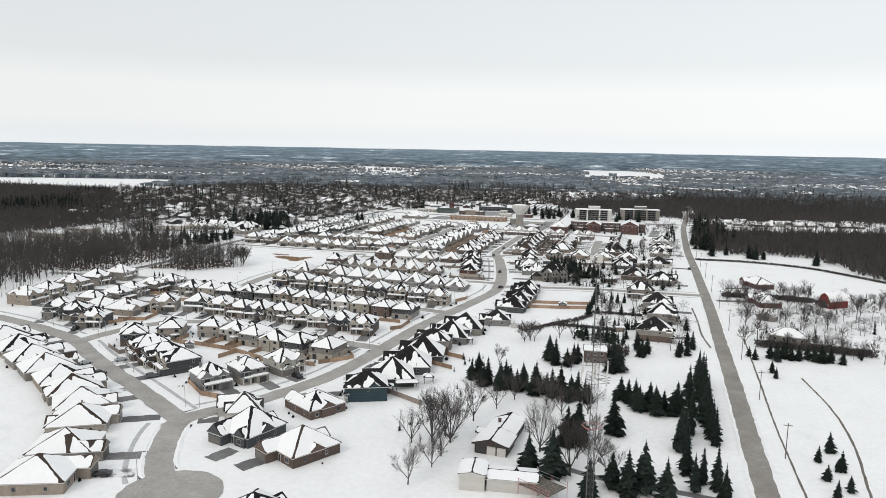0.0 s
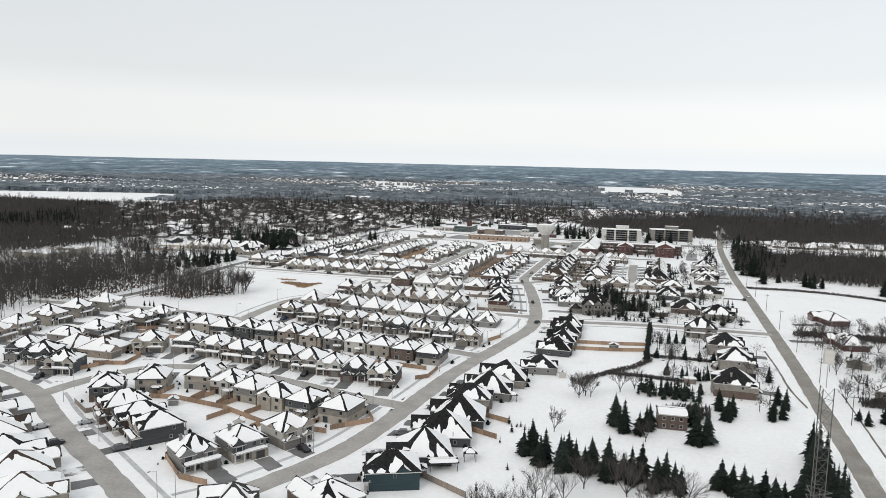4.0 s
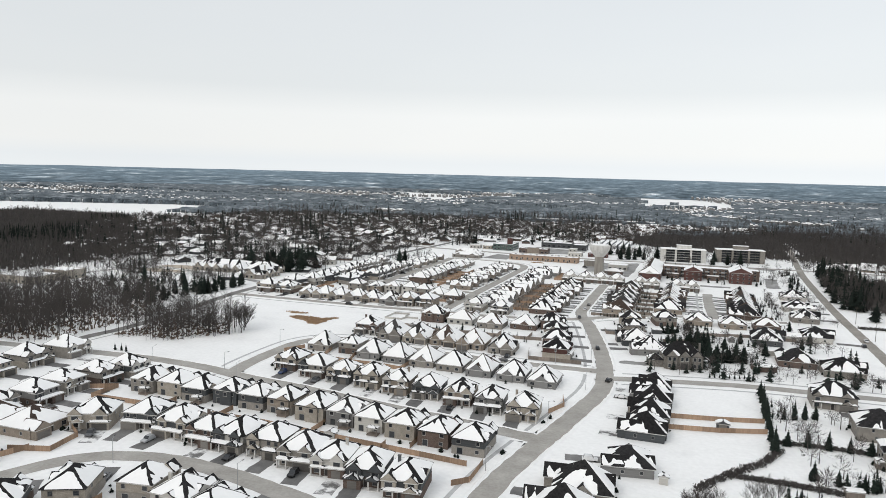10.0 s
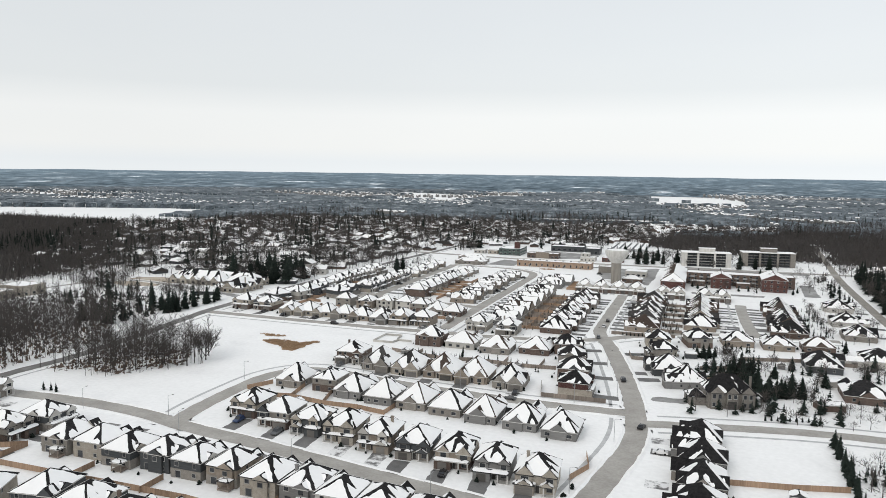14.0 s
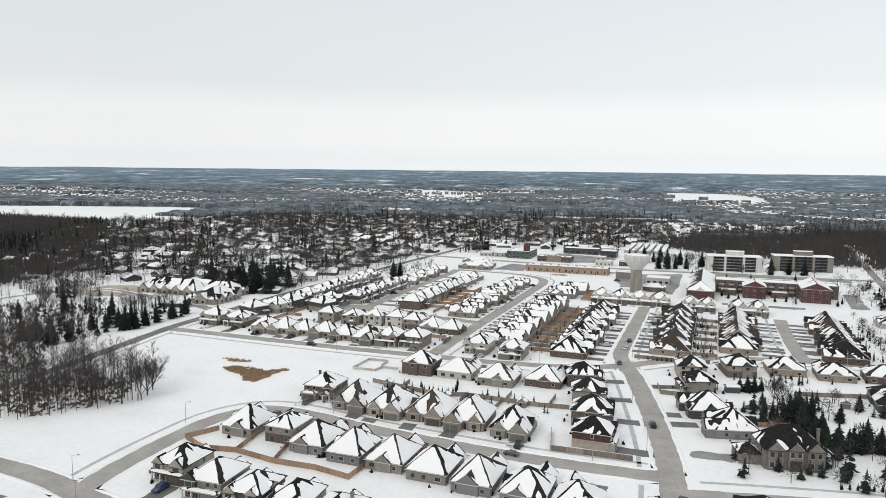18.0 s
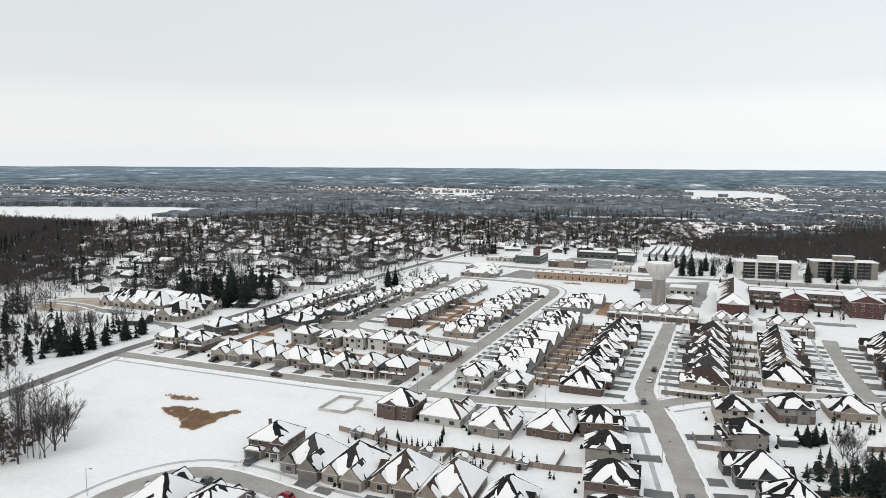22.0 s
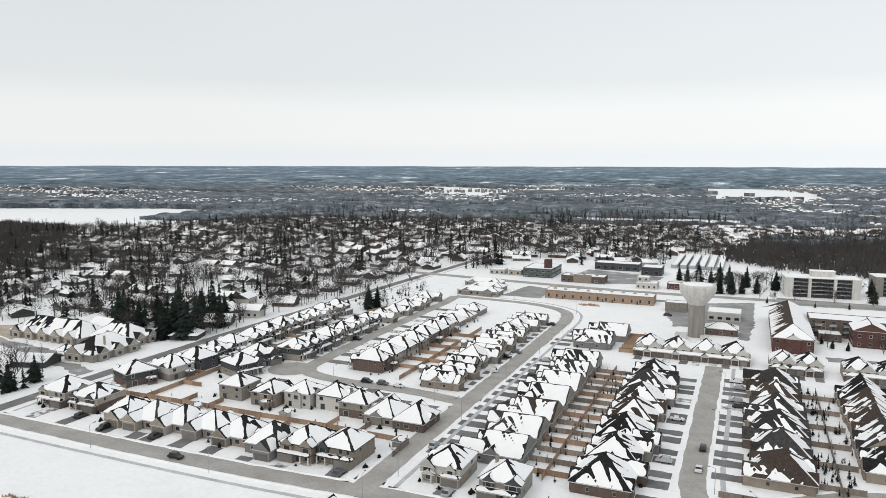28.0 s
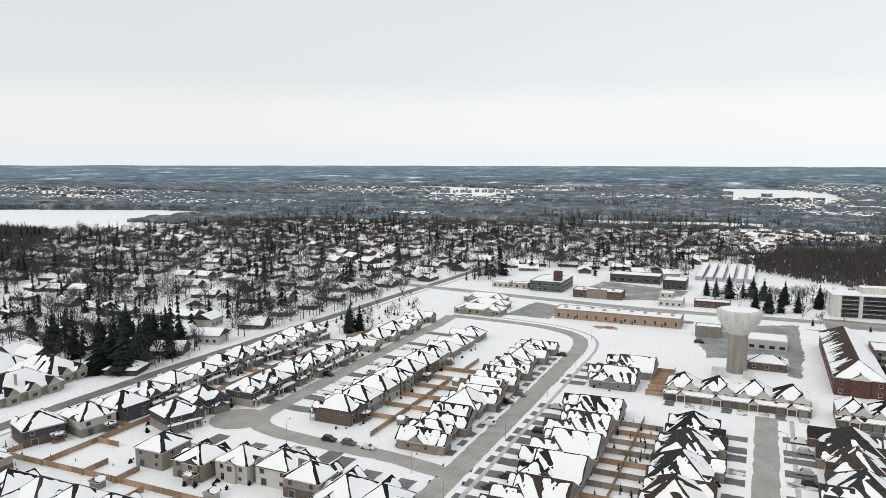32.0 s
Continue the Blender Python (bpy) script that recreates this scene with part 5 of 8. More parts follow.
BROWN_BRUSH = material("brown_brush", [(0.3, (0.075, 0.056, 0.045)), (0.7, (0.17, 0.13, 0.105))], 0.4, 0.95, 0.0, fine=0.3, coord="World")
BRUSH = material("dark_brush", [(0.3, (0.045, 0.041, 0.039)), (0.7, (0.10, 0.092, 0.087))], 0.4, 0.95, 0.0, fine=0.3, coord="World")
undergrowth("west_brush", [(-222, -470), (-226, -400), (-228, -340), (-250, -300), (-370, -290), (-520, -340), (-520, -560), (-300, -560)], 4.5, 3, 9, 1, "dark brush and low branches inside the leafless wood", 0.06)
undergrowth("pond_brush", [(-203, -343), (-162, -339), (-152, -326), (-146, -314), (-156, -298), (-200, -288)], 4.0, 0.5, 2.2, 4, "brown brush between the trees at the pond field", 0.35, BROWN_BRUSH)
undergrowth("road_brush", [(-206, -350), (-208, -296), (-235, -272), (-300, -288), (-330, -330), (-240, -390)], 5.0, 0.6, 3.0, 5, "brown brush under the trees beside the wood road", 0.2, BROWN_BRUSH)
undergrowth("east_brush", E_WOOD, 8.5, 4, 10, 2, "dark brush and low branches inside the leafless wood", 0.32)
undergrowth("north_brush", N_WOOD, 10.0, 3, 8, 3, "dark brush and low branches inside the leafless wood", 0.26)

# the older town: houses among trees
def town_spots(poly, step, rng, keep=0.8, gap=None):
    xs, ys = [p[0] for p in poly], [p[1] for p in poly]
    out = []
    y = min(ys)
    while y < max(ys):
        x = min(xs)
        while x < max(xs):
            px, py = x + rng.uniform(-0.32, 0.32) * step, y + rng.uniform(-0.3, 0.3) * step
            if inside(poly, px, py) and rng.random() < keep and not (gap and gap(px, py)):
                out.append((px, py))
            x += step
        y += step * 1.25
    return out


def small_house_geo(rng):
    """Walls, and a gabled snow-covered roof with dark verges, of an older house in the distance."""
    w, d, h = rng.uniform(11, 16), rng.uniform(9, 11.5), rng.choice((2.3, 2.5, 2.6, 4.4))
    walls = Geo().box(-w / 2, -d / 2, -0.3, w / 2, d / 2, h)
    for k in (-0.3, 0.0, 0.3):
        for s in (-1, 1):
            walls.box(k * w - 0.7, s * d / 2 - 0.04, 1.0, k * w + 0.7, s * d / 2 + 0.04, 2.3, 1)
    pl, ends = hip_planes(-w / 2 - 0.7, -d / 2 - 0.7, w / 2 + 0.7, d / 2 + 0.7, h, rng.uniform(20, 30), "gx" if rng.random() < 0.7 else "x")
    roof = Geo()
    for p in pl:
        roof.poly(p, 0)
    for p in ends:
        roof.poly(p, 1)
    roof.box(-w / 2 - 0.7, -d / 2 - 0.7, h - 0.2, w / 2 + 0.7, d / 2 + 0.7, h - 0.005, 1)
    return walls, roof


hrng = random.Random(99)
OLD = []
for mat in (TAN_BRICK, DARK_SIDING, GREY_SIDING, GREY_BRICK, BROWN_BRICK, PALE_SIDING):
    for _ in range(2):
        a, b = small_house_geo(hrng)
        OLD.append((mat, a.mesh("house", [mat, GLASS]), b.mesh("roof", [ROOF_SNOW, DARK_TRIM])))
TOWN = [(-227, -165), (-218, 120), (-216, 146), (-166, 168), (-30, 236), (10, 330), (0, 430), (-20, 620), (-250, 640), (-620, 560), (-760, 300), (-720, 90), (-560, -60), (-430, -150), (-330, -190)]


def town_gap(x, y):
    return near_road(x, y, 10) or (x > -168 and y < 232) or (-48 < x < 16 and 232 < y < 328) or (-300 < x < -225 and -165 < y < -105) or (x < -290 and y < -105 and x > -400) or (x < -430 and y < -150 + (-430 - x) * 0.98)


spots = town_spots(TOWN, 23, hrng, 0.84, town_gap) + town_spots(CLEARING, 19, hrng, 0.8)
spots.sort(key=lambda p: math.hypot(p[0] + 100, p[1] + 100))
rest = Geo()
for x, y in spots[150:]:
    w, d, h = hrng.uniform(11, 15), hrng.uniform(9, 11), hrng.uniform(2.3, 2.8)
    q = Geo().box(-w / 2, -d / 2, -0.3, w / 2, d / 2, h, 1)
    pl, ends = hip_planes(-w / 2 - 0.4, -d / 2 - 0.4, w / 2 + 0.4, d / 2 + 0.4, h, hrng.uniform(18, 28), "gx")
    for p in pl:
        q.poly(p, 0)
    for p in ends:
        q.poly(p, 1)
    rest.add(q, pose(x, y, 0, 0, 0, hrng.choice((0, 0, 90)) + hrng.uniform(-8, 8) + 45 * noise.noise((x / 170, y / 170, 0.5))))
tagged(part("town_houses", rest, [ROOF_SNOW, BROWN_BRICK]), "distant snow-roofed houses of the older town", "houses", kind="stuff")
for x, y in spots[:150]:
    mat, wm, rm = OLD[hrng.randrange(len(OLD))]
    ob = new("house", wm)
    ob.matrix_basis = pose(x, y, 0, 0, 0, hrng.choice((0, 0, 90)) + hrng.uniform(-8, 8) + 45 * noise.noise((x / 170, y / 170, 0.5)))
    tagged(ob, "older %s house with snow-covered gable roof among trees" % words(mat), "house", "older houses of the town")
    r = new("roof", rm)
    r.parent = ob


def town_open(x, y, d):
    return (-316 < x < -222 and -172 < y < -106) or near_road(x, y, d) or (x > -168 and y < 226) or (-40 < x < 10 and 232 < y < 324)


scatter("town_trees", BROAD, fill([(-600, 70), (-465, 140), (-262, -50), (-300, -104), (-400, -90)], 90, trng, 4, (0.6, 1.1), lambda x, y: town_open(x, y, 3)) + fill(TOWN, 4300, trng, 4, (0.5, 1.1), lambda x, y: town_open(x, y, 3) or noise.noise((x / 55, y / 40, 8.8)) < -0.22), TWIG, "leafless street and garden trees of the older town")
# spruces stand in clumps, with single ones between
scatter("town_conifers", CON_SMALL, fill(TOWN, 620, trng, 4, (0.7, 1.45), lambda x, y: town_open(x, y, 4) or noise.noise((x / 48, y / 48, 3.9)) < 0.12, 1.15) + fill(TOWN, 380, trng, 4, (0.4, 1.1), lambda x, y: town_open(x, y, 4)) + fill([(-600, 70), (-465, 140), (-262, -50), (-300, -104), (-400, -90)], 80, trng, 4, (0.7, 1.4), lambda x, y: town_open(x, y, 4)), NEEDLE, "dark spruces scattered through the older town")

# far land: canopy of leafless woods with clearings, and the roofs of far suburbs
# twig colour paled and blued, so distance haze is part of it
HAZED_TWIG = material("far_woods", [(0.32, (0.058, 0.072, 0.083)), (0.53, (0.113, 0.135, 0.152)), (0.71, (0.34, 0.37, 0.39))], 0.035, 0.95, 0.0, fine=0.6, coord="World")


def far_canopy():
    """The closed canopy of far woods, with fields left open."""
    V, T = [], []
    rs = np.concatenate([np.linspace(800, 1500, 70), np.linspace(1520, 2560, 76)])
    an = np.linspace(radians(20), radians(175), 420)
    idx = {}
    P = np.zeros((len(rs), len(an), 3))
    keep = np.zeros((len(rs), len(an)), bool)
    for i, r in enumerate(rs):
        for j, a in enumerate(an):
            x, y = CX + r * math.cos(a), CY + r * math.sin(a)
            n1 = noise.noise((x / 420, y / 420, 1.7)) + 0.5 * noise.noise((x / 130, y / 130, 5.1))
            fld = noise.noise((x / 700, y / 150, 9.3)) + 0.25 * noise.noise((x / 160, y / 60, 2.3))
            town = inside(TOWN, x, y) or (x > -260 and y < 170) or (x > -250 and x < 20 and y < 420) or (x > 0 and y < 260 and x < 210)
            far = min(1.0, max(0.0, (r - 1500) / 1500))
            keep[i, j] = (not town) and not inside(CLEARING, x, y) and not (inside(FAR_FIELD, x, y) and noise.noise((x / 70, y / 110, 7.7)) < 0.0 + 0.4 * (y > 1500)) and not (x < -560 and y < 440 and r < 1150) and n1 > -0.42 + 0.22 * far and fld < 0.41 - 0.28 * far and not (-1450 < x < -835 and 190 + 0.25 * (x + 960) < y < 600 + 0.45 * (x + 1110) and y < 655) and not (-880 < x < -700 and 245 < y - 0.75 * (x + 790) < 335)
            hgt = 9 + (1 - 0.6 * far) * (4.0 * noise.noise((x / 23, y / 23, 2.2)) + 3.0 * noise.noise((x / 9, y / 9, 4.4)))
            P[i, j] = (x, y, rise(r) + max(2.5, hgt - 4.5 * (1 - min(1.0, max(0.0, (r - 1150) / 250)))))
    for i in range(len(rs) - 1):
        for j in range(len(an) - 1):
            if keep[i, j] and keep[i + 1, j] and keep[i, j + 1] and keep[i + 1, j + 1]:
                q = []
                for k in ((i, j), (i, j + 1), (i + 1, j + 1), (i + 1, j)):
                    if k not in idx:
                        idx[k] = len(V)
                        V.append(P[k])
                    q.append(idx[k])
                T += [(q[0], q[2], q[1]), (q[0], q[3], q[2])]
            elif keep[i, j]:
                continue
    # front edges drop to the ground
    for i in range(len(rs) - 1):
        for j in range(len(an) - 1):
            here = keep[i, j] and keep[i, j + 1] and keep[min(i + 1, len(rs) - 1), j] and keep[min(i + 1, len(rs) - 1), j + 1]
            before = i > 0 and keep[i - 1, j] and keep[i - 1, j + 1] and keep[i, j] and keep[i, j + 1]
            if here and not before and rs[i] < 2600:
                a, b = P[i, j], P[i, j + 1]
                n = len(V)
                V += [a, b, (b[0], b[1], rise(rs[i]) - 0.5), (a[0], a[1], rise(rs[i]) - 0.5)]
                T += [(n, n + 1, n + 2), (n, n + 2, n + 3)]
    ob = new("far_woods", fast_mesh("far_woods", np.array(V), np.array(T), HAZED_TWIG))
    tagged(ob, "distant leafless woods in haze-tinted colour between snowy fields", "woods", kind="stuff")


# woods between the town and the far canopy
def mid_gap(x, y):
    r = math.hypot(x - CX, y - CY)
    return r < 560 or r > 1260 or y < -150 or inside(TOWN, x, y) or (-260 < x < 215 and y < 420) or (-1450 < x < -700 and 150 < y < 655) or inside(CLEARING, x, y) or noise.noise((x / 300, y / 160, 1.7)) < -0.28 or (x < -330 and y < 240 and noise.noise((x / 26, y / 26, 3.3)) < 0.2)


MID = [(-1200, -150), (1200, -150), (1200, 900), (-1200, 900)]
scatter("middle_woods", SLIM_FAR, fill(MID, 4100, trng, 4, (0.6, 1.0), mid_gap), TWIG, "leafless woods between town and far suburbs")
far_canopy()


def far_gap(x, y):
    r = math.hypot(x - CX, y - CY)
    return r < 820 or r > 1750 or abs(math.atan2(x - CX, y - CY) + 0.26) > 0.72 or inside(TOWN, x, y) or inside(CLEARING, x, y) or (-1450 < x < -700 and 150 < y < 655) or noise.noise((x / 210, y / 120, 6.1)) < -0.05


scatter("far_conifers", CON_SMALL, fill([(-1500, 100), (900, 100), (900, 1400), (-1500, 1400)], 1000, trng, 4, (0.7, 1.35), far_gap), NEEDLE, "dark spruces standing above the distant leafless woods")


def far_roofs():
    rng = random.Random(5)
    g = Geo()
    for _ in range(30000):
        r = 980 * math.exp(rng.uniform(0, 0.955))
        a = radians(rng.uniform(35, 160))
        x, y = CX + r * math.cos(a), CY + r * math.sin(a)
        if inside(TOWN, x, y) or (x > -250 and y < 420 and x < 210) or (noise.noise((x / 420, y / 240, 12.0)) < 0.14 and not (inside(FAR_FIELD, x, y) and y < 1500 and rng.random() < 0.35)) or (inside(FAR_FIELD, x, y) and y > 1500) or (x < -820 and 250 < y < 680) or (x < -700 and rng.random() < 0.45):
            continue
        if r < 1500 and (y < 420 or noise.noise((x / 190, y / 90, 3.0)) < 0.12):
            continue
        z = rise(r)
        b = rng.choice((0, 0, 90))
        w, d, h = rng.uniform(3, 9), rng.uniform(3, 6), rng.uniform(6.5, 10)
        m = pose(x, y, z, 0, 0, b + rng.uniform(-10, 10))
        q = Geo().box(-w / 2, -d / 2, -1, w / 2, d / 2, h, 1)
        pl, ends = hip_planes(-w / 2, -d / 2, w / 2, d / 2, h, 28, "gx")
        for p in pl:
            q.poly(p, 0)
        for p in ends:
            q.poly(p, 1)
        g.add(q, m)
    ob = part("far_houses", g, [ROOF_SNOW, GREY_SIDING])
    tagged(ob, "far suburbs of small snow-roofed houses among woods", "houses", kind="stuff")


far_roofs()


def distance_backdrop():
    """The last kilometres before the horizon: woods, fields and suburbs, with blue haze put in by tint and glow."""
    m = bpy.data.materials.new("blue_distance")
    m.use_nodes = True
    n, l = m.node_tree.nodes, m.node_tree.links
    b = n["Principled BSDF"]
    b.inputs["Roughness"].default_value = 1.0
    b.inputs["Specular IOR Level"].default_value = 0.0
    pos = n.new("ShaderNodeNewGeometry").outputs["Position"]

    def cloud(scale, detail, seed):
        mp, no = n.new("ShaderNodeMapping"), n.new("ShaderNodeTexNoise")
        mp.inputs["Location"].default_value = (seed, seed * 0.7, 0)
        mp.inputs["Scale"].default_value = (scale, scale * 0.7, scale)
        no.inputs["Scale"].default_value, no.inputs["Detail"].default_value, no.inputs["Roughness"].default_value = 1.0, detail, 0.62
        l.new(pos, mp.inputs[0])
        l.new(mp.outputs[0], no.inputs["Vector"])
        return no.outputs["Fac"]

    land = n.new("ShaderNodeValToRGB")
    e = land.color_ramp.elements
    e[0].position, e[0].color = 0.34, (0.060, 0.080, 0.095, 1)
    e[1].position, e[1].color = 0.70, (0.74, 0.77, 0.79, 1)
    e.new(0.55).color = (0.125, 0.155, 0.178, 1)
    e.new(0.62).color = (0.22, 0.255, 0.28, 1)
    l.new(cloud(0.0075, 7, 3.1), land.inputs[0])
    speck = n.new("ShaderNodeValToRGB")
    e = speck.color_ramp.elements
    e[0].position, e[0].color = 0.40, (0.65, 0.65, 0.65, 1)
    e[1].position, e[1].color = 0.68, (2.6, 2.6, 2.6, 1)
    l.new(cloud(0.028, 4, 8.4), speck.inputs[0])
    mx = n.new("ShaderNodeMixRGB")
    mx.blend_type, mx.inputs[0].default_value = "MULTIPLY", 0.9
    l.new(land.outputs[0], mx.inputs[1])
    l.new(speck.outputs[0], mx.inputs[2])
    l.new(mx.outputs[0], b.inputs["Base Color"])
    # painted haze: a blue glow mixed over the land, stronger farther out
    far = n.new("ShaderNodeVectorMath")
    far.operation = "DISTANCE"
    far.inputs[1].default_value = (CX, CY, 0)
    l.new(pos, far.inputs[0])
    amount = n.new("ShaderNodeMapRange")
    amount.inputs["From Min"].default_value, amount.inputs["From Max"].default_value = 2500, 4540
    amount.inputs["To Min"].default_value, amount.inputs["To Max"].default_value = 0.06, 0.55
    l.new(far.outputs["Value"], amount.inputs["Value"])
    haze_glow = n.new("ShaderNodeEmission")
    haze_glow.inputs["Color"].default_value = (0.25, 0.34, 0.41, 1)
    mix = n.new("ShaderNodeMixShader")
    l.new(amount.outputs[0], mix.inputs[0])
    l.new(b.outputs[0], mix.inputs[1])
    l.new(haze_glow.outputs[0], mix.inputs[2])
    l.new(mix.outputs[0], n["Material Output"].inputs[0])
    g = Geo()
    rs, an = np.linspace(2500, 4545, 32), np.linspace(radians(18), radians(176), 220)
    for r in rs:
        for a in an:
            x, y = CX + r * math.cos(a), CY + r * math.sin(a)
            f = (r - 2500) / 2045
            g.v.append((x, y, rise(r) - 1 + 9 * (1 - f) * min(1.0, (r - 2500) / 190) + 16 * f + 5 * noise.noise((x / 230, y / 230, 2.0)) * (1 - 0.3 * f) * min(1.0, (r - 2500) / 190)))
    w = len(an)
    for i in range(len(rs) - 1):
        for j in range(w - 1):
            g.f.append((i * w + j, i * w + j + 1, (i + 1) * w + j + 1, (i + 1) * w + j))
            g.s.append(0)
    tagged(part("backdrop", g, m), "distant woods and snowy fields with glowing blue haze painted in", "backdrop", kind="structure")


distance_backdrop()

# ---- conifers and bare trees that stand by themselves ----
CONIFERS = []
for s in range(5):
    tr, cr = conifer_geo(40 + s, 22, 13, 10.0, 3.7)
    CONIFERS.append((tr.mesh("trunk", [BARK]), cr.mesh("crown", [NEEDLE])))
BARES = []
for s in range(6):
    tr, cr = bare_geo(70 + s, 9.0, 4 + s % 3)
    k = 9.0 / max(v[2] for v in cr.v)
    for q in (tr, cr):
        q.v = [(a * k, b * k, c * k) for a, b, c in q.v]
    BARES.append((tr.mesh("trunk", [BARK]), cr.mesh("crown", [TWIG])))


def plant(kind, x, y, h, i, label, category="tree", group="", slim=1.0):
    root = thing("spruce" if kind == "c" else "bare_tree", label, category, group, pose(x, y, 0, 0, 0, (i * 77) % 360))
    a, b = (CONIFERS if kind == "c" else BARES)[i % (5 if kind == "c" else 6)]
    k = h / (10.0 if kind == "c" else 9.0)
    for nm, me in (("trunk", a), ("crown", b)):
        o = part(nm, me, [], root)
        o.scale = (k * slim, k * slim, k)
    return root


def conifers(pts, h, seed, group, slim=1.0, label="dark green spruce dusted with snow"):
    rng = random.Random(seed)
    for i, (x, y) in enumerate(pts):
        plant("c", x, y, h * rng.uniform(0.8, 1.2), seed + i, label, "tree", group, slim)


def bares(pts, h, seed, group, label="leafless deciduous tree standing in snow"):
    rng = random.Random(seed)
    for i, (x, y) in enumerate(pts):
        plant("b", x, y, h * rng.uniform(0.85, 1.15), seed + i, label, "tree", group)


FARM_ROW = [(69 + k * 3.3 + 1.1 * math.sin(k * 4.7), -498.5 - 0.75 * k + 2.2 * math.sin(k * 2.1)) for k in range(14)] + [(75 + k * 6.2, -504.5 - 1.1 * k + 1.4 * math.sin(k * 3.3)) for k in range(7)]
conifers(FARM_ROW, 9.4, 1, "row of spruces behind the farm lot")
conifers([(93, -465), (96, -470), (104, -461), (101, -471), (118, -473), (121, -471), (118, -457), (103, -466)], 9.5, 2, "spruces round the white-roofed house")
conifers([(125, -505.5), (127.5, -508), (129, -512.5), (132, -510), (134, -514), (136.5, -511), (139, -513.5), (141, -510), (122.5, -503)], 9.5, 3, "spruces between two snowy lots", 1.15)
conifers([(121.5, -535), (109.5, -548.5), (112, -545)], 15.0, 4, "spruces round the mast", 0.95)
conifers([(127, -574), (131, -569), (101, -566), (108, -569), (118, -577), (136, -576), (123, -570)], 11.5, 24, "dark pines beside the farm lane", 1.1)
ROAD_ROW = [(149.8 + 1.0 * math.sin(k * 2.4), -474 - k * 4.3) for k in range(15)] + [(145.5, -493), (145, -502), (145.5, -512), (141.5, -531), (142, -537), (140.5, -541.5), (144, -527), (141.5, -557), (145.5, -561), (148.5, -564), (143, -566), (150, -569)]
conifers(ROAD_ROW, 12.0, 5, "tall spruce row along the rural road", 0.68)
conifers([(129, -447), (127, -437), (143.7, -442), (147.2, -439), (145, -436), (131, -441), (148, -423), (150, -428), (149, -394)], 7.5, 6, "garden spruces beside the rural road")
conifers([(180.5, -431), (182.5, -434.5), (186, -429), (188.6, -431.5), (191.7, -430.4), (195.4, -427.5), (197.3, -430.3), (200.1, -430.7), (184, -426), (204, -429), (208, -431)], 7.0, 29, "dark hedge of conifers before the country house", 1.15)
conifers([(178, -452.4), (178.4, -459.6), (174, -435.5), (172.5, -431)], 5.5, 7, "spruces at the field edge")
conifers([(177.2, -537), (181.7, -529), (177.1, -549), (181.9, -541.6), (181.2, -554.3), (177.2, -559)], 5.6, 8, "young spruces in the eastern field")
conifers([(84, -266), (88, -264), (92, -263), (96, -262), (100, -261), (80, -268)], 8.5, 9, "spruce hedge behind the stone mansion")
conifers([(102.4, -318), (103, -322), (102, -327), (102.8, -332), (102, -337), (102.6, -342), (102, -347), (102.4, -352), (101.8, -358), (102, -364), (101.6, -370), (102, -376), (101.6, -381), (108, -344.5), (111.5, -343), (115, -341.5), (118.5, -340)], 6.5, 10, "dark cedar row between two gardens", 0.8)
conifers([(106, -372), (112, -371), (118, -371), (124, -371), (130, -371), (110, -398), (116, -400), (122, -402), (104, -420), (110, -424), (116, -422), (122, -420), (126, -400)], 5.6, 11, "garden conifers east of the main street")
conifers([(-226, -106), (-236, -110), (-230, -94), (-240, -100), (-246, -92), (-236, -88), (-252, -84), (-267, -67), (-255, -62), (-244, -57), (-260, -76), (-283, -94), (-306, -69), (-234, -72), (-242, -78), (-249, -70), (-258, -90), (-264, -98), (-243, -66), (-228, -80), (-270, -80)], 17, 20, "tall dark spruces beside the town road")
conifers([(-181, -8), (-178, -2), (-184, -1)], 13.0, 12, "big spruces beside the wood road")
conifers([(-304, -229), (-257, -265), (-250, -262), (-239, -264), (-237, -256), (-246, -234), (-249, -220), (-239, -223), (-231, -227), (-228, -223), (-229, -215), (-229, -207), (-230, -183), (-229, -195), (-294, -208), (-264, -203), (-243, -228), (-234, -219)], 12.5, 13, "spruces west of the wood road")
conifers([(-171, -364.7), (-167.8, -364.2), (-164.6, -364.9)], 3.2, 27, "three young spruces in the snowy field", 0.8, "small young spruce in the snow")
conifers([(-2, 176), (4, 180), (10, 174), (-10, 172), (-18, 176), (-24, 178), (22, 165), (40, 160), (96, 158), (6, 131), (19, 137), (13, 134), (94, 133), (108, 139), (120, 141), (28, 141)], 13.8, 14, "spruces by the apartment blocks")
conifers([(182, -125), (193.5, -114), (209.5, -126), (212, -129), (214, -132), (220.5, -129), (255, -147), (176, -85), (170, -60), (186, -60), (190, -66), (181, -48), (196, -72), (180, -30), (186, -24), (192, -40), (178, -14), (184, -6)], 11.2, 15, "spruces at the eastern wood edge")
conifers([(84, -298), (86, -297.5), (88, -297), (90, -296.5), (92, -296), (94, -295.5), (96, -295), (98, -294.5)], 2.2, 16, "row of clipped young cedars", 0.8, "small young cedar in a clipped row")
conifers([(68, -232), (68.3, -243), (70.3, -246.2), (71.7, -249.5)], 6.5, 19, "dark garden spruces behind the corner houses", 0.8)
conifers([(60, 0), (66, -2), (88, -1), (95, 2), (100, -4), (128, 8), (124, -2), (56, 8), (34, 108), (60, 104), (78, 106), (110, 108)], 4.2, 20, "young evergreens round the brick residence", 0.9)
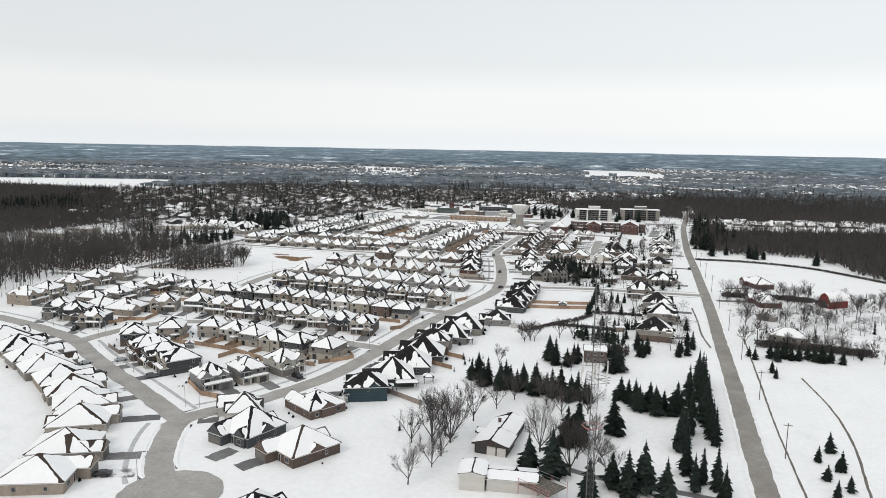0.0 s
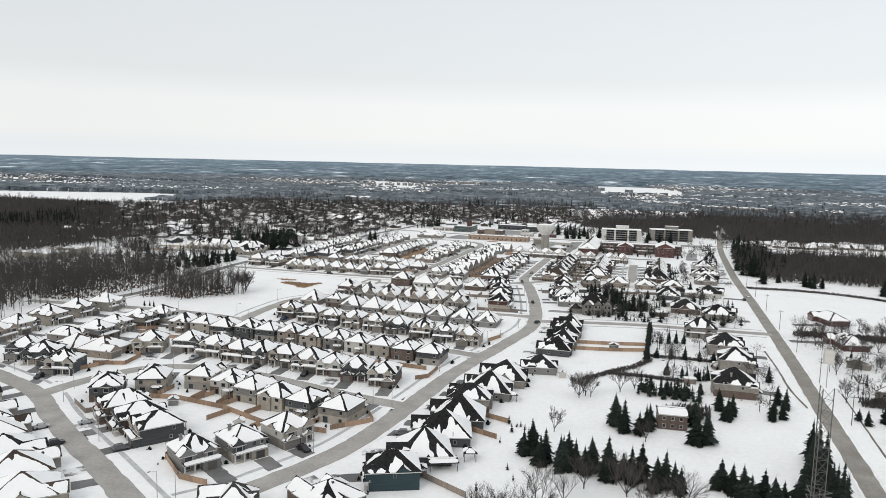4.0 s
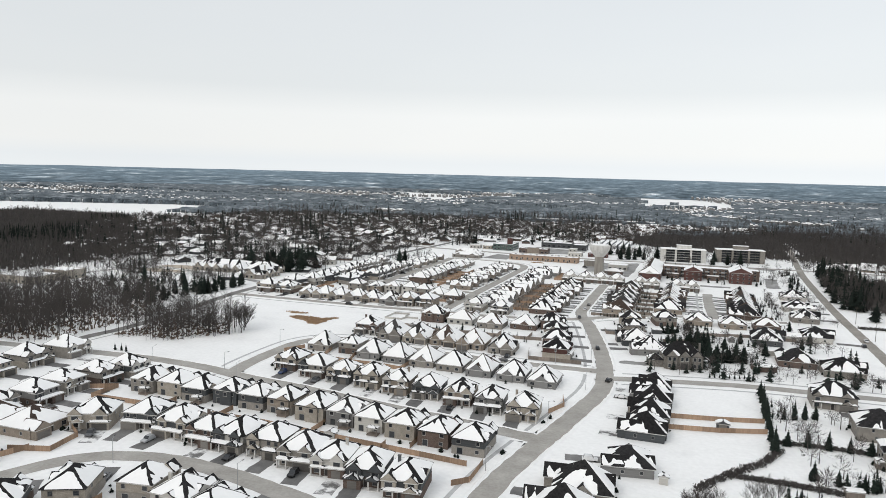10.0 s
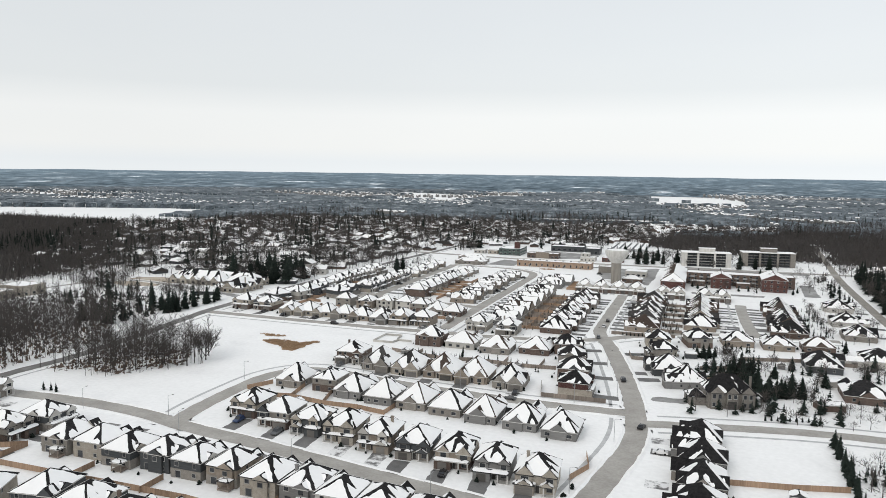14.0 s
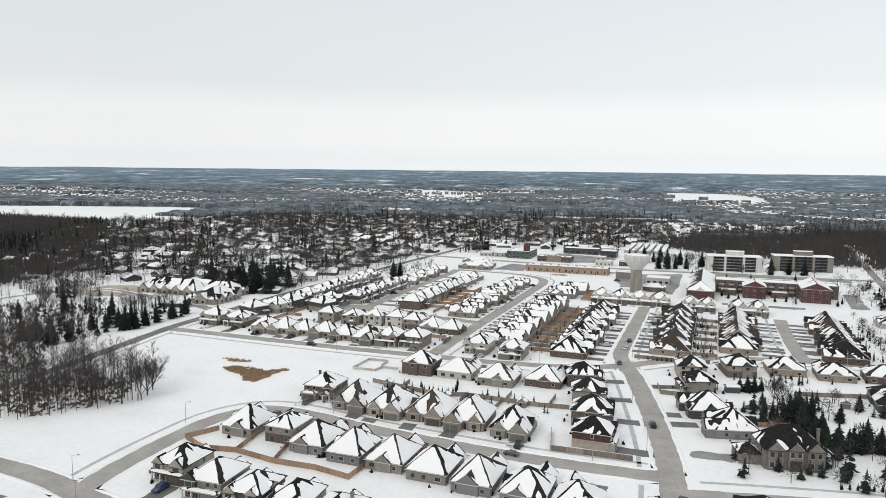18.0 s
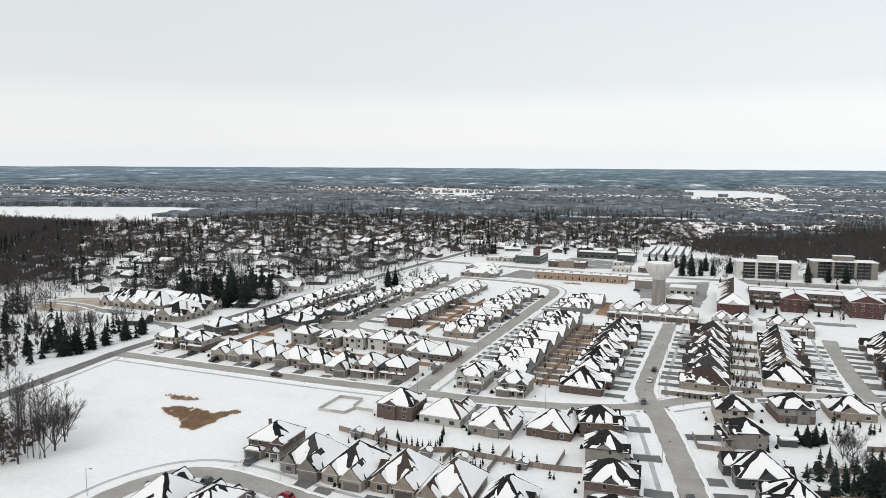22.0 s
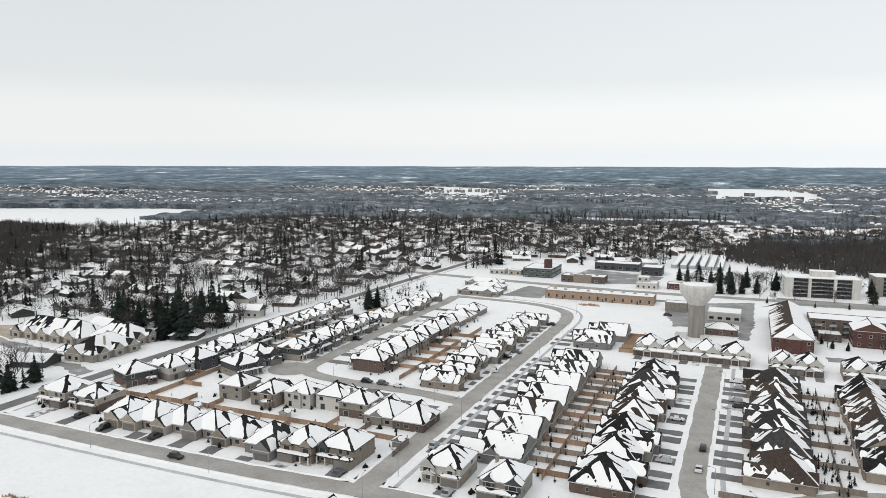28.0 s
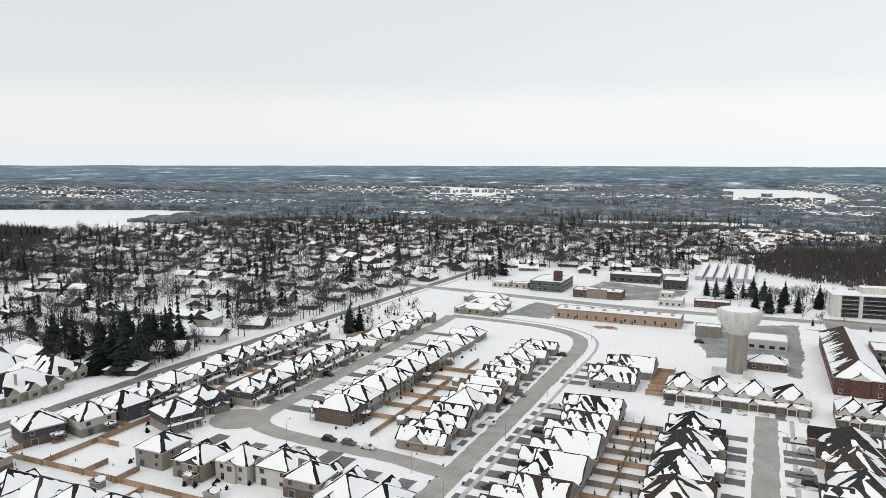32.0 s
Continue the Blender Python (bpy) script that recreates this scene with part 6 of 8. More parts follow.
conifers([(-54, -258), (-52.5, -260), (-51, -261.5), (-49, -262), (-47, -262.5), (-45, -263), (-43, -263.7), (-41.3, -263.5), (-39.5, -262), (-39.5, -259), (-40, -256), (-41, -253), (-41.7, -250)], 3.0, 26, "narrow cedars round a back garden", 0.6, "narrow dark cedar in a garden row")
bares([(38, 112), (50, 124), (72, 124), (92, 120), (112, 128), (126, 132), (30, 126), (58, 2), (80, -2), (98, -8)], 9.0, 21, "bare garden trees round the brick residence")
conifers([(24, -182), (26, -182), (28, -182), (30, -181.5), (32, -181.5), (34, -181), (36, -181)], 2.0, 17, "row of young cedars by the terrace", 0.8, "small young cedar in a clipped row")
conifers([(75.5, -250), (79, -253.5), (79, -241), (76, -245), (82, -248), (81, -266), (84, -258)], 9.5, 23, "broad dark pines in the gardens", 1.2, "broad dark pine with dense needles in a garden")
bares([(73.8, -222), (75.5, -221), (77, -240), (80, -247), (72.5, -223)], 11.0, 28, "dark bare trees in the gardens")
conifers([(61.1, -214.8), (63.7, -215.3), (66.3, -214.4), (69, -211.5)], 6.0, 25, "dense cedars behind a corner house", 1.15, "dense dark garden cedar dusted with snow")
conifers([(52, -236), (84, -232), (92, -240), (100, -224), (74, -246), (110, -246), (116, -262), (118, -212), (128, -228), (128, -180), (134, -212)], 7.5, 18, "garden spruces among the bungalows")
bares([(71.4, -557.4), (76.8, -556.4), (74, -552), (69, -549), (102.4, -554.5), (79.2, -538), (112, -566)], 16.5, 1, "bare trees round the farm lot")
bares([(84, -525.3), (76.2, -573.4), (76.7, -566), (73.4, -584.8), (88, -515), (96, -510), (105, -524), (113, -520), (117, -545), (113, -556), (118, -562), (122, -566), (66, -560), (99, -516)], 12.0, 31, "slender bare trees round the farm lot")
bares([(79, -440), (81, -437), (77, -435), (80, -434), (83, -438), (93, -428), (98, -422), (75, -477), (103, -476)], 9.6, 2, "bare trees in the gardens")
bares([(-144, -317), (-141, -311), (-146, -300), (-149, -311), (-143, -306), (-152, -323)], 14.5, 3, "bare trees at the pond field")
bares([(185.9, -364.4), (207.9, -352.6), (194.7, -364.1), (213.6, -353.6), (216.2, -365.9), (173, -411), (198.8, -356.1), (210, -350)], 9.5, 32, "bare garden trees round the country house")
bares([(189, -330), (182, -346), (196, -338), (206, -324), (212, -330), (218, -334), (228, -330), (240, -328), (254, -310), (260, -300), (264, -292), (178, -372), (186, -300), (196, -300), (206, -302), (176, -304), (212, -306), (220, -300), (180, -320)], 11.6, 4, "bare trees round the red barn")
bares([(183, -418), (190, -416), (198, -418), (204, -416), (211, -418), (218, -420), (194, -424), (206, -424)], 8.7, 5, "bare trees at the field edge")
bares([(-238, -186), (-246, -200), (-258, -196), (-272, -208), (-284, -200), (-300, -212), (-316, -204), (-250, -176), (-330, -190)], 14.5, 6, "bare trees west of the wood road")
bares([(30, 168), (46, 172), (58, 174), (70, 168), (80, 174), (-200, 20), (-202, 60), (-206, 100), (-232, -60), (-236, 0), (-238, 60), (-234, 110)], 14.5, 7, "bare trees by the town road")


# ---- reeds in the frozen pond ----
def reeds(poly, n, seed):
    rng = random.Random(seed)
    xs, ys = [p[0] for p in poly], [p[1] for p in poly]
    V, T = [], []
    while len(T) < n:
        x, y = rng.uniform(min(xs), max(xs)), rng.uniform(min(ys), max(ys))
        if not inside(poly, x + 2 * noise.noise((x / 3, y / 3, 1)), y + 2 * noise.noise((x / 3, y / 3, 7))) or noise.noise((x / 4, y / 4, seed)) < -0.45:
            continue
        h, b = rng.uniform(0.35, 0.95), rng.uniform(0, 6.283)
        k = len(V)
        V += [(x - 0.2 * math.cos(b), y - 0.2 * math.sin(b), 0), (x + 0.2 * math.cos(b), y + 0.2 * math.sin(b), 0), (x + rng.uniform(-0.4, 0.4), y + rng.uniform(-0.4, 0.4), h)]
        T.append((k, k + 1, k + 2))
    tagged(new("reeds", fast_mesh("reeds", np.array(V), np.array(T), REED)), "patch of dry brown reeds in the snowy pond", "reeds", kind="stuff")


reeds([(-142, -265.5), (-133, -261.5), (-122, -262.5), (-113, -257), (-115.5, -265), (-115.5, -272), (-116.5, -278), (-122, -277), (-128, -271), (-135, -268.5)], 10500, 1)
reeds([(-150, -254), (-142, -252), (-135, -253), (-142, -256)], 600, 3)
reeds([(-72, 58), (-62, 61), (-58, 56), (-68, 54)], 420, 4)


# ---- large buildings ----
def flat_block(name, x0, y0, x1, y1, h, mat, label, category="building", turn=0, floors=1, step=4.0, wide=2.0, sides=(0, 1, 2, 3), roof=ROOF_SNOW, high=1.5, units=0, parapet=True, base=0.0):
    """A flat-roofed building with rows of windows, a parapet and roof units."""
    cx, cy = (x0 + x1) / 2, (y0 + y1) / 2
    w, d = x1 - x0, y1 - y0
    root = thing(name, label, category, at=pose(cx, cy, base, 0, 0, turn))
    part("wall", Geo().box(-w / 2, -d / 2, -0.3, w / 2, d / 2, h), mat, root)
    part("roof", Geo().box(-w / 2 + 0.3, -d / 2 + 0.3, h, w / 2 - 0.3, d / 2 - 0.3, h + 0.14), roof, root, "flat roof under smooth snow")
    if parapet:
        g = Geo()
        pts = [(-w / 2 - 0.1, -d / 2 - 0.1), (w / 2 + 0.1, -d / 2 - 0.1), (w / 2 + 0.1, d / 2 + 0.1), (-w / 2 - 0.1, d / 2 + 0.1)]
        inn = [(-w / 2 + 0.3, -d / 2 + 0.3), (w / 2 - 0.3, -d / 2 + 0.3), (w / 2 - 0.3, d / 2 - 0.3), (-w / 2 + 0.3, d / 2 - 0.3)]
        for z0 in (h - 0.25, h + 0.35):
            g.v += [(*p, z0) for p in pts]
        g.v += [(*p, h + 0.35) for p in inn] + [(*p, h - 0.1) for p in inn]
        for j in range(3):
            for k in range(4):
                m = (k + 1) % 4
                g.f.append((4 * j + k, 4 * j + m, 4 * j + 4 + m, 4 * j + 4 + k))
                g.s.append(0)
        part("parapet", g, TRIM if mat in (PALE_SIDING, TAN_BRICK) else mat, root)
    fh = h / floors
    for f in range(floors):
        for s in sides:
            L = w if s in (0, 2) else d
            n = int((L - 2) / step)
            for k in range(n):
                u = -L / 2 + (k + 0.5) * L / n
                x, y = ((u, -d / 2 - 0.01), (w / 2 + 0.01, u), (u, d / 2 + 0.01), (-w / 2 - 0.01, u))[s]
                window(root, x, y, f * fh + min(0.9, fh * 0.3), s, wide, high)
    rng = random.Random(int(abs(x0) * 10))
    for k in range(units):
        u = -w / 2 + (k + 0.7) * w / (units + 0.4)
        v = rng.uniform(-0.2, 0.2) * d
        part("roof_unit", Geo().box(u - 0.9, v - 0.7, h + 0.1, u + 0.9, v + 0.7, h + 1.1), STEEL, root)
    return root


lb = flat_block("shop_building", -96, 70.5, -29, 84, 5.0, ORANGE_BRICK, "long single-storey tan brick building with snowy flat roof", step=5.0, wide=1.3, sides=(0,), units=9, high=2.2)
for x in (-22, 3, 9, 24):
    part("door", DOOR, [], lb, at=pose(x, -7.02, 0.05))


def balcony_block(x0, y0, x1, y1, turn, wall, band, label, fh=2.55):
    """Five-storey apartment block with long balconies and a roof house."""
    cx, cy, w, d = (x0 + x1) / 2, (y0 + y1) / 2, x1 - x0, y1 - y0
    root = thing("apartment_block", label, "apartment building", "apartment blocks behind the shops", pose(cx, cy, 0, 0, 0, turn))
    # the wall behind the balconies is coloured dark for the shade in the recesses
    part("wall", Geo().box(-w / 2 + 4, -d / 2 + 1.8, -0.3, w / 2 - 4, d / 2 - 0.5, 5 * fh - 0.15), band, root)
    for u in (-0.17, 0.17):
        part("pier", Geo().box(u * w - 0.9, -d / 2, -0.3, u * w + 0.9, -d / 2 + 1.75, 5 * fh + 0.05), wall, root)
    for s in (-1, 1):
        part("end_wing", Geo().box(min(s * w / 2, s * (w / 2 - 4.6)), -d / 2, -0.3, max(s * w / 2, s * (w / 2 - 4.6)), d / 2, 5 * fh + 0.15), wall, root, "plain end wing of the block")
    for f in range(5):
        part("balcony", Geo().box(-w / 2 + 4.6, -d / 2 + 0.1, f * fh + fh - 0.1, w / 2 - 4.6, -d / 2 + 1.79, f * fh + fh + 0.1), wall, root)
        part("glazing", Geo().box(-w / 2 + 5.2, -d / 2 + 1.70, f * fh + 0.35, w / 2 - 5.2, -d / 2 + 1.785, f * fh + fh - 0.35), GLASS, root)
        n = int((w - 9.2) / 4.2)
        for k in range(n):
            u = -w / 2 + 4.6 + (k + 0.5) * (w - 9.2) / n
            if f:
                part("railing", Geo().box(u - 1.7, -d / 2 + 0.12, f * fh + 0.11, u + 1.7, -d / 2 + 0.18, f * fh + 0.95), band, root)
            if k % 2:
                part("divider", Geo().box(u - 2.1, -d / 2 + 0.2, f * fh + 0.12, u - 1.95, -d / 2 + 1.68, f * fh + fh - 0.12), band, root)
        for s in (1, 3):
            window(root, (w / 2 + 0.01) * (1 if s == 1 else -1), 0, f * fh + 0.8, s, 1.6, 1.4)
    part("roof", Geo().box(-w / 2 - 0.3, -d / 2 - 0.3, 5 * fh + 0.15, w / 2 + 0.3, d / 2 + 0.3, 5 * fh + 0.55), ROOF_SNOW, root, "flat roof under smooth snow")
    part("roof_house", Geo().box(-6, -2, 5 * fh + 0.55, 8, 4.5, 5 * fh + 4.0), wall, root)
    part("roof_house_snow", Geo().box(-6.3, -2.3, 5 * fh + 4.0, 8.3, 4.8, 5 * fh + 4.25), ROOF_SNOW, root)


balcony_block(44, 139, 87, 155, 6, PALE_CONCRETE, DARK_SIDING, "five-storey pale apartment block with dark balcony fronts", 2.5)
balcony_block(97, 163, 143, 178, 8, GREY_BRICK, DARK_SIDING, "five-storey brown-grey apartment block with long balconies", 2.55)


def gabled_block(name, x0, y0, x1, y1, h, pitch, ridge, mat, shingle, label, floors=3, west=0.6, east=0.0, step=3.6, hip=False, group="", turn=0):
    cx, cy, w, d = (x0 + x1) / 2, (y0 + y1) / 2, x1 - x0, y1 - y0
    root = thing(name, label, "building", group, pose(cx, cy, 0, 0, 0, turn))
    part("wall", Geo().box(-w / 2, -d / 2, -0.3, w / 2, d / 2, h), mat, root)
    R = Roof(random.Random(int(x0 * 7 + y0)), turn, 0.05, 0, west, east)
    R.put(-w / 2, -d / 2, w / 2, d / 2, h, pitch, ("" if hip else "g") + ridge)
    fh = h / floors
    for f in range(floors):
        for s in (0, 1, 2, 3):
            L = w if s in (0, 2) else d
            n = max(1, int((L - 1) / step))
            for k in range(n):
                u = -L / 2 + (k + 0.5) * L / n
                x, y = ((u, -d / 2 - 0.01), (w / 2 + 0.01, u), (u, d / 2 + 0.01), (-w / 2 - 0.01, u))[s]
                window(root, x, y, f * fh + 0.9, s, 1.3, 1.4)
    return root, R, w, d, h


root, R, w, d, h = gabled_block("residence_wing", 34, -17, 51, 62, 6.8, 31, "y", RED_BRICK, SHINGLE_BROWN, "red brick wing with brown hip roof half snow-covered", floors=2, west=3.0, hip=True)
R.put(-3, -d / 2 - 0.9, 3, -d / 2 + 6, h, 30, "gy", o=0.3)
part("front_bay", Geo().box(-3, -d / 2 - 0.9, -0.3, 3, -d / 2 - 0.02, h - 0.25), RED_BRICK, root)
R.finish(root, SHINGLE_BROWN, TRIM, TRIM)
root, R, w, d, h = gabled_block("residence_wing", 104, 4, 121, 34, 9.0, 24, "y", RED_BRICK, SHINGLE_BROWN, "three-storey red brick end block with snowy gable roof", west=0.2, east=0.2)
R.finish(root, SHINGLE_BROWN, RED_BRICK, TRIM)
root, R, w, d, h = gabled_block("residence_pavilion", 69, 7, 83, 24, 8.0, 26, "y", RED_BRICK, SHINGLE_BROWN, "red brick pavilion with a low snowy gable", floors=2, west=0.1, east=0.1)
R.finish(root, SHINGLE_BROWN, RED_BRICK, TRIM)
for x0, x1 in ((51.3, 104), (121.3, 128)):
    rr = flat_block("residence_link", x0, 24.3, x1, 40, 8.6, BROWN_BRICK, "three-storey brick residence link with balconies and snowy roof", floors=3, step=4.2, wide=1.8, sides=(0, 2))
    if x1 - x0 > 20:
        for f in range(2):
            for k in range(8):
                u = -22 + k * 6.3
                part("balcony", Geo().box(u - 1.6, -9.3, f * 2.9 + 2.7, u + 1.6, -7.87, f * 2.9 + 3.7), STEEL, rr)
for x in (60, 92):
    flat_block("residence_porch", x - 5, 14, x + 5, 24, 3.4, BROWN_BRICK, "low brick porch block with snow-covered roof", step=3, wide=1.4, sides=(0,), high=1.3)


def terrace(x0, x1, yc, seed, mat, label):
    """Row of joined houses: hipped upper storeys with pale front gables over one long garage roof."""
    rng = random.Random(seed)
    w, d, h = x1 - x0, 12.0, 4.5
    root = thing("terrace_house", label, "terrace", "steep-gabled terraces", pose((x0 + x1) / 2, yc, 0))
    part("wall", Geo().box(-w / 2, -d / 2, -0.3, w / 2, d / 2, h), mat, root)
    part("garage_range", Geo().box(-w / 2, -d / 2 - 3.0, -0.3, w / 2, -d / 2 - 0.02, 2.7), BROWN_BRICK, root)
    R = Roof(rng, 0, 0.08, 0, 0.55, 0.1, 0.05)
    n = max(2, round(w / 11))
    R.put(-w / 2, -d / 2 - 3.0, w / 2, -d / 2 + 1.5, 2.75, 17, "x", o=0.3)
    for k in range(n):
        u = -w / 2 + (k + 0.5) * w / n
        R.put(u - w / n / 2 + 0.5, -d / 2 + 0.3, u + w / n / 2 - 0.5, d / 2, h, 36, "y" if k % 2 else None)
        for a, b, up in ((-0.27, 1.7, 0.0), (0.25, 2.5, 0.3)):
            c = u + a * w / n
            R.put(c - b, -d / 2 - 0.5, c + b, -d / 2 + 4.5, h - 0.5 + up, 42, "gy", o=0.3)
            part("gable_front", Geo().box(c - b, -d / 2 - 0.5, 3.0, c + b, -d / 2 + 0.5, h - 0.74 + up), PALE_SIDING, root)
            window(root, c, -d / 2 - 0.52, 3.55, 0, 1.5, 1.3)
        R.put(u - 1.6, -d / 2 - 3.9, u + 1.6, -d / 2 - 1.5, 2.72, 36, "gy", o=0.2)
        for c in (u - 1.4, u + 1.4):
            part("porch_post", Geo().box(c - 0.14, -d / 2 - 3.8, -0.2, c + 0.14, -d / 2 - 3.52, 2.6), TRIM, root)
        for c in (u - 3.5, u + 3.5):
            part("garage_door", garage_mesh(2.6), [], root, at=pose(c, -d / 2 - 3.02, 0.02))
            driveway((x0 + x1) / 2 + c, yc, 0, 0, d / 2 + 3.3, d / 2 + 8.5, 3.4)
    R.finish(root, SHINGLE, PALE_SIDING, TRIM)


terrace(-23, 25, -40, 1, GREY_BRICK, "terrace of houses with steep half-timbered gables and snow")
terrace(32, 52, -45.5, 2, TAN_BRICK, "terrace of houses with steep half-timbered gables and snow")
terrace(59, 81, -47, 3, TAN_BRICK, "terrace of houses with steep half-timbered gables and snow")
# shops and bank beyond the tower
flat_block("service_shop", 3, 42, 20, 57, 4.5, PALE_SIDING, "low service shop with stepped snowy roofs", step=3.5, wide=2.4, sides=(0, 1))
flat_block("wash_bay", -21, 58, -9, 66, 5.0, GREY_BRICK, "brick wash bay with two pale roller doors", step=20, sides=())
root, R, w, d, h = gabled_block("bank_pavilion", 4, 6, 19, 16, 3.4, 24, "x", BROWN_BRICK, SHINGLE, "low brick pavilion with a snowy hip roof", floors=1, west=0.2, east=0.3, hip=True)
R.finish(root, SHINGLE, BROWN_BRICK, TRIM)
flat_block("pump_house", -9, -12, -3.6, -7, 3.0, PALE_CONCRETE, "pale green pump house at the foot of the tower", step=30, sides=(), roof=PALE_CONCRETE, parapet=False)
flat_block("pump_house", 2.6, -10, 6.5, -6.5, 2.4, PALE_CONCRETE, "small pale valve house beside the tower", step=30, sides=(), roof=PALE_CONCRETE, parapet=False)
bk = flat_block("office_building", -134, 148, -112, 178, 6.5, GREEN_WALL, "two-storey green office with snowy roof and red brick tower", floors=2, step=3.4, wide=2.6, sides=(0, 1))
part("stair_tower", Geo().box(3.5, -9, -0.3, 8.5, -4, 13), RED_BRICK, bk, "square red brick stair tower")
rs = flat_block("restaurant", -102, 137, -71, 150, 4.6, BROWN_BRICK, "single-storey brown restaurant with raised stone entrance", step=3.6, wide=2.2, sides=(0, 1), units=3)
part("entrance_front", Geo().box(-6.5, -7.2, -0.2, 6.5, -6.52, 6.0), TAN_BRICK, rs)
flat_block("shop_row", -92, 208, -57, 224, 5.5, DARK_SIDING, "dark single-storey shop row with pale window bays", step=5.5, wide=3.4, sides=(0, 1), high=2.4)
flat_block("shop_row", -53, 192, -38, 210, 6.0, DARK_SIDING, "dark box-shaped shop with a snowy roof", step=5, wide=2.6, sides=(0, 1), high=2.2)
flat_block("clinic", -48, 129, -34, 142, 4.0, PALE_SIDING, "white two-level clinic with many small windows", step=2.8, wide=1.3, sides=(0, 1), high=1.4)
flat_block("clinic_upper", -48, 134, -40, 142, 3.0, PALE_SIDING, "white upper level of the clinic with snowy roof", step=2.8, wide=1.3, sides=(0, 1), high=1.4, base=4.2)
flat_block("low_shop", -28, 135, -8, 144, 3.6, RED_BRICK, "low red brick shop under snow", step=3.5, wide=2.0, sides=(0,))
flat_block("small_shop", -162, 151, -150, 160, 3.6, PALE_SIDING, "small pale shop with a snowy porch roof", step=3, wide=1.6, sides=(0, 1))
flat_block("small_shop", -147, 152, -137, 160, 3.4, BEIGE_STONE, "small stone shop with a snowy porch roof", step=3, wide=1.6, sides=(0, 1))
for x0, y0, x1, y1 in ((-152, 60, -124, 71), (-150, 77, -127, 88), (-160, 94, -134, 105)):
    root, R, w, d, h = gabled_block("garden_court", x0, y0, x1, y1, 3.2, 22, "x", GREY_BRICK, SHINGLE, "low grey brick court with a broad snow-covered hip roof", floors=1, west=0.1, east=0.2, hip=True, group="low courts by the plaza")
    for k in (-0.28, 0.25):
        R.put(k * w - 3, -d / 2 - 1.2, k * w + 3, 0, 3.15, 26, "gy", o=0.3)
        part("front_bay", Geo().box(k * w - 3, -d / 2 - 1.2, -0.3, k * w + 3, -d / 2 - 0.02, 3.1), GREY_BRICK, root)
    R.finish(root, SHINGLE, GREY_BRICK, TRIM)
for k in range(6):
    flat_block("greenhouse", -36 + k * 7, 240, -31 + k * 7, 320, 3.0, STEEL, "long low greenhouse bay with snowy roof", step=40, sides=(), parapet=False)
# school and halls west of the wood road
flat_block("school", -388, -250, -352, -226, 5, BEIGE_STONE, "low school building with snowy roofs behind the wood", step=5, wide=2, sides=(0, 1))
flat_block("school", -372, -224, -350, -206, 6.5, BEIGE_STONE, "low school hall with snowy roof behind the wood", step=5, wide=2, sides=(0, 1))
SAND = material("tan_gravel", [(0.3, (0.36, 0.30, 0.23)), (0.7, (0.55, 0.48, 0.40))], 0.1, 0.9, 0.2, fine=0.15, coord="World")
ob = part("ground_patch", Geo().poly([(-344, -158, 0.02), (-326, -162, 0.02), (-306, -156, 0.02), (-303, -140, 0.02), (-310, -124, 0.02), (-330, -118, 0.02), (-346, -126, 0.02), (-350, -142, 0.02)]), SAND)
tagged(ob, "bare tan gravel yard between snow and trees", "ground", kind="structure")
def lodge():
    """Long low lodge of two wings: broad hip roofs, steep stone gables and a pillared porch."""
    root = thing("lodge", "large one-and-a-half-storey stone lodge with steep gables under snow", "building", at=pose(-262, -130, 0))
    R = Roof(random.Random(6), 0, 0.16, 0, 0.95, 0.05, 0.42)
    for x0, y0, x1, y1, rg in ((-48, -6, 0, 12, "x"), (-2, 0, 24, 17, "x"), (13, -25, 30, 1, "y")):
        part("wall", Geo().box(x0, y0, -0.3, x1, y1, 3.4), GREY_BRICK, root)
        R.put(x0, y0, x1, y1, 3.4, 34, rg)
    for x in (-42, -33, -24, -15, -6):
        R.put(x - 2.6, -7.4, x + 2.6, 0, 3.7, 44, "gy", o=0.3)
        part("front_bay", Geo().box(x - 2.6, -7.4, -0.3, x + 2.6, -6.02, 3.5), BEIGE_STONE, root)
        window(root, x, -7.42, 0.8, 0, 2.2, 1.6)
        window(root, x, -7.42, 4.2, 0, 1.2, 1.1)
    for y in (-20, -12, -4, 6, 13):
        xe = 31.4 if y < 0 else 25.4
        R.put(xe - 7, y - 2.3, xe, y + 2.3, 3.7, 44, "gx", o=0.3)
        part("front_bay", Geo().box(xe - 1.38, y - 2.3, -0.3, xe, y + 2.3, 3.5), BEIGE_STONE, root)
        window(root, xe + 0.02, y, 0.8, 1, 2.2, 1.6)
        window(root, xe + 0.02, y, 4.2, 1, 1.2, 1.1)
    R.put(16, -26.4, 24, -20, 3.6, 40, "gy", o=0.3)
    part("front_bay", Geo().box(16, -26.4, -0.3, 24, -25.02, 3.4), BEIGE_STONE, root)
    for x in (18, 22):
        window(root, x, -26.42, 0.8, 0, 1.8, 1.6)
    R.put(6, -24, 12.5, -17, 2.9, 34, "x", o=0.4)
    for x in (6.3, 12.2):
        for y in (-23.7, -17.3):
            part("porch_post", Geo().box(x - 0.2, y - 0.2, -0.2, x + 0.2, y + 0.2, 2.8), BEIGE_STONE, root)
    for x, y in ((-20, 4), (20, -8), (27, -16)):
        chimney(root, x, y, 5.5, 9.6, BEIGE_STONE)
    R.finish(root, SHINGLE, BEIGE_STONE, TRIM)


lodge()
